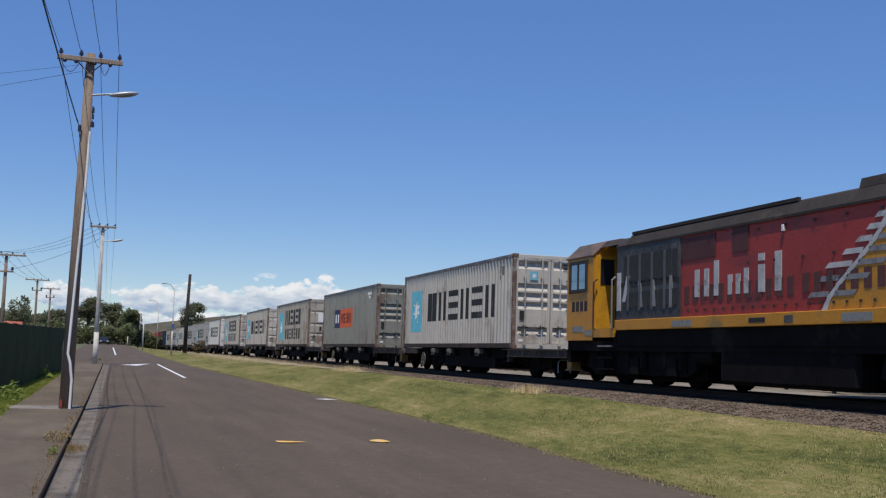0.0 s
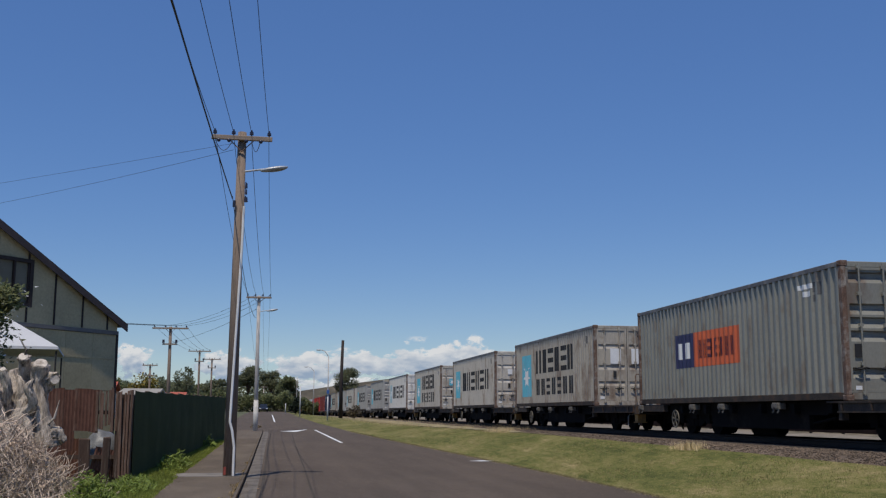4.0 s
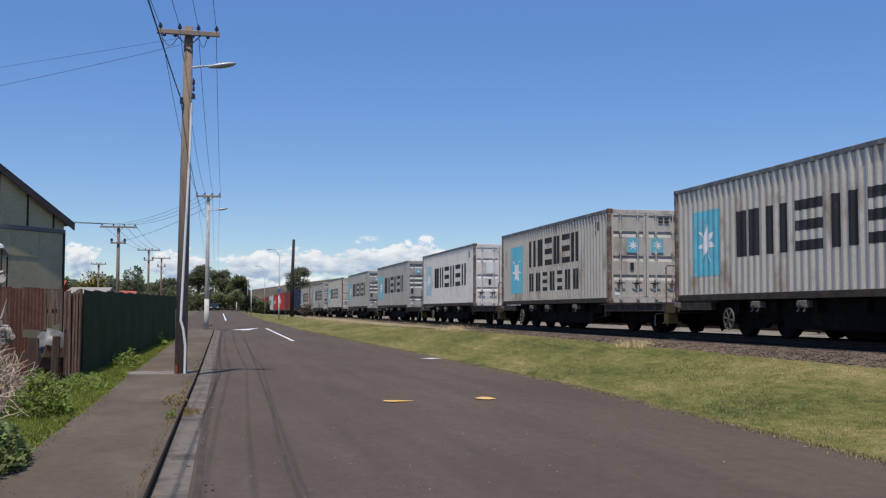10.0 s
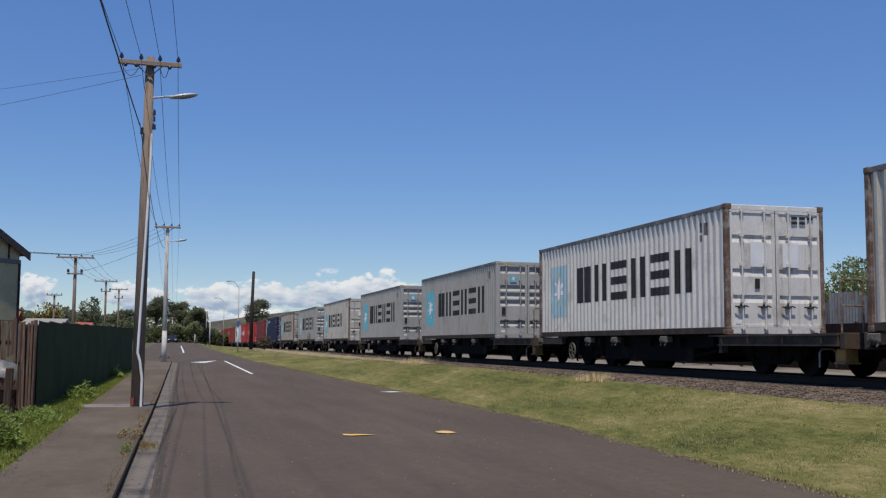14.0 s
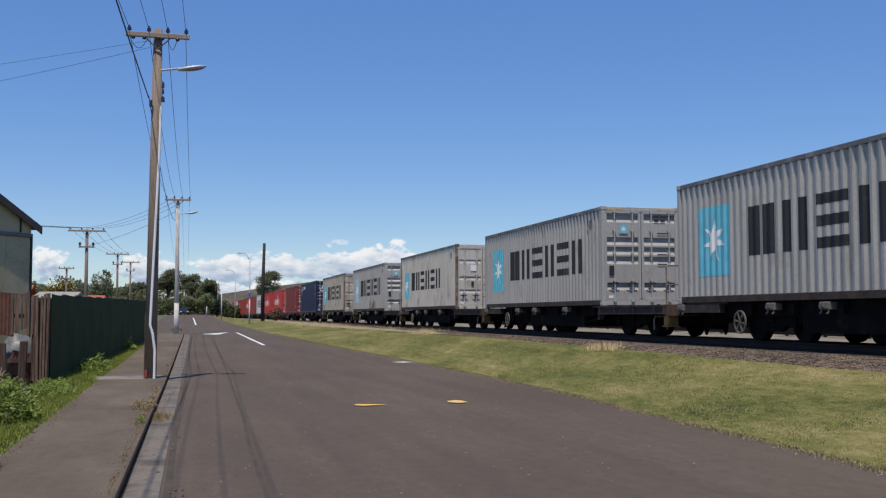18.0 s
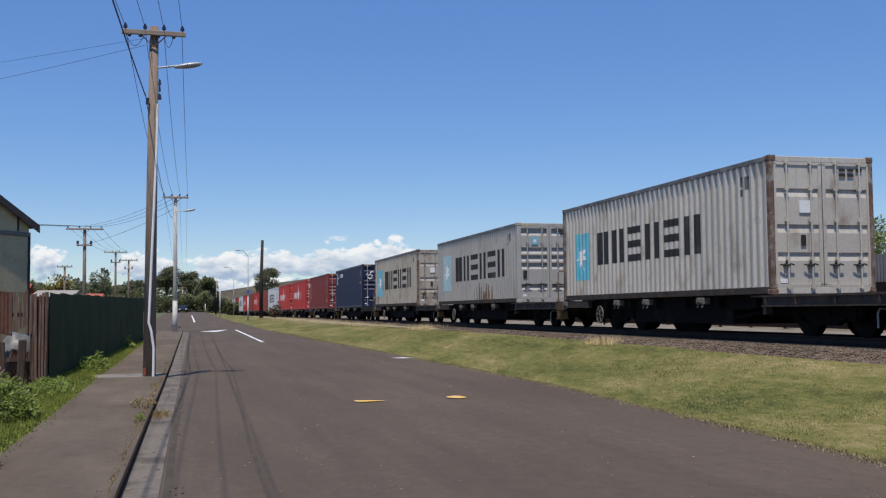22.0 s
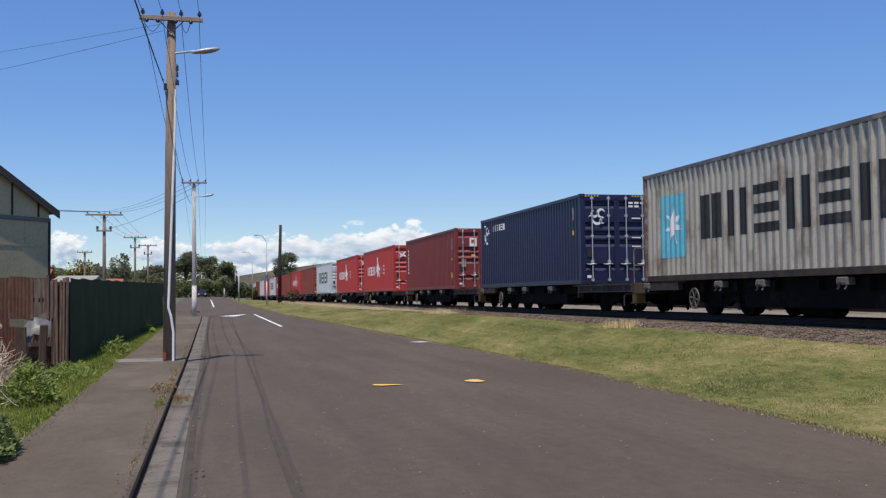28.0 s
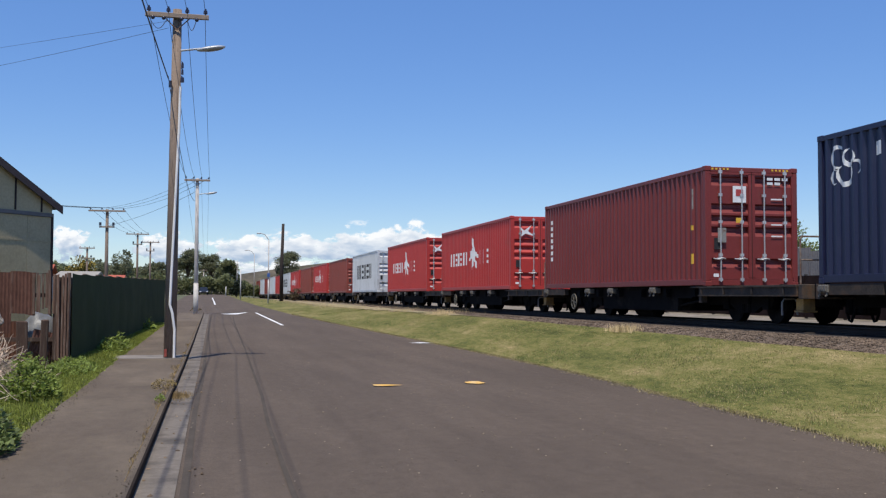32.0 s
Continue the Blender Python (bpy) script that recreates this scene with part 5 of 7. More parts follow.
    for a, b in zip(range(8), range(1, 9)):
        part("stripe", profile_solid(bmesh.new(), [(arc[a][0] + 0.08, arc[a][1]), (arc[b][0] + 0.05, arc[b][1]), (arc[b][0] - 0.05, arc[b][1]), (arc[a][0] - 0.08, arc[a][1])], -HW + 0.008, -HW + 0.034), mw, body, "white sweeping stripe")
    nose = profile_solid(bmesh.new(), arc + [(-16.9, 3.23), (-16.9, 1.53)], -HW + 0.018, -HW + 0.032)
    part("nose_panel", nose, M_LYEL, body, "yellow painted nose panel")
    for k, (z, l) in enumerate(((2.98, 0.28), (2.80, 0.36), (2.62, 0.44), (2.44, 0.55), (2.24, 0.72), (2.02, 0.62), (1.76, 0.6))):
        y = float(np.interp(z, [q[1] for q in arc], [q[0] for q in arc]))
        part("stripe", profile_solid(bmesh.new(), [(y + 0.06, z), (y + l, z), (y + l - 0.10, z + 0.09), (y + 0.03, z + 0.09)], -HW + 0.010, -HW + 0.036), mw if k < 5 else mf, body)
        part("stripe", profile_solid(bmesh.new(), [(y - 0.10, z), (y - l, z), (y - l - 0.08, z + 0.09), (y - 0.13, z + 0.09)], -HW + 0.008, -HW + 0.034), mf, body)
    part("nose", cross_solid(bmesh.new(), [(-HW, 1.2), (-HW, 2.7), (-1.0, 2.95), (1.0, 2.95), (HW, 2.7), (HW, 1.2)], -LEN, -16.91), M_LYEL, lo)
    # running gear
    part("frame", boxbm(-1.3, 1.3, -17.3, 0.12, 0.80, 1.285), M_UNDER, lo)
    part("valance", boxbm(-1.33, -1.27, -17.0, HOOD, 0.92, 1.28), M_UNDER, lo)
    part("fuel_tank", boxbm(-1.28, 1.28, -11.0, -6.9, 0.17, 0.9, bevel=0.08), M_UNDER, lo)
    part("air_tank", tube(bmesh.new(), (-1.1, -6.6, 0.72), (-1.1, -5.9, 0.72), 0.17, n=10), M_UNDER, lo)
    part("buffer_beam", boxbm(-1.3, 1.3, 0.121, 0.28, 0.5, 1.12), M_UNDER, lo)
    part("coupler", WP["coupler"], None, lo, at=Matrix.Translation((0, 0.35, W_TOP)) @ pose(0, 0, 0, 0, 0, 180))
    bm = bmesh.new()
    for sx in (-1, 1):
        profile_solid(bm, [(-2.6, 0.42), (-2.5, 0.78), (-0.6, 0.9), (0.6, 0.9), (2.5, 0.78), (2.6, 0.42), (2.2, 0.26), (-2.2, 0.26)], sx * 1.08 - 0.09, sx * 1.08 + 0.09)
        for y in (-1.7, 0, 1.7):
            for dy in (-0.34, 0.34):
                tube(bm, (sx * 1.17, y + dy, 0.42), (sx * 1.17, y + dy, 0.82), 0.10, n=8)
            box(bm, sx * 1.16 - 0.1, sx * 1.16 + 0.1, y - 0.19, y + 0.19, 0.28, 0.64)
            pipe(bm, [(sx * 1.2, y - 0.5, 0.34), (sx * 1.22, y - 0.5, 0.7), (sx * 1.2, y + 0.1, 0.86)], 0.035, n=5)
    for y in (-0.85, 0.85):   # traction motors, added as filler blocks that close off daylight under the body
        box(bm, -0.95, 0.95, y - 0.52, y + 0.52, 0.14, 0.86)
    for y in (-2.35, 2.35):
        box(bm, -0.95, 0.95, y - 0.30, y + 0.30, 0.20, 0.86)
    bme = mesh_of("bogie", bm, M_UNDER)
    for yc in (-3.3, -14.0):
        bogie = part("bogie", bme, None, lo, at=Matrix.Translation((0, yc, 0)))
        for dy in (-1.7, 0, 1.7):
            m = Matrix.Translation((0, dy, R_WHEEL))
            WHEELS.append((part("wheelset", WHEELSET, None, bogie, at=m), m, R_WHEEL))
    return lo


MOVERS.append((locomotive(), -4.5, TRACK_X, RAIL_TOP))

# ---- power poles ----
PINS = (-0.89, -0.28, 0.31, 0.89)


def span_pole(x, y, height, lean=0.0, lamp=True, arm_z=None, arm_w=1.62, white_base=False, conduit=False, r0=0.15, material=None):
    p = tagged(empty("power_pole", Matrix.Translation((x, y, road_z(y))) @ pose(0, 0, 0, 0, lean, 0)), label="weathered wooden power pole with crossarm" + (" and street lamp" if lamp else ""), category="power pole", group="power poles along the street")
    part("pole", pipe(bmesh.new(), [(0, 0, -0.3), (0, 0, height * 0.5), (0, 0, height)], [r0, r0 * 0.85, r0 * 0.7], n=12), material or M_WOOD, p, shade=True)
    az = arm_z or height - 0.12
    part("crossarm", boxbm(-arm_w / 2, arm_w / 2, -0.2, -0.1, az - 0.05, az + 0.06, bevel=0.008), M_ARM, p, "pale timber crossarm")
    bm = bmesh.new()
    for s in (-1, 1):
        tube(bm, (0, -0.14, az - 0.34), (s * 0.30, -0.14, az - 0.04), 0.014, n=5)
    part("arm_brace", bm, M_RUST, p)
    for f in PINS:
        bm = tube(bmesh.new(), (f * arm_w / 2, -0.15, az + 0.05), (f * arm_w / 2, -0.15, az + 0.12), 0.02, n=6)
        tube(bm, (f * arm_w / 2, -0.15, az + 0.10), (f * arm_w / 2, -0.15, az + 0.17), 0.052, 0.045, n=8)
        tube(bm, (f * arm_w / 2, -0.15, az + 0.17), (f * arm_w / 2, -0.15, az + 0.22), 0.03, 0.02, n=8)
        part("insulator", bm, M_CERAMIC, p)
    if conduit:   # shackle insulators and loops of wire hanging under the arm
        for f in (-0.76, -0.42, 0.14, 0.62):
            bm = bmesh.new()
            bmesh.ops.create_uvsphere(bm, u_segments=8, v_segments=6, radius=0.05, matrix=Matrix.Translation((f * arm_w / 2, -0.2, az - 0.08)))
            part("shackle_insulator", bm, M_CERAMIC, p, shade=True)
        for f0, f1 in ((-0.89, -0.28), (0.31, 0.62)):
            pts = [(arm_w / 2 * (f0 + (f1 - f0) * k / 8), -0.22, az - 0.05 - 0.30 * math.sin(math.pi * k / 8)) for k in range(9)]
            part("jumper_wire", pipe(bmesh.new(), pts, 0.009, n=4), M_WIRE, p)
    if lamp:
        la = part("lamp_arm", pipe(bmesh.new(), [(0.1, -0.12, az - 0.84), (0.3, -0.14, az - 0.81), (0.57, -0.16, az - 0.77)], 0.024, n=6), M_LAMP, p)
        bm = bmesh.new()
        bmesh.ops.create_uvsphere(bm, u_segments=14, v_segments=8, radius=1, matrix=Matrix.Translation((0.82, -0.16, az - 0.75)) @ pose(0, 0, 0, 0, -11, 0) @ Matrix.Diagonal((0.36, 0.13, 0.06, 1)))
        part("lamp_head", bm, M_LAMP, la, shade=True)
        bm = bmesh.new()
        bmesh.ops.create_uvsphere(bm, u_segments=12, v_segments=6, radius=1, matrix=Matrix.Translation((0.87, -0.16, az - 0.765)) @ pose(0, 0, 0, 0, -11, 0) @ Matrix.Diagonal((0.27, 0.1, 0.05, 1)))
        part("lamp_glass", bm, mat("lamp_bowl", (0.25, 0.25, 0.24), 0.2, var=0.1), la, shade=True)
    if conduit:
        part("conduit", pipe(bmesh.new(), [(0.10, -r0 - 0.02, 0.0), (0.10, -r0 - 0.02, 0.75), (0.04, -r0 - 0.03, 1.15), (-0.02, -r0 - 0.03, 1.35), (0.04, -r0, 3.5), (0.10, -r0 + 0.03, 5.6), (0.11, -r0 + 0.04, 6.65)], 0.032, n=7), M_PVC, p, "white plastic conduit")
        for z, r in ((az - 1.20, 0.035), (az - 1.36, 0.03), (az - 1.55, 0.05)):
            bm = tube(bmesh.new(), (0.15, -0.16, z - 0.07), (0.15, -0.16, z + 0.05), r, r * 0.8, n=8)
            tube(bm, (0.15, -0.16, z + 0.05), (0.13, -0.13, z + 0.09), 0.014, n=5)
            part("fuse", bm, M_CERAMIC, p)
        part("warning_plate", boxbm(-0.13, -0.07, -r0 - 0.04, -r0 - 0.01, 0.12, 0.3), mat("plate_red", (0.3, 0.06, 0.04)), p)
        part("spike", tube(bmesh.new(), (-0.13, -0.14, 6.62), (-0.13, -0.14, 6.78), 0.04, n=6), M_CERAMIC, p)
    if white_base:
        part("pole_base", pipe(bmesh.new(), [(0, 0, -0.2), (0, 0, 1.9)], [r0 + 0.012, r0 + 0.006], n=12), mat("faded_white_band", (0.56, 0.53, 0.48), 0.85, var=0.3, scale=3, dirt=(0.36, 0.32, 0.28), dirt_amount=0.4), p, "faded white painted band", shade=True)
    return p


P1 = (-0.71, 26.5)
span_pole(*P1, 8.56, lean=0.42, conduit=True, r0=0.155, arm_w=1.5, arm_z=8.37)
span_pole(-0.29, 65.0, 8.15, material=M_WOOD_PALE, arm_w=1.5, r0=0.14, white_base=True)
span_pole(0.55, 250, 5.7, lamp=False, material=M_WOOD_PALE)



def wire(pts, sag=0.4, r=0.009, n=14):
    """One hanging cable between two points."""
    a, b = Vector(pts[0]), Vector(pts[1])
    row = [a.lerp(b, k / n) - Vector((0, 0, 4 * sag * (k / n) * (1 - k / n))) for k in range(n + 1)]
    ob = new("cable", mesh_of("cable", pipe(bmesh.new(), row, r, n=4), M_WIRE))
    return tagged(ob, label="thin black overhead cable between poles", category="cable", group="overhead cables")


TOP1, TOP2, TOP3 = 8.56, road_z(65) + 8.2, road_z(250) + 5.76
for f in PINS:
    dx = f * 0.75 + 0.05
    wire(((-0.71 + dx, 26.35, TOP1), (-1.6 + dx * 1.0, -14, TOP1 + 0.1)), 0.9, 0.0075)
    wire(((-0.71 + dx, 26.35, TOP1), (-0.29 + dx, 64.85, TOP2)), 0.7)
    wire(((-0.34 + dx, 64.85, TOP2), (0.5 + dx, 249.85, TOP3)), 1.6)
wire(((-0.84, 26.35, 6.85), (-1.95, -14, 7.0)), 0.35, 0.015)
wire(((-0.84, 26.35, 6.9), (-0.4, 64.85, TOP2 - 1.4)), 0.8, 0.012)
wire(((-0.85, 26.35, 8.25), (-23.2, 47.4, 9.0)), 0.12, 0.004)
wire(((-0.85, 26.35, 8.08), (-19.4, 50.0, 9.4)), 0.25, 0.005)

# ---- shade-cloth fence along the footpath ----
M_CLOTH = mat("dark_green_cloth", (0.055, 0.070, 0.027), 0.95, var=0.3, scale=0.9, fine=120, bump=0.3, dirt=(0.068, 0.084, 0.034), dirt_amount=0.3, spec=0.15)
FENCE_A, FENCE_B = Vector((-2.90, 25.6)), Vector((-1.72, 52.8))


def fence_z(k):
    return 0.08 + 0.24 * k


fence = tagged(empty("fence"), label="tall dark green shade-cloth fence beside the footpath", category="fence")
bays = 12
for b in range(bays):
    bm = bmesh.new()
    rows = []
    for i in range(7):
        k = (b + i / 6) / bays
        p = FENCE_A.lerp(FENCE_B, k)
        col = []
        for j in range(7):
            z = fence_z(k) + 2.02 * j / 6 - (0.03 * math.sin(math.pi * i / 6) if j == 6 else 0)
            bulge = 0.05 * math.sin(math.pi * i / 6) * math.sin(math.pi * j / 6) * (0.6 + 0.8 * noise.noise((b, i * 0.4, j * 0.4)))
            col.append(bm.verts.new((p.x + 0.03 + bulge, p.y, z)))
        rows.append(col)
    for a, c in zip(rows, rows[1:]):
        for j in range(6):
            bm.faces.new((a[j], a[j + 1], c[j + 1], c[j]))
    part("cloth_panel", bm, M_CLOTH, fence, shade=True)
    p = FENCE_A.lerp(FENCE_B, b / bays)
    part("fence_post", boxbm(p.x - 0.08, p.x + 0.0, p.y - 0.05, p.y + 0.05, fence_z(b / bays) - 0.2, fence_z(b / bays) + 2.03), M_WOOD, fence)
part("backing", cross_solid(bmesh.new(), [(-0.14, 0), (-0.14, 1.95), (-0.1, 1.95), (-0.1, 0)], 0, 27.2), M_WOOD, fence, at=pose(FENCE_A.x, FENCE_A.y + 0.05, 0.05, 0.5, 0, -2.4))

# ---- rusty iron and timber fence across the section ----
M_IRON = mat("rusty_iron", (0.105, 0.049, 0.035), 0.9, var=0.45, scale=2.5, fine=25, bump=0.2, dirt=(0.19, 0.12, 0.09), dirt_amount=0.3, dirt_scale=2.2, stretch=(1, 1, 0.3), per_object=0.25, spec=0.2, streak=(0.045, 0.024, 0.018))
M_BOARD = mat("old_boards", (0.080, 0.046, 0.032), 0.95, var=0.4, scale=2, fine=30, bump=0.4, dirt=(0.13, 0.095, 0.07), dirt_amount=0.3, dirt_scale=3, stretch=(5, 5, 0.5), per_object=0.3)
rusty = tagged(empty("fence", Matrix.Translation((-2.9, 25.45, 0))), label="rusty corrugated iron and timber fence, broken and patched", category="fence")


def iron_sheet(x0, x1, z0, z1, y=0.0, tilt=0.0, ragged=0.08):
    bm = bmesh.new()
    n = max(2, round((x1 - x0) / 0.019))
    rows = []
    for i in range(n + 1):
        x = x0 + (x1 - x0) * i / n
        d = 0.009 * math.cos(2 * math.pi * (x - x0) / 0.076)
        e = ragged * noise.noise((x * 3, z1, 0))
        rows.append([bm.verts.new((x + tilt * (z0 - z1) * 0, y + d, z0 + e)), bm.verts.new((x, y + d, z1 + e * 0.6))])
    for a, c in zip(rows, rows[1:]):
        bm.faces.new((a[0], a[1], c[1], c[0]))
    return bm


for x0, x1, z0, z1, y in ((-1.28, -0.74, 1.16, 2.12, 0.0), (-1.52, -1.25, 0.72, 2.10, 0.015), (-2.02, -1.50, 0.5, 2.14, 0.0), (-2.8, -1.98, 0.2, 2.12, 0.015), (-3.6, -2.76, 0.2, 2.16, 0.0), (-4.5, -3.56, 0.2, 2.1, 0.015)):
    part("iron_sheet", iron_sheet(x0, x1, z0, z1, y), M_IRON, rusty)
random.seed(7)
M_PALING = mat("flaking_paling", (0.135, 0.078, 0.054), 0.95, var=0.45, scale=3, fine=30, bump=0.5, dirt=(0.27, 0.215, 0.17), dirt_amount=0.25, dirt_scale=5, stretch=(7, 7, 0.45), per_object=0.35, streak=(0.05, 0.03, 0.022))
for k in range(12):   # split palings, the outer ones down to the ground, the rest broken off
    x = -0.78 + 0.066 * k
    top, foot = 2.10 + random.uniform(-0.06, 0.05), 0.12 if x > -0.36 else 1.2 + random.uniform(-0.05, 0.12)
    bm = boxbm(x, x + random.uniform(0.045, 0.062), -0.05 - 0.022 * (k % 3), -0.026 - 0.022 * (k % 3), foot, top, bevel=0.005)
    for v in bm.verts:
        if v.co.z > top - 0.05:
            v.co.z += 0.05 * noise.noise((v.co.x * 30, k, 0))
    part("fence_board", bm, M_PALING, rusty, at=pose(0, 0, 0, 0, random.uniform(-0.9, 0.9), 0))
# backing board and iron sheet added behind the gaps to keep them dark
part("backing_board", boxbm(-0.36, 0.0, -0.022, 0.0, 0.15, 2.0), M_BOARD, rusty)
part("iron_sheet", iron_sheet(-1.9, -0.2, 0.05, 0.98, 1.35), M_IRON, rusty)
part("iron_sheet", iron_sheet(-0.62, -0.05, 0.0, 0.75, 0.30), M_IRON, rusty, at=pose(-0.1, 0, 0.1, -14, -20, 0))
part("fence_rail", boxbm(-4.5, -0.4, 0.03, 0.10, 1.55, 1.64), M_BOARD, rusty)
part("fence_rail", boxbm(-4.5, -0.1, 0.03, 0.10, 0.55, 0.64), M_BOARD, rusty)
part("iron_sheet", iron_sheet(-0.95, -0.5, 0.1, 0.62, 0.12), M_IRON, rusty, at=pose(0, 0, 0, 0, 14, 0))


def old_post(x, y, h, lean, w=0.15):
    bm = boxbm(-w / 2, w / 2, -w / 2, w / 2, -0.2, h, bevel=0.02)
    for v in bm.verts:
        v.co.x += 0.02 * noise.noise(v.co * 3)
        if v.co.z > h - 0.05:
            v.co.z += 0.05 * noise.noise((v.co.x * 9, v.co.y * 9, x))
    ob = new("fence_post", mesh_of("fence_post", bm, M_BOARD))
    ob.matrix_basis = pose(x, y, 0.1, lean, lean * 0.7, 12)
    return tagged(ob, label="old grey timber fence post, rotten at the top", category="post", group="old fence posts")


old_post(-3.30, 21.6, 1.0, -2, 0.2)
old_post(-3.18, 23.4, 0.98, 2.5, 0.15)

# heap of grey wrapped stuff behind the broken fence
bm = bmesh.new()
bmesh.ops.create_icosphere(bm, subdivisions=3, radius=1)
for v in bm.verts:
    v.co = Vector((v.co.x * 0.46, v.co.y * 0.4, max(-0.7, v.co.z) * 0.55)) * (1 + 0.22 * noise.noise(v.co * 2.3))
heap = tagged(new("tarpaulin", mesh_of("tarpaulin", bm, mat("grey_tarp", (0.15, 0.155, 0.165), 0.45, var=0.4, scale=3, bump=0.3), shade=True)), label="heap under a grey tarpaulin behind the fence", category="heap")
heap.matrix_basis = Matrix.Translation((-3.66, 26.3, 0.62))

# ---- house with a boarded gable ----
M_FIBRO = mat("olive_board", (0.43, 0.36, 0.215), 0.85, var=0.18, scale=0.8, fine=12, bump=0.06, dirt=(0.48, 0.41, 0.26), dirt_amount=0.3, dirt_scale=0.7, per_object=0.08)
M_BATTEN = mat("brown_batten", (0.03, 0.02, 0.018), 0.8, var=0.3)
M_BELT = mat("grey_trim", (0.16, 0.15, 0.145), 0.8, var=0.2)
M_TIN = mat("roof_iron", (0.10, 0.085, 0.085), 0.6, var=0.3, scale=1.2, dirt=(0.16, 0.09, 0.06), dirt_amount=0.3)
house = tagged(empty("house", pose(-5.2, 40, 0, 0, 0, -127.0)), label="olive board-clad house with steep gable and dark window", category="house")
EAVE, RISE, HALF = 4.86, 0.503, 6.0
wall = part("wall", cross_solid(bmesh.new(), [(0.0, 0.1), (0.0, EAVE - 0.08), (HALF, EAVE + HALF * RISE - 0.08), (2 * HALF, EAVE - 0.08), (2 * HALF, 0.1)], -9.0, -0.05), mat("wall_core", (0.17, 0.16, 0.12), 0.9, var=0.2), house)


def gable_z(u):
    return EAVE - 0.10 + RISE * (u if u < HALF else 2 * HALF - u)


cols = [0.0, 0.52, 1.71, 2.97, 4.15, 5.35, 6.55, 7.75, 8.95, 10.15, 11.35, 12.0]
for a, b in zip(cols, cols[1:]):
    if abs(a - 4.15) < 0.01:
        pieces = [[(a, 4.5), (a, 5.08), (b, 5.08), (b, 4.5)], [(a, 6.52), (a, gable_z(a)), (b, gable_z(b)), (b, 6.52)]]
    else:
        pieces = [[(a, 4.5), (a, max(4.51, gable_z(a)))] + ([(HALF, gable_z(HALF))] if a < HALF < b else []) + [(b, max(4.51, gable_z(b))), (b, 4.5)]]
    for q in pieces:
        part("wall_panel", cross_solid(bmesh.new(), [(u + (0.006 if u == a else -0.006), z) for u, z in q], -0.05, -0.02), M_FIBRO, house)
for u in cols[1:-1]:
    if abs(u - 5.35) > 0.01:
        part("batten", boxbm(u - 0.03, u + 0.03, -0.02, 0.012, 4.52, gable_z(u)), M_BATTEN, house)
for a, b in zip([0.0, 1.15, 2.4, 3.6, 4.8, 6.0, 7.2, 8.4, 9.6, 10.8], [1.15, 2.4, 3.6, 4.8, 6.0, 7.2, 8.4, 9.6, 10.8, 12.0]):
    for z0, z1 in ((0.1, 2.35), (2.36, 3.5), (3.51, 4.36)):
        part("wall_panel", boxbm(a + 0.005, b - 0.005, -0.05, -0.018, z0 + 0.004, z1 - 0.004), M_FIBRO, house)
part("belt_board", boxbm(-0.02, 12.0, -0.02, 0.03, 4.37, 4.5), M_BELT, house)
part("joint_strip", boxbm(0.0, 12.0, -0.017, -0.004, 3.47, 3.54), M_FIBRO, house)
part("corner_board", boxbm(-0.06, 0.05, -0.05, 0.0, 0.1, 4.5), M_BATTEN, house)
win = part("window", boxbm(4.05, 5.45, -0.16, -0.06, 5.08, 6.52), M_LGLASS, house, "dark window")
for x0, x1, z0, z1 in ((3.98, 4.12, 5.02, 6.6), (5.38, 5.5, 5.02, 6.6), (4.12, 5.38, 6.48, 6.6), (4.12, 5.38, 5.02, 5.14), (4.72, 4.78, 5.14, 6.48)):
    part("window_frame", boxbm(x0, x1, -0.06, 0.05, z0, z1), M_BATTEN, win)
for side_u, sgn in ((0, 1), (2 * HALF, -1)):
    q = [(side_u - sgn * 0.30, EAVE - 0.05 - 0.30 * RISE), (side_u - sgn * 0.30, EAVE + 0.06 - 0.30 * RISE), (HALF, EAVE + HALF * RISE + 0.06), (HALF, EAVE + HALF * RISE - 0.05)]
    part("roof", cross_solid(bmesh.new(), q, -9.2, 0.14), M_TIN, house, "dark iron roof")
    q = [(side_u - sgn * 0.32, EAVE - 0.20 - 0.32 * RISE), (side_u - sgn * 0.32, EAVE + 0.07 - 0.32 * RISE), (HALF, EAVE + HALF * RISE + 0.07), (HALF, EAVE + HALF * RISE - 0.20)]
    part("barge_board", cross_solid(bmesh.new(), q, 0.14, 0.18), mat("barge_brown", (0.06, 0.042, 0.04), 0.7, var=0.3), house)

# white garden canopy before the house
gaz = tagged(empty("garden_canopy", pose(-8.15, 33.2, 0.1, 0, 0, 8)), label="white peaked garden canopy on thin posts", category="canopy")
bm = bmesh.new()
apex = bm.verts.new((0, 0, 4.65))
ring = [bm.verts.new((x, y, 3.32)) for x, y in ((-2.2, -2.2), (2.2, -2.2), (2.2, 2.2), (-2.2, 2.2))]
low = [bm.verts.new((v.co.x * 1.005, v.co.y * 1.005, 3.24)) for v in ring]
for i in range(4):
    bm.faces.new((apex, ring[i], ring[(i + 1) % 4]))
    bm.faces.new((ring[i], low[i], low[(i + 1) % 4], ring[(i + 1) % 4]))
part("canopy_cloth", bm, mat("white_canvas", (0.52, 0.52, 0.53), 0.8, var=0.12, scale=1.5), gaz)
for x, y in ((-2.15, -2.15), (2.15, -2.15), (2.15, 2.15), (-2.15, 2.15)):
    part("canopy_post", tube(bmesh.new(), (x, y, -0.1), (x, y, 3.2), 0.025, n=6), M_LDARK, gaz)


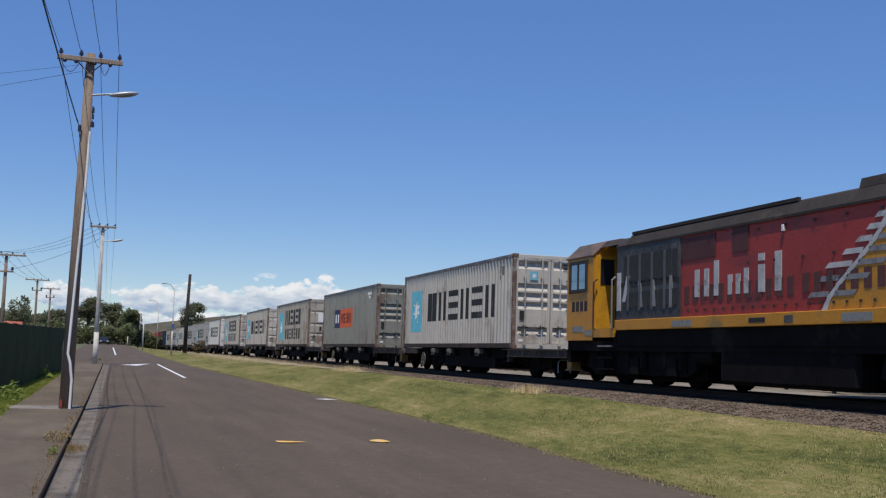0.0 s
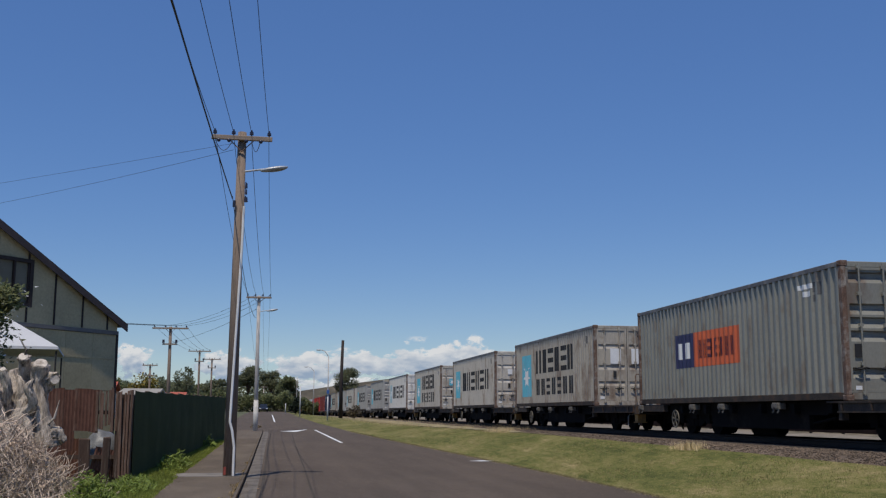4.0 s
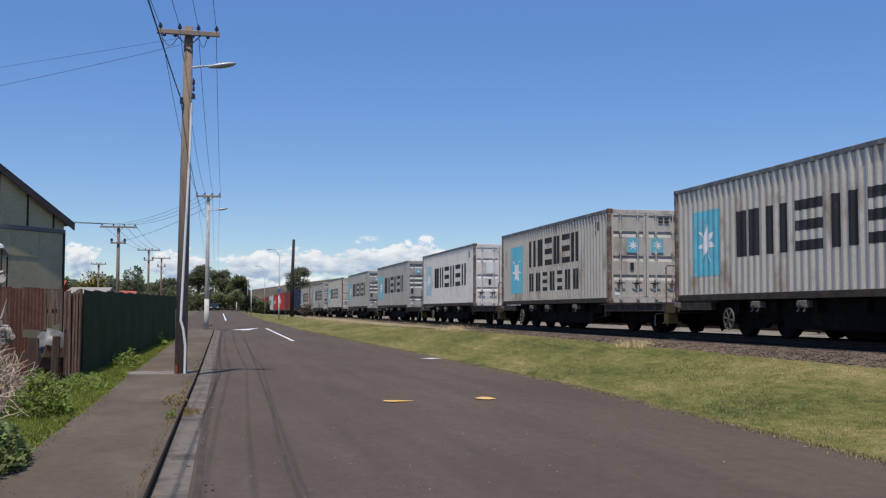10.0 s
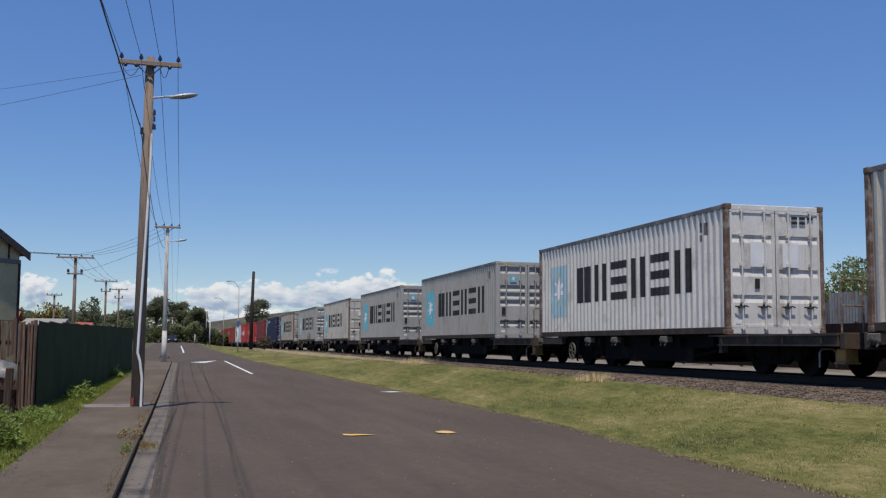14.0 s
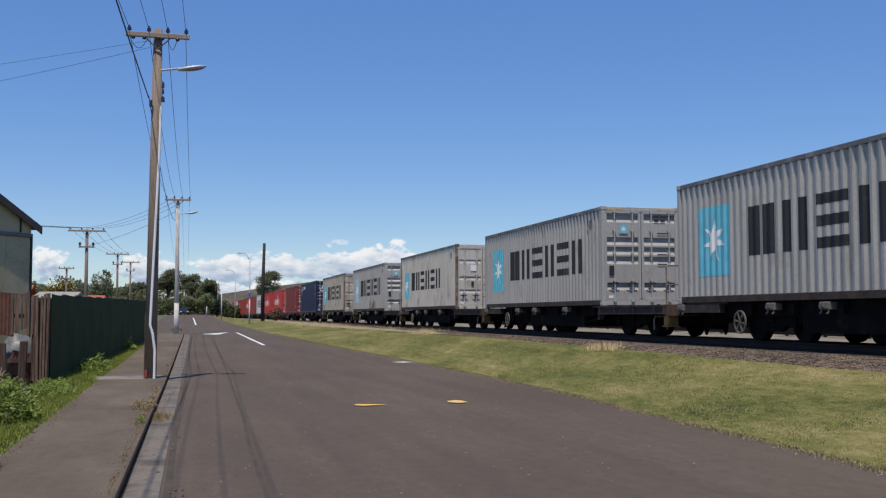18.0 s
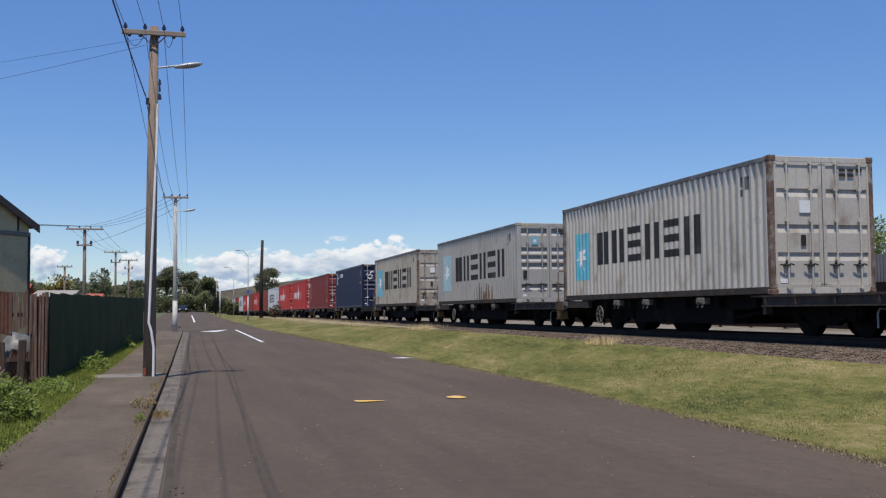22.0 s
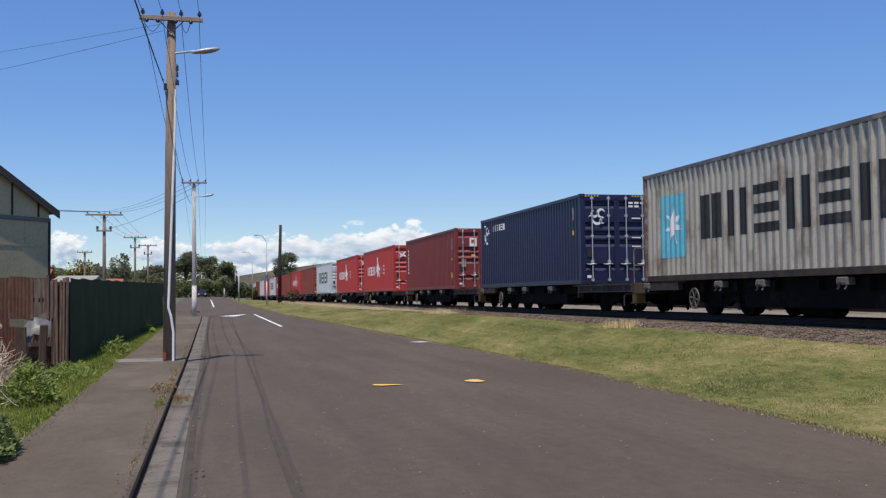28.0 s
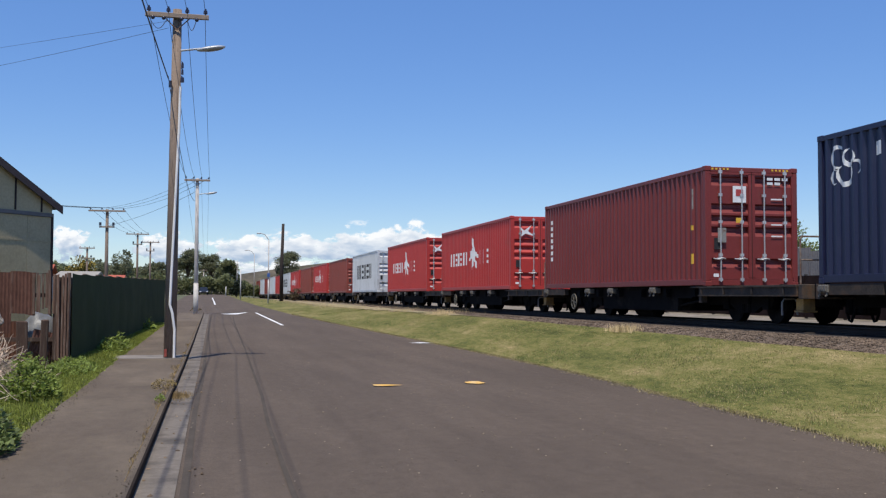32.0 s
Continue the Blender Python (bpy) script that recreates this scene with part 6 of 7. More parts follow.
# ---- plants ----
def foliage(name, n, place, size, material, aspect=0.5, flat=0.35, fold=True):
    """Many small leaves: place(i) gives a point and a rough outward way. One mesh."""
    verts, faces = [], []
    for i in range(n):
        p, w = place(i)
        w = (Vector(w) + Vector((random.gauss(0, 1), random.gauss(0, 1), random.gauss(0, flat)))).normalized()
        s = w.cross(Vector((random.gauss(0, 0.4), random.gauss(0, 0.4), 1))).normalized()
        l = size * random.uniform(0.6, 1.35)
        up = w.cross(s) * l * 0.12
        p = Vector(p)
        k = len(verts)
        verts += [p, p + w * l * 0.5 + s * l * aspect * 0.5 + up, p + w * l, p + w * l * 0.5 - s * l * aspect * 0.5 + up]
        faces += [(k, k + 1, k + 2), (k, k + 2, k + 3)] if fold else [(k, k + 1, k + 2, k + 3)]
    me = bpy.data.meshes.new(name)
    me.from_pydata([tuple(v) for v in verts], [], faces)
    me.materials.append(material)
    return me


def leafy(name, color, var=0.5, dirt=None, thin=0.0):
    m = mat(name, color, 0.6, var=0.35, scale=1.5, fine=12, bump=0, per_island=var, spec=0.3, dirt=dirt, dirt_amount=0.25)
    b = m.node_tree.nodes["Principled BSDF"]
    if thin:   # light passing through the leaves
        n, l = m.node_tree.nodes, m.node_tree.links
        tr, mx = n.new("ShaderNodeBsdfTranslucent"), n.new("ShaderNodeMixShader")
        mx.inputs[0].default_value = thin
        l.new(b.inputs["Base Color"].links[0].from_socket, tr.inputs["Color"])
        l.new(b.outputs[0], mx.inputs[1])
        l.new(tr.outputs[0], mx.inputs[2])
        l.new(mx.outputs[0], n["Material Output"].inputs["Surface"])
    return m


M_WEED = leafy("weed_leaf", (0.185, 0.24, 0.05), thin=0.4)
M_WEED_DARK = leafy("dock_leaf", (0.14, 0.18, 0.06), 0.7, thin=0.3)
M_BLADE = leafy("grass_blade", (0.165, 0.19, 0.052), 0.65)
M_STRAW = leafy("straw", (0.62, 0.48, 0.26), 0.3)
# far leaves coloured paler than foliage is, standing in for haze
M_LEAF = leafy("hazed_tree_leaf", (0.195, 0.205, 0.12), thin=0.6)
M_LEAF_MID = leafy("shrub_leaf", (0.19, 0.205, 0.10), thin=0.6)
M_LEAF_PALE = leafy("willow_leaf", (0.20, 0.235, 0.09), thin=0.4)
M_TWIG = leafy("dry_twig", (0.50, 0.39, 0.30), 0.6)
M_BARK = mat("bark", (0.10, 0.075, 0.055), 0.95, var=0.35, scale=3, fine=20, bump=0.5, stretch=(4, 4, 0.8))
M_DEAD = mat("dead_wood", (0.52, 0.44, 0.36), 0.9, var=0.55, scale=2.5, fine=18, bump=0.9, stretch=(4, 4, 0.7), dirt=(0.06, 0.045, 0.036), dirt_amount=0.45, dirt_scale=2.4)
M_SAWN = mat("sawn_wood", (0.62, 0.54, 0.45), 0.9, var=0.25, scale=6, fine=30, bump=0.4, dirt=(0.22, 0.17, 0.13), dirt_amount=0.35, dirt_scale=5)


def clump(label, x, y, z, rx, ry, h, n, size, material, aspect=0.55, name="weed_clump"):
    def place(i):
        a, r = random.uniform(0, 2 * math.pi), math.sqrt(random.random())
        px, py = math.cos(a) * r, math.sin(a) * r
        hz = h * (1 - 0.75 * r * r) * (0.25 + 0.75 * random.random()) * (0.75 + 0.5 * noise.noise((px * 2 + x, py * 2 + y, 3)))
        return (x + px * rx, y + py * ry, z + max(0.01, hz)), (px * 0.8, py * 0.8, 0.5)
    ob = new(name, foliage(name, n, place, size, material, aspect))
    return tagged(ob, label=label, category="weeds", kind="stuff")


random.seed(21)
clump("dark broad-leaved weeds beside the footpath", -2.3, 11.0, 0.08, 0.55, 1.3, 0.62, 2600, 0.085, M_WEED_DARK, 0.7)
clump("dark broad-leaved weeds beside the footpath", -2.75, 12.6, 0.08, 0.5, 1.3, 0.8, 1900, 0.085, M_WEED_DARK, 0.7)
clump("tall bright green leafy weeds under the old fence", -2.45, 16.6, 0.08, 0.42, 1.0, 0.72, 1500, 0.085, M_WEED)
clump("bright green leafy weeds under the old fence", -2.75, 18.6, 0.08, 0.40, 1.3, 0.62, 1100, 0.085, M_WEED)
clump("bright green leafy weeds at the fence corner", -2.5, 22.2, 0.08, 0.45, 2.0, 0.36, 1100, 0.075, M_WEED)
clump("yellow-green young weeds at the edge of the footpath", -2.2, 9.0, 0.08, 0.42, 0.9, 0.42, 2600, 0.045, leafy("young_weed", (0.25, 0.285, 0.05), thin=0.45))
clump("low green weeds against the dark fence", -2.3, 30.5, 0.12, 0.35, 2.4, 0.5, 500, 0.12, M_WEED)
clump("low green weeds against the dark fence", -2.0, 43.0, 0.25, 0.25, 1.0, 0.55, 220, 0.14, M_WEED)
clump("small weeds rooted in the kerb crack", -0.58, 18.3, 0.09, 0.20, 0.9, 0.16, 420, 0.035, leafy("dry_weed", (0.20, 0.145, 0.05), 0.5))
clump("small weeds rooted in the kerb crack", -0.55, 15.8, 0.09, 0.06, 0.35, 0.14, 90, 0.04, M_WEED)
clump("small dry weeds at the foot of the pole", -0.3, 69.6, 0.6, 0.3, 0.5, 0.4, 120, 0.12, leafy("dry_weed", (0.22, 0.16, 0.05), 0.4))


def blades(name, n, place, h, material, label, width=0.012):
    """Single blades of grass, joined."""
    verts, faces = [], []
    for i in range(n):
        x, y, z, k = place(i)
        a, l = random.uniform(0, 6.283), h * k * random.uniform(0.6, 1.4)
        dx, dy = math.cos(a), math.sin(a)
        j, lean = len(verts), random.uniform(0.1, 0.7) * l
        w = width * (0.7 + 0.6 * random.random())
        verts += [(x - dy * w, y + dx * w, z), (x + dy * w, y - dx * w, z), (x + dx * lean, y + dy * lean, z + l)]
        faces.append((j, j + 1, j + 2))
    me = bpy.data.meshes.new(name)
    me.from_pydata(verts, [], faces)
    me.materials.append(material)
    return tagged(new(name, me), label=label, category="grass", kind="stuff")


def weed_strip(i):
    y = 6.5 + 43 * random.random() ** 1.5
    k = (y - 25.6) / 27.2
    left = -3.1 if y < 25.6 else FENCE_A.lerp(FENCE_B, k).x
    right = PATH_L(y) + 0.02 + 0.10 * noise.noise((1, y * 0.8, 0)) + 0.07 * noise.noise((2, y * 2.9, 0))
    x = right - (right - left) * random.random() ** 0.8
    return x, y, 0.06 + road_z(y), 0.35 + 0.65 * random.random() * min(1.0, (right - x) * 3 + 0.2)


blades("rough_grass", 60000, weed_strip, 0.13, leafy("lush_blade", (0.25, 0.285, 0.055), thin=0.45), "long green grass between fence and footpath", 0.006)


def low_leaves(i):
    x, y, z, k = weed_strip(i)
    return (x + 0.06 * noise.noise((0, y * 1.5, 3)), y, z + 0.08 * k * random.random()), (0, 0, 1)


random.seed(26)
tagged(new("ground_weeds", foliage("ground_weeds", 30000, low_leaves, 0.035, MATS["young_weed"], 0.6, 0.3)), label="low green leafy weeds along the footpath", category="weeds", kind="stuff")


def mown(i):
    y = 7 + 70 * random.random() ** 2.1
    e = edge_r(y)
    x = e - 0.06 + (10.1 - e) * random.random() + 0.05 * noise.noise((0, y * 2, 0))
    dry = 0.75 + 0.55 * noise.noise((x * 0.5, y * 0.3, 9)) + 0.45 * noise.noise((x * 2.2, y * 1.4, 4))
    return x, y, turf_z(max(x, e), y) - 0.01, dry


blades("mown_grass", 105000, mown, 0.030, M_BLADE, "short green blades of the mown verge", 0.0055)
blades("mown_grass", 55000, mown, 0.034, leafy("dry_blade", (0.34, 0.27, 0.13), 0.45), "short dry blades of the mown verge", 0.006)


def ragged_edge(i):
    y = 6 + 60 * random.random() ** 1.5
    return edge_r(y) + random.gauss(0.06, 0.10) + 0.20 * noise.noise((0, y * 1.3, 2)), y, road_z(y) + 0.01, 0.8


blades("edge_grass", 26000, ragged_edge, 0.032, leafy("edge_blade", (0.26, 0.215, 0.10), 0.5), "dry grass creeping over the asphalt edge", 0.006)


def kerb_weeds(i):
    y = 9 + 44 * random.random()
    k = max(0.0, 0.35 + noise.noise((0, y * 0.55, 7)) - abs(y - 19.5) * 0.045)
    return kerb_x(y) - 0.10 - 0.22 * random.random() ** 2 * k, y, road_z(y) + 0.10, 0.2 + 1.3 * k


blades("kerb_weeds", 3600, kerb_weeds, 0.05, leafy("kerb_straw", (0.26, 0.18, 0.075), 0.5), "dry brown weeds growing along the kerb", 0.004)
blades("kerb_weeds", 900, lambda i: (kerb_x(17.3) + random.gauss(0.06, 0.10), 17.3 + random.gauss(0, 0.30), road_z(17) + 0.01, 0.8), 0.06, MATS["kerb_straw"], "clump of dry weeds in the gutter", 0.004)


def tuft(y, x, n, r, h):
    return blades("straw_tuft", n, lambda i: (x + random.gauss(0, r * 0.45), y + random.gauss(0, r), toe_z(y) - 0.02, 0.6 + 0.7 * random.random()), h, M_STRAW, "tuft of dry straw-coloured grass by the ballast", 0.005)


tuft(24.2, 10.05, 1300, 0.32, 0.15)
tuft(43.8, 10.1, 1200, 0.9, 0.2)
tuft(52.0, 10.1, 700, 1.0, 0.16)
for y in (62, 70, 78, 86, 95, 104, 114, 126, 140):
    tuft(y, 9.9, 1100, 3.4, 0.15)

# ---- dead stump and brush ----
stump = tagged(empty("tree_stump", Matrix.Translation((-4.0, 19.5, 0.05))), label="gnarled dead grey tree stump with sawn-off limbs", category="tree stump")


def along(pts, k):
    """A point on a smooth line through pts, k from 0 to 1, and the same for a row of numbers."""
    f = k * (len(pts) - 1)
    i = min(int(f), len(pts) - 2)
    u = f - i
    p0, p1, p2, p3 = pts[max(i - 1, 0)], pts[i], pts[i + 1], pts[min(i + 2, len(pts) - 1)]
    return 0.5 * (2 * p1 + (p2 - p0) * u + (2 * p0 - 5 * p1 + 4 * p2 - p3) * u * u + (3 * p1 - p0 - 3 * p2 + p3) * u ** 3)


def gnarled(pts, rs, seed, n=26, rings=30, twist=2.5):
    """A limb with twisted ridges and hollows along its length."""
    pts = [Vector(q) for q in pts]
    bm, rows, u = bmesh.new(), [], None
    for i in range(rings + 1):
        k = i / rings
        c, r = along(pts, k), max(0.01, along(rs, k))
        d = (along(pts, min(1, k + 0.03)) - along(pts, max(0, k - 0.03))).normalized()
        u = d.orthogonal().normalized() if u is None else (u - d * u.dot(d)).normalized()
        w = d.cross(u)
        row = []
        for j in range(n):
            a = 2 * math.pi * j / n
            ridge = 0.30 * math.sin(7 * a + twist * k * 4 + seed) * noise.noise((k * 3 + seed, math.cos(a), math.sin(a))) * 2
            lump = 0.30 * noise.noise((math.cos(a) * 1.4 + seed, math.sin(a) * 1.4, k * 5)) + 0.14 * noise.noise((math.cos(a) * 5, math.sin(a) * 5 + seed, k * 12))
            row.append(bm.verts.new(c + (u * math.cos(a) + w * math.sin(a)) * r * (1 + ridge + lump)))
        rows.append(row)
    for a, b in zip(rows, rows[1:]):
        for j in range(n):
            bm.faces.new((a[j], a[(j + 1) % n], b[(j + 1) % n], b[j]))
    bm.faces.new(rows[0][::-1])
    bm.faces.new(rows[-1])
    return bm


part("trunk", gnarled([(-0.05, 0.1, -0.1), (0.0, 0.1, 0.7), (-0.02, 0.1, 1.4), (-0.10, 0.1, 2.0), (-0.18, 0.1, 2.3)], [0.52, 0.40, 0.34, 0.30, 0.16], 3, n=40, rings=40), M_DEAD, stump, shade=True)
STUMP_ARMS = ((5, [(0.45, -0.22, 0.95), (0.36, -0.24, 1.35), (0.28, -0.22, 1.75), (0.22, -0.2, 2.1), (0.26, -0.3, 2.36)], [0.20, 0.14, 0.11, 0.12, 0.13], 0.14),
         (6, [(0.25, -0.15, 1.9), (0.40, -0.2, 2.12), (0.50, -0.3, 2.1)], [0.12, 0.11, 0.10], 0.10),
         (7, [(-0.10, 0.0, 1.9), (-0.03, -0.1, 2.25), (-0.04, -0.25, 2.48)], [0.14, 0.10, 0.10], 0.10),
         (8, [(-0.2, 0, 1.5), (-0.5, -0.05, 1.95), (-0.55, -0.1, 2.3)], [0.22, 0.17, 0.14], 0.13),
         (9, [(-0.1, -0.25, 0.9), (-0.35, -0.35, 1.4), (-0.42, -0.4, 1.9)], [0.16, 0.12, 0.09], 0.09),
         (11, [(-0.35, -0.3, 0.1), (-0.25, -0.38, 0.8), (-0.05, -0.32, 1.4), (0.05, -0.2, 1.9)], [0.17, 0.12, 0.10, 0.05], 0.0),
         (12, [(0.4, -0.3, 0.1), (0.15, -0.42, 0.7), (0.12, -0.36, 1.3), (-0.05, -0.28, 1.75)], [0.15, 0.11, 0.09, 0.04], 0.0),
         (13, [(0.05, -0.3, 1.5), (0.2, -0.42, 1.7), (0.12, -0.5, 1.95), (0.2, -0.5, 2.1)], [0.09, 0.07, 0.06, 0.02], 0.0),
         (14, [(-0.3, -0.2, 1.6), (-0.25, -0.35, 1.95), (-0.32, -0.42, 2.25)], [0.10, 0.075, 0.06], 0.06),
         (10, [(0.42, -0.2, 1.1), (0.58, -0.28, 1.2), (0.72, -0.3, 1.05)], [0.12, 0.10, 0.05], 0.0))
for seed, pts, rs, face in STUMP_ARMS:
    limb = part("limb", gnarled(pts, rs, seed), M_DEAD, stump, shade=True)
    if face:   # pale sawn end
        e, d = Vector(pts[-1]), (Vector(pts[-1]) - Vector(pts[-2])).normalized()
        d = (d + Vector((0.1, -0.9, 0.3))).normalized()
        part("sawn_face", tube(bmesh.new(), e - d * 0.05, e + d * 0.025, face * 0.92, face * 0.78, n=14), M_SAWN, limb, "pale sawn end")
for pts in ([(-0.04, -0.2, 2.4), (0.0, -0.25, 2.6), (-0.12, -0.3, 2.82)], [(0.3, -0.3, 1.2), (0.55, -0.4, 1.45), (0.62, -0.4, 1.75)]):
    part("broken_twig", pipe(bmesh.new(), pts, [0.03, 0.022, 0.008], n=6), M_DEAD, stump)

random.seed(5)
brush = tagged(empty("brushwood_pile", Matrix.Translation((-3.5, 16.9, 0.05))), label="heap of dry leafless brushwood and twigs", category="brushwood")
for g in range(170):
    bm = bmesh.new()
    for t in range(10):
        a = random.uniform(0, 6.283)
        p = Vector((random.gauss(0, 0.42), random.gauss(0, 0.8), 0.0))
        p.z = 0.05 + max(0.1, 1.55 - 1.0 * abs(p.x + 0.25) - 0.35 * abs(p.y)) * random.random() ** 0.75
        d = Vector((math.cos(a) * 0.8, math.sin(a) * 0.7, random.uniform(-0.1, 0.95))).normalized()
        pts = [p]
        for s in range(4):
            d = (d + Vector((random.gauss(0, 0.22), random.gauss(0, 0.22), random.gauss(0, 0.18)))).normalized()
            pts.append(pts[-1] + d * random.uniform(0.05, 0.13))
        r = random.uniform(0.0035, 0.008)
        pipe(bm, pts, [r * 1.4, r * 1.2, r, r * 0.8, r * 0.4], n=4)
    part("twig", bm, M_TWIG, brush)
brush["kind"] = "stuff"


def tree(name, x, y, z, height, spread, n, leaf, material, label, seed, trunk=0.35, bare=0.35, lobes=7, squash=0.75, category="tree"):
    """Tapered trunk, limbs towards lobes of the crown, and leaves gathered round the lobes with gaps between."""
    random.seed(seed)
    t = tagged(empty(name, Matrix.Translation((x, y, z))), label=label, category=category, group="trees")
    hubs = []
    for k in range(lobes):
        a = 2 * math.pi * k / lobes + random.uniform(-0.4, 0.4)
        r = spread * random.uniform(0.15, 0.72) * (0.4 if k == 0 else 1)
        hubs.append((Vector((r * math.cos(a), r * math.sin(a), height * random.uniform(bare + 0.15, 0.84) if k else height * 0.84)), spread * random.uniform(0.30, 0.46)))
    part("trunk", pipe(bmesh.new(), [(0, 0, -0.4), (0.05 * trunk, 0, height * bare * 0.6), (-0.1, 0.05, height * bare * 1.2), (0.1, 0, height * 0.75)], [trunk, trunk * 0.8, trunk * 0.6, trunk * 0.2], n=9), M_BARK, t, shade=True)
    for c, r in hubs:
        q = Vector((0, 0, height * bare * random.uniform(0.6, 1.1)))
        part("limb", pipe(bmesh.new(), [q, q.lerp(c, 0.5) + Vector((0, 0, 0.05 * height)), c], [trunk * 0.4, trunk * 0.25, trunk * 0.08], n=6), M_BARK, t, shade=True)

    def place(i):
        c, r = hubs[i % len(hubs)]
        d = Vector((random.gauss(0, 1), random.gauss(0, 1), random.gauss(0, 1))).normalized()
        rr = r * (0.45 + 0.62 * random.random() ** 0.6) * (0.85 + 0.5 * noise.noise(d * 2.2 + c))
        return c + Vector((d.x * rr, d.y * rr, d.z * rr * squash)), d
    part("crown", foliage("crown", n, place, leaf, material, 0.7, 0.8, fold=False), None, t)
    return t


shrub = tree("shrub", -6.7, 27.0, 0.1, 5.0, 1.7, 6000, 0.13, M_LEAF_MID, "leafy shrub with small white flowers behind the stump", 31, trunk=0.08, bare=0.2, lobes=9)
random.seed(32)
part("blossom", foliage("blossom", 200, lambda i: ((random.gauss(0.2, 0.5), random.gauss(-0.7, 0.4), random.uniform(2.5, 4.5)), (0, -1, 0.5)), 0.10, M_WHITE, 0.9), None, shrub, "white blossom")

# ---- beyond the railway ----
M_SHEDWALL = mat("dark_board", (0.05, 0.045, 0.042), 0.85, var=0.35, scale=1.2, fine=10, dirt=(0.10, 0.085, 0.07), dirt_amount=0.3)
M_FENCE_IRON = mat("grey_fence_iron", (0.19, 0.185, 0.18), 0.75, 0.0, var=0.25, scale=1.2, fine=12, dirt=(0.16, 0.11, 0.08), dirt_amount=0.3, dirt_scale=1.5, per_object=0.35)
yard_fence = tagged(empty("fence", Matrix.Translation((22.4, 0, 0.75))), label="tall pale grey corrugated iron fence beyond the railway", category="fence")


def yard_sheet(h):
    bm, rows = bmesh.new(), []
    for i in range(41):
        y = 1.62 * i / 40
        rows.append([bm.verts.new((0.02 * math.cos(2 * math.pi * i / 4), y, z)) for z in (0.02, h)])
    for a, b in zip(rows, rows[1:]):
        bm.faces.new((a[0], a[1], b[1], b[0]))
    return mesh_of("iron_sheet", bm, M_FENCE_IRON)


YARD = [yard_sheet(h) for h in (2.55, 2.7, 2.4)]
for k in range(62):
    part("iron_sheet", YARD[k * 7 % 3], None, yard_fence, at=Matrix.Translation((0.012 * (k % 2), -4 + 1.6 * k, 0.002 * k)))
    if k % 2 == 0:
        part("fence_post", cached(("yard_post",), lambda: mesh_of("fence_post", boxbm(0.05, 0.15, -0.05, 0.05, -0.2, 2.35), M_SHEDWALL)), None, yard_fence, at=Matrix.Translation((0, -4 + 1.6 * k, 0.002 * k)))
for k, (x, y, h, sp) in enumerate(((34, 22, 6.2, 3.6), (34, 31, 6.0, 3.6), (34.5, 40, 6.4, 3.8), (35, 50, 6.2, 3.8), (35, 60, 6.4, 4.0), (36, 72, 6.6, 4.0), (36, 84, 6.6, 4.0), (36, 13, 6.0, 3.4))):
    tree("tree", x, y, toe_z(y), h * 0.9, sp, 15000, 0.17, M_LEAF_PALE, "pale green leafy tree beyond the railway", 50 + k, trunk=0.2, bare=0.12, lobes=11)



def scrap_car(x, y, z, turn, tilt, color, label):
    """A wrecked car body without glass, its roof crushed."""
    c = tagged(empty("scrap_car", pose(x, y, z, tilt, 0, turn)), label=label, category="scrap car", group="scrap cars")
    m = mat("wreck_" + color[0], color[1], 0.5, var=0.35, scale=2, dirt=RUST, dirt_amount=0.3, dirt_scale=2)
    for sx in (-1, 1):
        part("side", profile_solid(bmesh.new(), [(-2.0, 0.25), (-2.05, 0.7), (-1.0, 0.86), (1.5, 0.9), (2.0, 0.8), (2.0, 0.3), (1.65, 0.25), (1.45, 0.55), (1.1, 0.55), (0.9, 0.22), (-0.9, 0.22), (-1.1, 0.55), (-1.45, 0.55), (-1.65, 0.25)], sx * 0.76 - 0.04, sx * 0.76 + 0.04), m, c)
        for y0, y1 in ((-0.95, -0.5), (0.35, 0.3), (1.5, 1.05)):
            part("pillar", tube(bmesh.new(), (sx * 0.74, y0, 0.86), (sx * 0.62, y1, 1.28), 0.045, n=6), m, c)
    part("floor", boxbm(-0.72, 0.72, -1.9, 1.9, 0.22, 0.34), M_UNDER, c)
    part("bonnet", profile_solid(bmesh.new(), [(-2.0, 0.66), (-2.0, 0.72), (-1.0, 0.9), (-1.0, 0.84)], -0.7, 0.7), m, c)
    part("seat", boxbm(-0.6, 0.6, 0.1, 0.4, 0.34, 1.0, bevel=0.08), M_GASKET, c)
    part("roof", profile_solid(bmesh.new(), [(-0.5, 1.24), (-0.3, 1.33), (0.4, 1.22), (1.05, 1.3), (1.05, 1.25), (0.4, 1.17), (-0.3, 1.28)], -0.66, 0.66), m, c)
    return c


for x, y, z, turn, tilt, color, text in ((19.6, 22.4, 0.75, 25, 0, ("grey", (0.20, 0.21, 0.23)), "crushed grey car body at the foot of a scrap heap"), (19.8, 22.6, 2.1, 40, 5, ("black", (0.03, 0.03, 0.035)), "crushed black car body lying on a scrap heap"), (19.7, 22.9, 3.4, -20, -6, ("maroon", (0.12, 0.02, 0.03)), "crushed dark red car body on top of a scrap heap"), (19.9, 18.6, 3.4, 12, 4, ("grey", (0.20, 0.21, 0.23)), "crushed grey car body on top of a scrap heap"), (19.9, 19.0, 0.75, -15, 0, ("red", (0.22, 0.03, 0.035)), "crushed red car body in a scrap heap"), (19.8, 18.9, 2.1, 10, -4, ("silver", (0.35, 0.36, 0.38)), "crushed silver car body lying on a scrap heap")):
    scrap_car(x, y, z, turn, tilt, color, text)

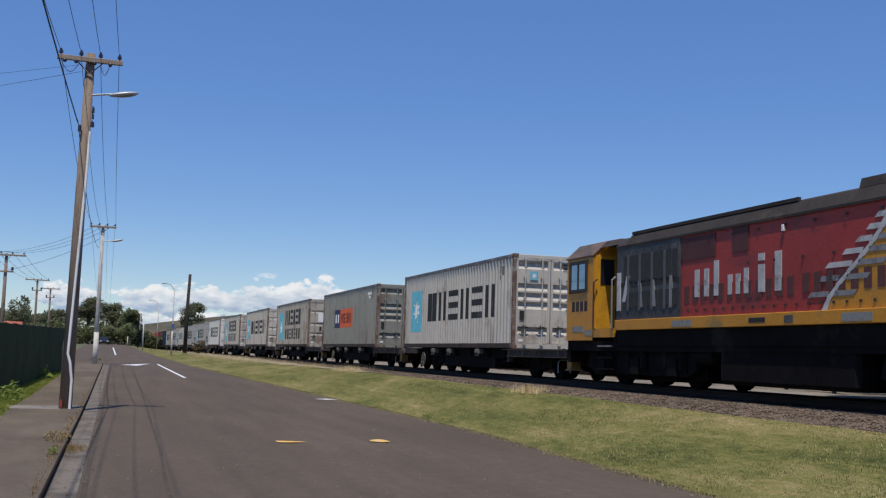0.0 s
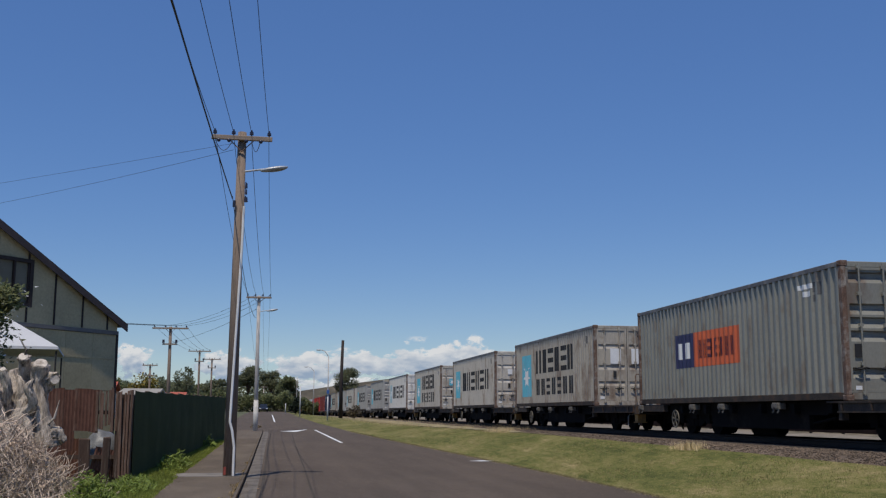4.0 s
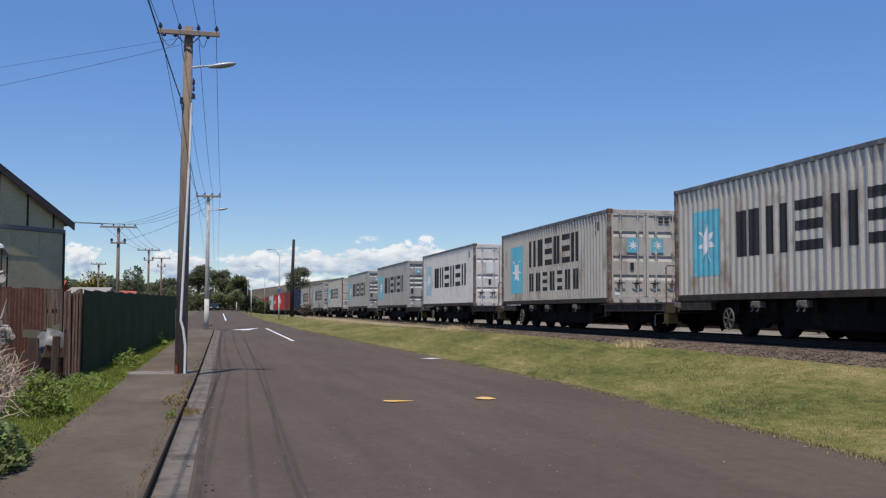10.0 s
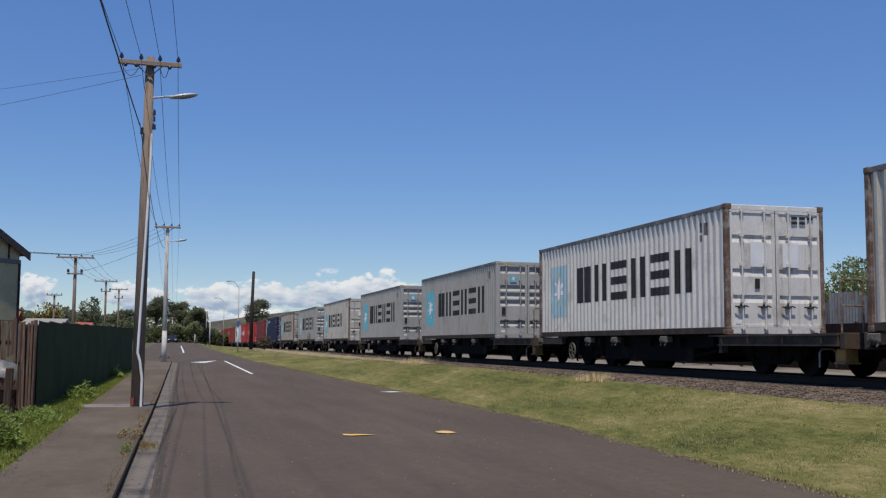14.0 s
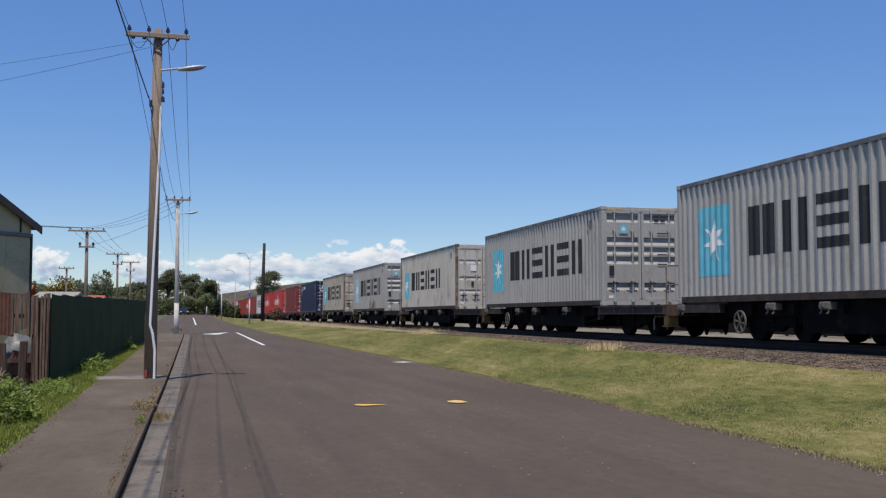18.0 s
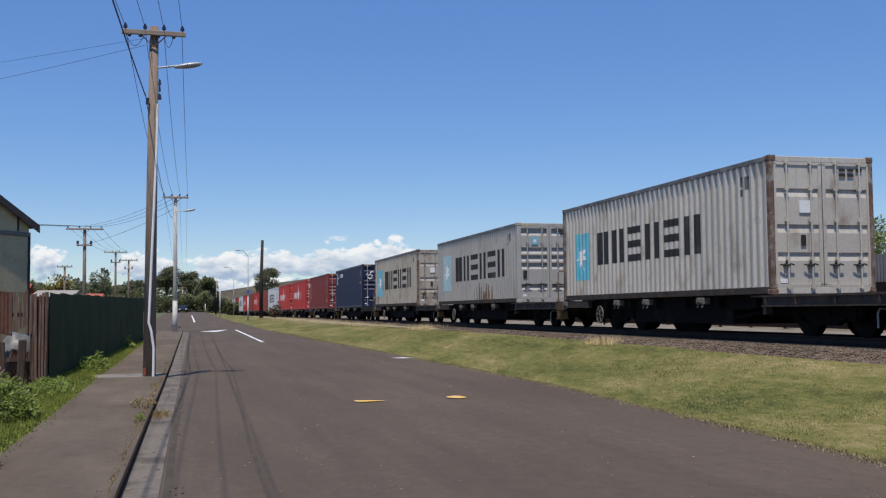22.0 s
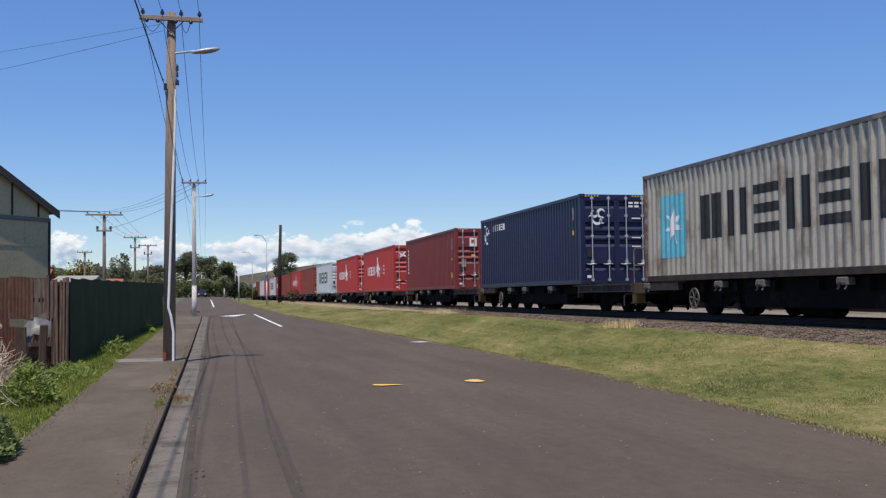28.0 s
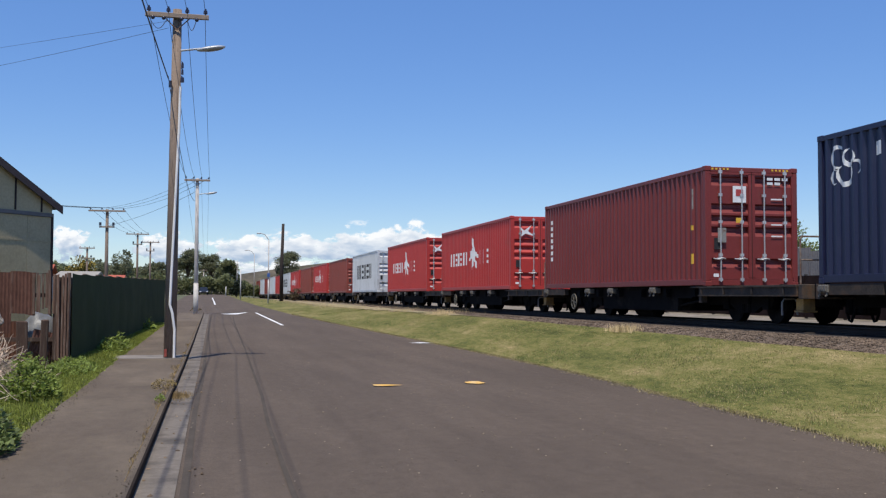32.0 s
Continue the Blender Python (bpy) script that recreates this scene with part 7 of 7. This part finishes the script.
# low dark boards beyond the railway, added to make the dark band behind the wagons
band_boards = tagged(empty("fence", Matrix.Translation((21.4, 0, 0.78))), label="low dark boards added for the dark band beyond the railway", category="fence")
board_me = mesh_of("fence_board", boxbm(0, 0.03, 0.01, 1.19, 0.04, 1.55), mat("dark_band_board", (0.022, 0.014, 0.013), 0.95, spec=0.1, var=0.5, scale=2))
for k in range(100):
    part("fence_board", board_me, None, band_boards, at=Matrix.Translation((0, -6 + 1.2 * k, 0.002 * k)) @ pose(0, 0, 0, 0, 0.8 * math.sin(5 * k), 0))
    if k % 2 == 0:
        part("fence_post", cached(("low_post",), lambda: mesh_of("fence_post", boxbm(0.035, 0.12, -0.05, 0.05, -0.2, 1.6), M_SHEDWALL)), None, band_boards, at=Matrix.Translation((0, -6 + 1.2 * k, 0.002 * k)))

# ---- far along the street ----
far = [(-3.0, 250, 11.4, 4.0, M_LEAF), (2.2, 258, 10.6, 4.0, M_LEAF), (5.4, 232, 7.9, 3.3, M_LEAF_MID),
       (-9.5, 240, 7.6, 3.6, M_LEAF), (-15, 250, 6.6, 4.0, M_LEAF_MID), (-22, 240, 7.0, 4.2, M_LEAF), (-29, 246, 6.6, 4.4, M_LEAF_MID), (-37, 238, 7.2, 4.6, M_LEAF), (-46, 240, 7.0, 5.0, M_LEAF)]
for k, (x, y, h, sp, m) in enumerate(far):
    tall = k < 2
    tree("tree", x, y, road_z(y) - 0.2, h, sp, 6500, 0.36, m, "tall dark tree with bare trunks at the end of the street" if tall else "dark green broadleaf tree at the end of the street", 80 + k, trunk=0.35, bare=0.42 if tall else 0.08, lobes=13, squash=0.6 if tall else 0.75)
tree("tree", 17.5, 222, 1.0, 10.6, 3.5, 8500, 0.30, M_LEAF, "dark round-crowned tree with bare limbs by the railway", 127, trunk=0.35, bare=0.28, lobes=16, squash=0.7)
tree("tree", -8.1, 118, 1.0, 5.6, 1.5, 1500, 0.24, M_LEAF, "narrow dark tree behind the gardens", 121, trunk=0.2, bare=0.15, squash=1.2)
tree("tree", -13.4, 130, 1.0, 5.2, 2.4, 1600, 0.28, leafy("autumn_leaf", (0.22, 0.17, 0.03)), "yellow-green garden tree behind the fence", 122, trunk=0.2, bare=0.2)
tree("tree", -17.5, 132, 1.0, 4.8, 3.0, 1500, 0.3, M_LEAF_MID, "green garden tree behind the fence", 123, trunk=0.2, bare=0.15)
tree("tree", -10.3, 150, 1.2, 5.4, 2.6, 1600, 0.3, M_LEAF_MID, "green garden tree behind the fence", 126, trunk=0.2, bare=0.15)
tree("bush", 4.75, 149, 1.3, 2.4, 1.5, 1600, 0.22, leafy("dark_bush", (0.02, 0.03, 0.015)), "dark round bush on the verge", 124, trunk=0.1, bare=0.1, category="bush")
tree("bush", 9.3, 108, 0.95, 1.3, 0.9, 500, 0.2, leafy("brown_bush", (0.10, 0.075, 0.04)), "brownish bush beside the railway", 125, trunk=0.05, bare=0.1, category="bush")

# wooded skyline and hill, far behind
hill = sheet("hill", [-900 + 60 * k for k in range(41)], [1450, 1500, 1560, 1700, 1900], lambda x, y: 1.5 + (math.exp(-((x - 215) / 190) ** 2) * 44 + 8 + 8 * noise.noise((x * 0.01, 3, 0))) * smooth(1450, 1560, y) , mat("far_hill", (0.085, 0.070, 0.045), 1.0, var=0.6, scale=0.03, fine=0.15, bump=0, dirt=(0.04, 0.05, 0.03), dirt_amount=0.4, dirt_scale=0.02))
tagged(hill, label="low brown-green hill on the horizon", category="hill")
random.seed(61)


def wood_place(i):
    x = random.uniform(-160, 90)
    h = (7.6 + 2.6 * noise.noise((x * 0.06, 0, 1)) + 1.8 * noise.noise((x * 0.2, 0, 4))) * (1.0 - 0.72 * smooth(6, 14, x))
    return (x, 300 + random.uniform(-8, 8), 1.6 + max(0.3, h) * random.random() ** 0.6), (0, -1, 0.6)


tagged(new("far_wood", foliage("far_wood", 26000, wood_place, 0.9, M_LEAF, 0.8, 0.6, fold=False)), label="dense dark line of far trees", category="wood", kind="stuff")



def hedge_place(i):
    x = random.uniform(-52, 15.5)
    h = (3.9 + 1.8 * noise.noise((x * 0.16, 2, 1)) + 1.4 * noise.noise((x * 0.5, 0, 6))) * (1.0 - 0.4 * smooth(6, 10, x))
    return (x, 226 + random.uniform(-3, 3), 1.4 + h * random.random() ** 0.7), (0, -1, 0.6)


tagged(new("far_wood", foliage("far_wood", 15000, hedge_place, 0.6, M_LEAF_MID, 0.8, 0.6, fold=False)), label="unbroken belt of far bushes and low trees", category="wood", kind="stuff")

# ---- posts and lamps beyond the verge ----
pf = tagged(empty("wooden_pole", Matrix.Translation((8.44, 115.3, 0.95))), label="bare dark wooden pole on the verge", category="pole")
part("pole", pipe(bmesh.new(), [(0, 0, -0.3), (0, 0, 4), (0.12, 0, 8.4)], [0.22, 0.19, 0.15], n=10), mat("tarred_wood", (0.035, 0.026, 0.022), 0.95, var=0.3, scale=2), pf, shade=True)


def lamp_post(x, y, h, out, label, white=2.0):
    p = tagged(empty("street_lamp", Matrix.Translation((x, y, road_z(y)))), label=label, category="street lamp", group="street lamps")
    part("pole", pipe(bmesh.new(), [(0, 0, -0.2), (0, 0, h)], [0.065, 0.04], n=8), M_WOOD_PALE, p, shade=True)
    if white:
        part("pole_base", pipe(bmesh.new(), [(0, 0, -0.1), (0, 0, white)], [0.07, 0.06], n=8), mat("dull_white_paint", (0.55, 0.54, 0.52), 0.7, var=0.2), p, "white painted base", shade=True)
    if out:
        part("lamp_arm", pipe(bmesh.new(), [(0, 0, h - 0.05), (out * 0.5, 0, h + 0.45), (out, 0, h + 0.55)], 0.035, n=5), M_WOOD_PALE, p)
        part("lamp_head", boxbm(min(out, out * 1.5), max(out, out * 1.5), -0.1, 0.1, h + 0.48, h + 0.6, bevel=0.03), M_LAMP, p)
    return p


lp = lamp_post(6.1, 99.8, 6.0, -0.75, "grey street lamp with a white base on the verge", 2.4)
part("plate", boxbm(-0.12, 0.12, -0.14, -0.1, 2.5, 2.85), mat("sign_blue", (0.05, 0.12, 0.35), 0.4), lp, "small blue plate")
lamp_post(4.5, 126, 3.5, 0, "short white post on the verge", 3.4)
lamp_post(7.2, 150, 6.0, -0.9, "grey street lamp farther along the verge", 0)
lamp_post(6.0, 185, 6.0, 0, "thin grey post by the railway", 0)
lamp_post(3.6, 160, 1.5, 0, "short white marker post", 1.45)

# power poles behind the gardens
for x, y, h, w in ((-6.25, 75, 6.85, 2.4), (-6.68, 118, 7.2, 2.4), (-12.0, 120, 5.7, 1.6), (-6.25, 138, 7.1, 2.2)):
    p = span_pole(x, y, h, lamp=False, arm_w=w, r0=0.14)
    part("crossarm", boxbm(-0.5, 0.5, -0.2, -0.1, h - 1.25, h - 1.15), M_ARM, p)
    part("fuse", boxbm(-0.5, -0.35, -0.25, -0.1, h - 1.12, h - 0.9), M_CERAMIC, p)
    part("fuse", boxbm(0.35, 0.5, -0.25, -0.1, h - 1.12, h - 0.9), M_CERAMIC, p)
for f in PINS:
    wire(((-6.25 + f * 1.2, 74.85, 0.55 + 6.92), (-30 + f * 1.2, 58, 8.6)), 0.5, 0.010)
    wire(((-6.25 + f * 1.2, 74.85, 0.55 + 6.92), (-6.68 + f * 1.2, 117.8, 1.04 + 7.2)), 0.25, 0.010)
for f in PINS[1:]:
    wire(((-6.25 + f * 1.2, 74.85, 0.55 + 6.92), (-0.29 + f * 0.75, 65, TOP2)), 0.35, 0.009)
wire(((-6.25, 74.85, 0.55 + 5.7), (-0.4, 65, TOP2 - 0.85)), 0.2, 0.010)


# ---- far houses and a parked car ----
def cottage(x, y, w, d, eave, ridge, wall_m, roof_m, label):
    h = tagged(empty("house", Matrix.Translation((x, y, road_z(y)))), label=label, category="house", group="far houses")
    part("wall", boxbm(-w / 2, w / 2, 0, d, -0.3, eave), wall_m, h)
    for s in (0, 1):
        q = [(-0.4, eave - 0.1), (-0.4, eave + 0.02), (d / 2, ridge), (d / 2, ridge - 0.12)]
        if s:
            q = [(d - a, b) for a, b in q]
        part("roof", profile_solid(bmesh.new(), q, -w / 2 - 0.3, w / 2 + 0.3), roof_m, h)
    for k in (-0.28, 0.22):
        win = part("window", boxbm(k * w - 0.6, k * w + 0.6, -0.03, 0.02, 0.9, 2.0), M_LGLASS, h)
        part("window_frame", boxbm(k * w - 0.68, k * w + 0.68, -0.05, -0.031, 0.82, 0.9), M_PVC, win)
    return h


M_WEATHER = mat("white_weatherboard", (0.62, 0.60, 0.55), 0.8, var=0.1, scale=1)
cottage(-7.25, 66, 1.8, 6, 2.2, 2.62, M_WEATHER, mat("pale_roof", (0.33, 0.30, 0.25), 0.7, var=0.2, scale=1.5), "low house with pale flat-pitched roof behind the fence")
cottage(-7.8, 96, 1.9, 5, 2.05, 2.6, M_WEATHER, mat("orange_roof", (0.42, 0.10, 0.05), 0.7, var=0.2), "small house with orange iron roof")
cottage(-20, 120, 8, 7, 2.6, 3.9, M_WEATHER, MATS["orange_roof"], "white house with orange iron roof")

car = tagged(empty("car", Matrix.Translation((0.5, 205, road_z(205)))), label="small dark car parked far along the street", category="car")
part("body", profile_solid(bmesh.new(), [(-2.0, 0.3), (-2.05, 0.65), (-1.2, 0.85), (1.9, 0.9), (2.0, 0.35)], -0.8, 0.8), mat("car_dark", (0.02, 0.022, 0.026), 0.3, var=0.1, coat=0.5), car)
part("cabin", profile_solid(bmesh.new(), [(-1.1, 0.85), (-0.5, 1.4), (1.1, 1.4), (1.7, 0.88)], -0.7, 0.7), M_LGLASS, car)
part("roof", profile_solid(bmesh.new(), [(-0.5, 1.4), (-0.4, 1.45), (1.0, 1.45), (1.1, 1.4)], -0.68, 0.68), MATS["car_dark"], car)
for x in (-0.6, 0.6):
    part("headlight", boxbm(x - 0.16, x + 0.16, -2.09, -2.03, 0.55, 0.7), M_WHITE, car)
for x in (-0.72, 0.72):
    for y in (-1.25, 1.25):
        part("wheel", tube(bmesh.new(), (x - 0.1, y, 0.3), (x + 0.1, y, 0.3), 0.3, n=14), M_GASKET, car)

# ---- ballast stones ----
random.seed(77)
verts, faces = [], []
oct_f = ((0, 2, 4), (2, 1, 4), (1, 3, 4), (3, 0, 4), (2, 0, 5), (1, 2, 5), (3, 1, 5), (0, 3, 5))
for i in range(38000):
    y = 8 + 62 * random.random() ** 1.6
    x = TRACK_X - 3.02 + 1.5 * random.random()
    z = bed_z(x, y)
    r = random.uniform(0.010, 0.026)
    k = len(verts)
    for d in ((1, 0, 0), (-1, 0, 0), (0, 1, 0), (0, -1, 0), (0, 0, 1), (0, 0, -1)):
        verts.append((x + d[0] * r * random.uniform(0.7, 1.4) + random.gauss(0, 0.006), y + d[1] * r * random.uniform(0.7, 1.4), z + 0.01 + d[2] * r * random.uniform(0.6, 1.0)))
    faces += [(k + a, k + b, k + c) for a, b, c in oct_f]
me = bpy.data.meshes.new("ballast_stones")
me.from_pydata(verts, [], faces)
me.materials.append(M_BALLAST)
tagged(new("ballast_stones", me), label="loose grey-brown ballast stones on the shoulder", category="stones", kind="stuff")


# ---- grit along the edge of the street and small litter on it ----
def grit(name, n, place, r0, r1, material, label):
    verts, faces = [], []
    for i in range(n):
        x, y, z = place()
        r, k = random.uniform(r0, r1), len(verts)
        for d in ((1, 0, 0), (-1, 0, 0), (0, 1, 0), (0, -1, 0), (0, 0, 0.6), (0, 0, -0.6)):
            verts.append(tuple(c + e * r * random.uniform(0.6, 1.4) for c, e in zip((x, y, z), d)))
        faces += [(k + a, k + b, k + c) for a, b, c in oct_f]
    me = bpy.data.meshes.new(name)
    me.from_pydata(verts, [], faces)
    me.materials.append(material)
    return tagged(new(name, me), label=label, category="grit", kind="stuff")


def edge_place():
    y = 7 + 45 * random.random() ** 1.5
    x = edge_r(y) + 0.10 - 0.35 * random.random() ** 2 + 0.15 * noise.noise((0, y * 1.3, 2))
    return x, y, road_z(y) + 0.012


def road_place():
    y = 6 + 40 * random.random() ** 1.6
    x = kerb_x(y) + 0.1 + (edge_r(y) - kerb_x(y)) * random.random() ** 1.4
    return x, y, road_z(y) + 0.03 * math.sin(math.pi * (x - kerb_x(y)) / (edge_r(y) - kerb_x(y) + 0.2)) + 0.006


def path_place(left):
    y = 7.5 + 30 * random.random() ** 1.5
    z = road_z(y) + 0.088
    if left:
        return PATH_L(y) + 0.02 + abs(random.gauss(0, 0.09)) + 0.08 * noise.noise((1, y * 0.8, 0)), y, z
    return kerb_x(y) - 0.06 - abs(random.gauss(0, 0.07)), y, z


M_GRIT = mat("pale_grit", (0.25, 0.20, 0.145), 0.95, var=0.4, scale=9, per_island=0.45)
grit("grit", 2200, edge_place, 0.005, 0.013, M_GRIT, "pale grit scattered along the asphalt edge")
grit("grit", 700, road_place, 0.005, 0.013, M_GRIT, "scattered pale stone chips on the asphalt")
M_CRUMB = mat("dark_crumbs", (0.082, 0.064, 0.045), 1.0, var=0.4, scale=9, per_island=0.5)
grit("soil_crumbs", 700, lambda: path_place(True), 0.003, 0.010, M_CRUMB, "dark soil and dead leaves along the footpath edge")
grit("soil_crumbs", 700, lambda: path_place(False), 0.003, 0.009, M_CRUMB, "dark soil and dead leaves along the kerb")
grit("litter", 90, lambda: (kerb_x(12) + random.uniform(-0.1, 0.5), random.uniform(7, 26), 0.015), 0.010, 0.024, leafy("fallen_leaf", (0.17, 0.12, 0.075), 0.5), "fallen leaves and scraps in the gutter")


# ---- clouds low over the horizon, as a far backdrop ----
def cloud_material():
    m = bpy.data.materials.new("cloud")
    m.use_nodes = True
    nt = m.node_tree
    n, l = nt.nodes, nt.links
    n.clear()
    out, mixs, tr, em = n.new("ShaderNodeOutputMaterial"), n.new("ShaderNodeMixShader"), n.new("ShaderNodeBsdfTransparent"), n.new("ShaderNodeEmission")
    tc, oi = n.new("ShaderNodeTexCoord"), n.new("ShaderNodeObjectInfo")
    ad = n.new("ShaderNodeVectorMath")
    ad.operation = "MULTIPLY_ADD"
    ad.inputs[1].default_value = (31, 17, 23)
    l.new(oi.outputs["Random"], ad.inputs[0])
    l.new(tc.outputs["Object"], ad.inputs[2])
    ln = n.new("ShaderNodeVectorMath")
    ln.operation = "LENGTH"
    l.new(tc.outputs["Object"], ln.inputs[0])
    no = n.new("ShaderNodeTexNoise")
    no.inputs["Scale"].default_value, no.inputs["Detail"].default_value, no.inputs["Roughness"].default_value = 2.1, 7, 0.62
    l.new(ad.outputs[0], no.inputs["Vector"])
    m1 = n.new("ShaderNodeMath")
    m1.operation = "MULTIPLY_ADD"
    m1.inputs[1].default_value, m1.inputs[2].default_value = 2.1, -0.35
    l.new(no.outputs["Fac"], m1.inputs[0])
    m2 = n.new("ShaderNodeMath")
    m2.operation = "SUBTRACT"
    l.new(m1.outputs[0], m2.inputs[0])
    l.new(ln.outputs["Value"], m2.inputs[1])
    mr = n.new("ShaderNodeMapRange")
    mr.interpolation_type = "SMOOTHSTEP"
    mr.inputs["From Min"].default_value, mr.inputs["From Max"].default_value = 0.0, 0.22
    l.new(m2.outputs[0], mr.inputs["Value"])
    ex = n.new("ShaderNodeMapRange")
    ex.interpolation_type = "SMOOTHSTEP"
    ex.inputs["From Min"].default_value, ex.inputs["From Max"].default_value = 0.98, 0.7
    l.new(ln.outputs["Value"], ex.inputs["Value"])
    al = n.new("ShaderNodeMath")
    al.operation = "MULTIPLY"
    l.new(mr.outputs[0], al.inputs[0])
    l.new(ex.outputs[0], al.inputs[1])
    sp = n.new("ShaderNodeSeparateXYZ")
    l.new(tc.outputs["Object"], sp.inputs[0])
    n2 = n.new("ShaderNodeTexNoise")
    n2.inputs["Scale"].default_value, n2.inputs["Detail"].default_value = 3.4, 5
    l.new(ad.outputs[0], n2.inputs["Vector"])
    m3 = n.new("ShaderNodeMath")
    m3.operation = "MULTIPLY_ADD"
    m3.inputs[1].default_value = 0.55
    l.new(sp.outputs["Z"], m3.inputs[0])
    l.new(n2.outputs["Fac"], m3.inputs[2])
    # white tops and blue-grey undersides are coloured-in light; the cards glow
    cr = n.new("ShaderNodeValToRGB")
    cr.color_ramp.elements[0].position, cr.color_ramp.elements[0].color = 0.24, (0.40, 0.52, 0.69, 1)
    cr.color_ramp.elements[1].position, cr.color_ramp.elements[1].color = 0.76, (0.96, 0.98, 1.0, 1)
    l.new(m3.outputs[0], cr.inputs[0])
    l.new(cr.outputs[0], em.inputs["Color"])
    em.inputs["Strength"].default_value = 0.9
    l.new(al.outputs[0], mixs.inputs[0])
    l.new(tr.outputs[0], mixs.inputs[1])
    l.new(em.outputs[0], mixs.inputs[2])
    l.new(mixs.outputs[0], out.inputs[0])
    return m


M_CLOUD = cloud_material()
bm = bmesh.new()
bmesh.ops.create_circle(bm, cap_ends=True, segments=32, radius=1.0, matrix=pose(0, 0, 0, 90, 0, 0))
cloud_me = mesh_of("cloud", bm, M_CLOUD)
for az, el, w, h in ((-6.6, 2.6, 1.6, 1.15), (-1.5, 2.4, 2.4, 1.3), (2.2, 2.4, 2.8, 1.35), (5.4, 2.5, 3.2, 1.4), (8.4, 2.7, 3.4, 1.55), (11.4, 2.8, 3.0, 1.7), (13.6, 2.3, 3.2, 1.4), (4.0, 1.3, 5.0, 0.9), (9.5, 1.2, 6.0, 0.9), (18, 1.6, 4.0, 1.1), (-13, 1.8, 3.0, 0.9)):
    R = 3300.0 + 20 * az
    a, e = radians(az), radians(el)
    ob = new("cloud", cloud_me)
    ob.matrix_basis = Matrix.Translation((R * math.sin(a), R * math.cos(a), 1.6 + R * math.tan(e))) @ pose(0, 0, 0, 0, 0, -az) @ Matrix.Diagonal((R * radians(w), 1, R * radians(h), 1))
    tagged(ob, label="white cumulus cloud low over the horizon", category="cloud", group="clouds", kind="structure")

# ---- what moves ----
def motions():
    times = [1.0 * k for k in range(33)]
    for thing, y0, x0, z0 in MOVERS:
        walk(thing, [(t, pose(x0, y0 + train_at(t), z0)) for t in times])
    spin = [k / 15 for k in range(481)]
    for wheelset, m, radius in WHEELS:
        walk(wheelset, [(t, m @ pose(0, 0, 0, math.degrees((train_at(t) - train_at(0)) / radius), 0, 0)) for t in spin])


motions()
